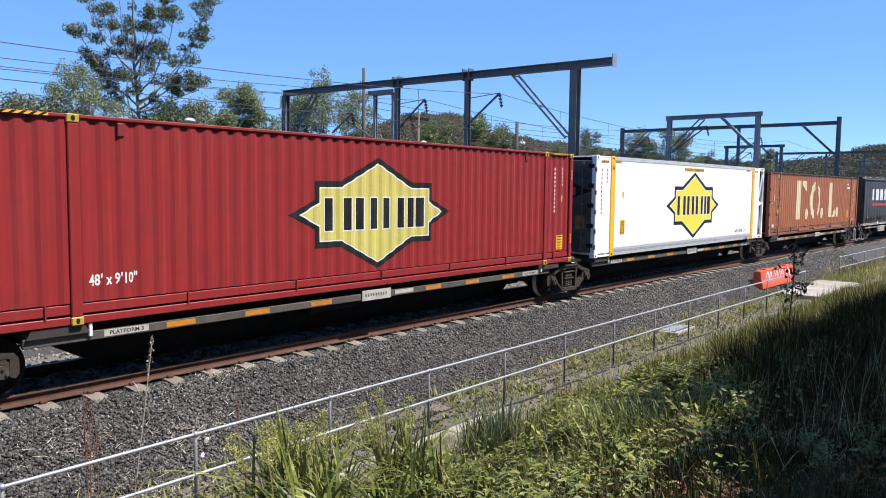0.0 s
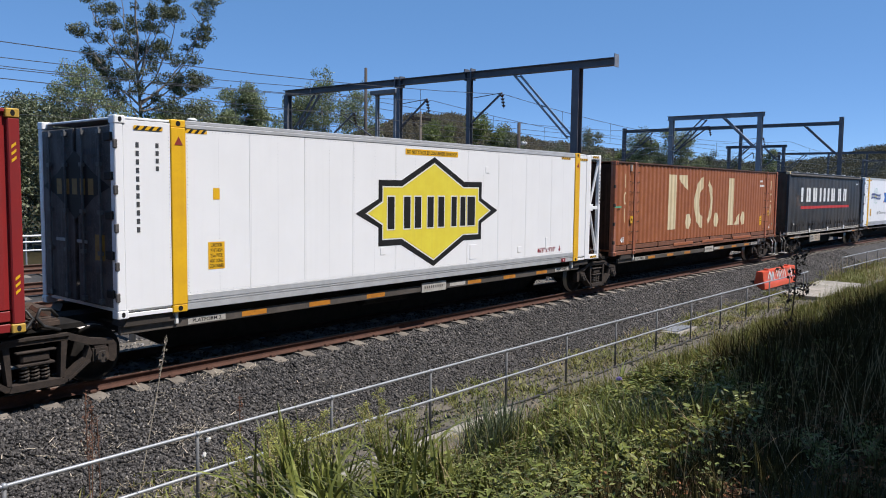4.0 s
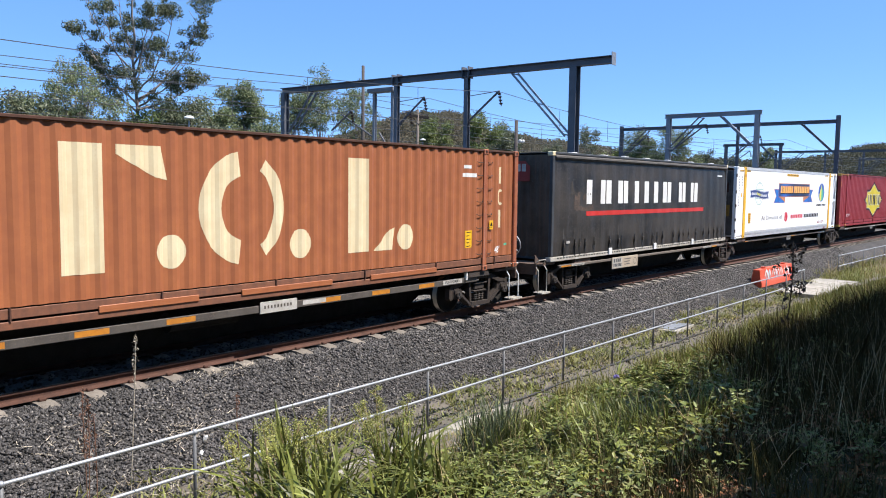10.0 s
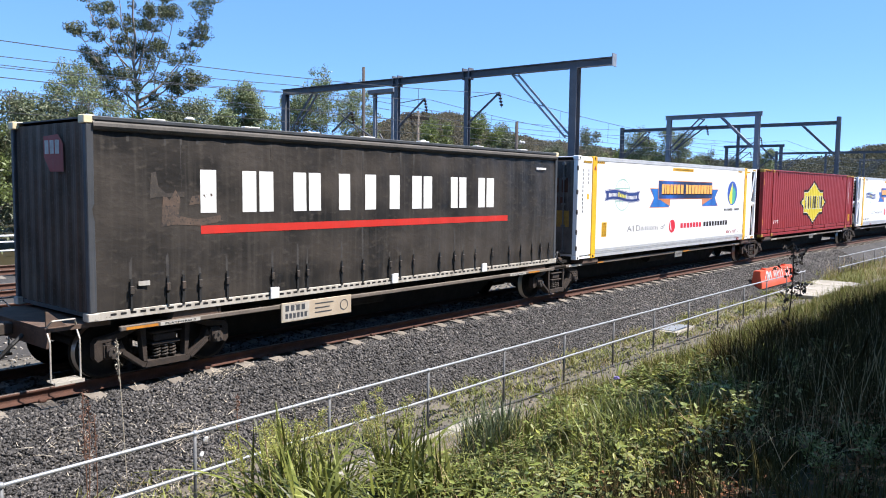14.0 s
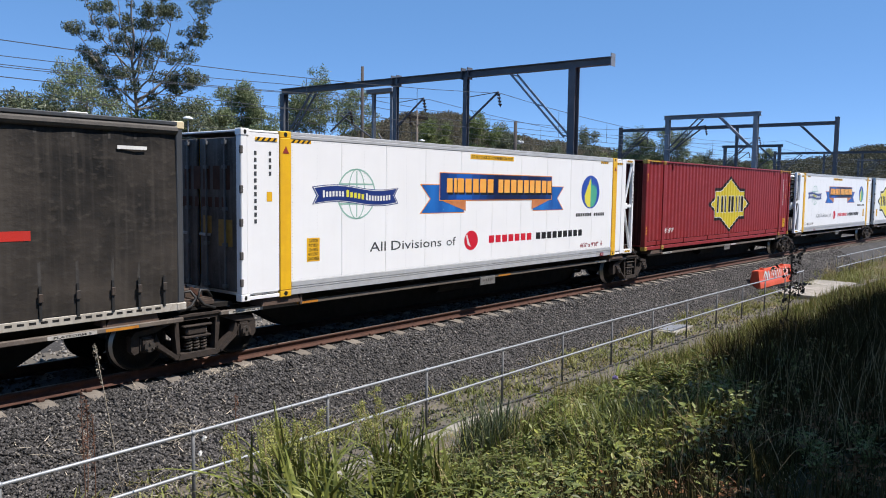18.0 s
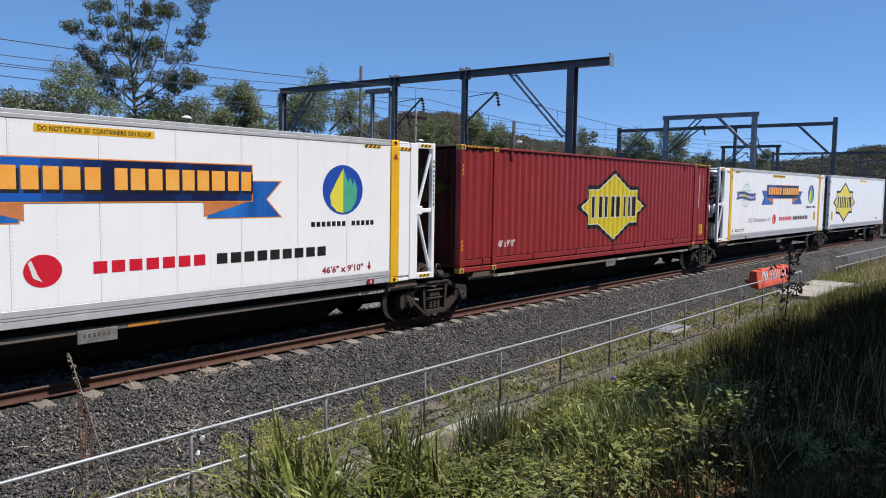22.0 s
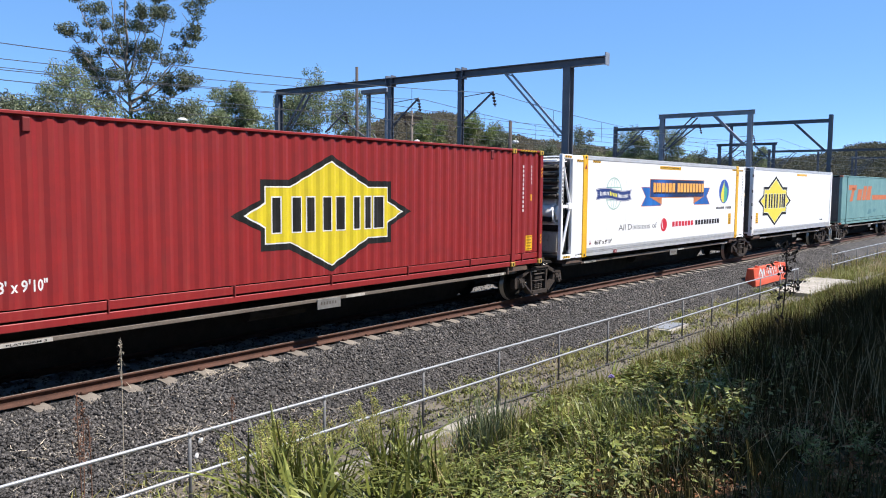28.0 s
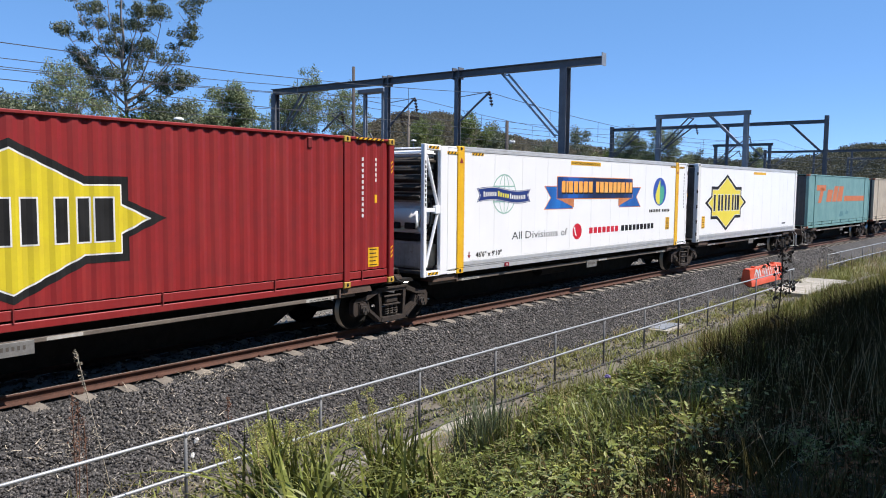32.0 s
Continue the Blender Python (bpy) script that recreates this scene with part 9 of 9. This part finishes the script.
def scrap(x, y, z, turn):
    """a crumpled white paper scrap caught at the fence"""
    t = thing("paper_scrap", "small crumpled white paper scrap by the fence post", "litter", "paper scraps", pose(x, y, z, 20, 15, turn))
    bm = bmesh.new()
    rounded_box(bm, -0.03, 0.03, -0.02, 0.02, -0.035, 0.035, 0.012, 2)
    part("paper", bm, PALE, t)


scrap(5.3, 7.99, -0.24, 20)
scrap(5.24, 7.99, -0.41, 70)


def purple_flower(x, y, z, h):
    t = thing("purple_flower", "small violet flower head on a thin green stem", "flower", m=Matrix.Translation((x, y, z)))
    bm = bmesh.new()
    tube(bm, (0, 0, 0), (0.02, 0, h), 0.004, 5)
    part("stem", bm, STRAP, t)
    bm = bmesh.new()
    for i in range(14):
        a, e = i * 2.4, 0.2 + 0.09 * i
        d = Vector((math.cos(a) * math.cos(e), math.sin(a) * math.cos(e), math.sin(e)))
        tube(bm, (0.02, 0, h), Vector((0.02, 0, h)) + d * 0.045, 0.011, 5, 0.006)
    part("petals", bm, VIOLET, t, "violet petals")


VIOLET = mat("violet_petal", (0.24, 0.19, 0.42), (0.3, 0.24, 0.48), rough=0.6, bump=0)
purple_flower(8.8, 4.28, -0.25, 0.72)


def motions():
    for ob, mid, z in MOVERS:
        walk(ob, [(t * 0.5, line_pose(mid - rolled(t * 0.5), 0, z)) for t in range(65)])
    for ws, d in WHEELS:
        walk(ws, [(t * 0.1, pose(d, 0, 0.42, 0, -math.degrees(rolled(t * 0.1) / 0.42), 0)) for t in range(321)])
    # the stalk sways in the wind
    sway = ((0, 7), (1, 1), (1.5, 0), (3, 7), (6, 13), (7, 9.5), (8, 4.5), (9, 5.5), (10, 2), (11, 4.5), (12, 1.5), (13, 2.5), (14, -4), (15.5, 1), (17, -4.5), (18, -10), (18.5, -8), (20, 3), (21, -2), (22, -17), (23, 3), (24, 8), (25, -12), (26.5, -5), (28, -1), (29.5, -14), (30, -8), (31, -19), (32, -13))
    walk(SWAYING, [(t, pose(4.45, 8.2, -1.12, 0, a, 0)) for t, a in sway])


motions()
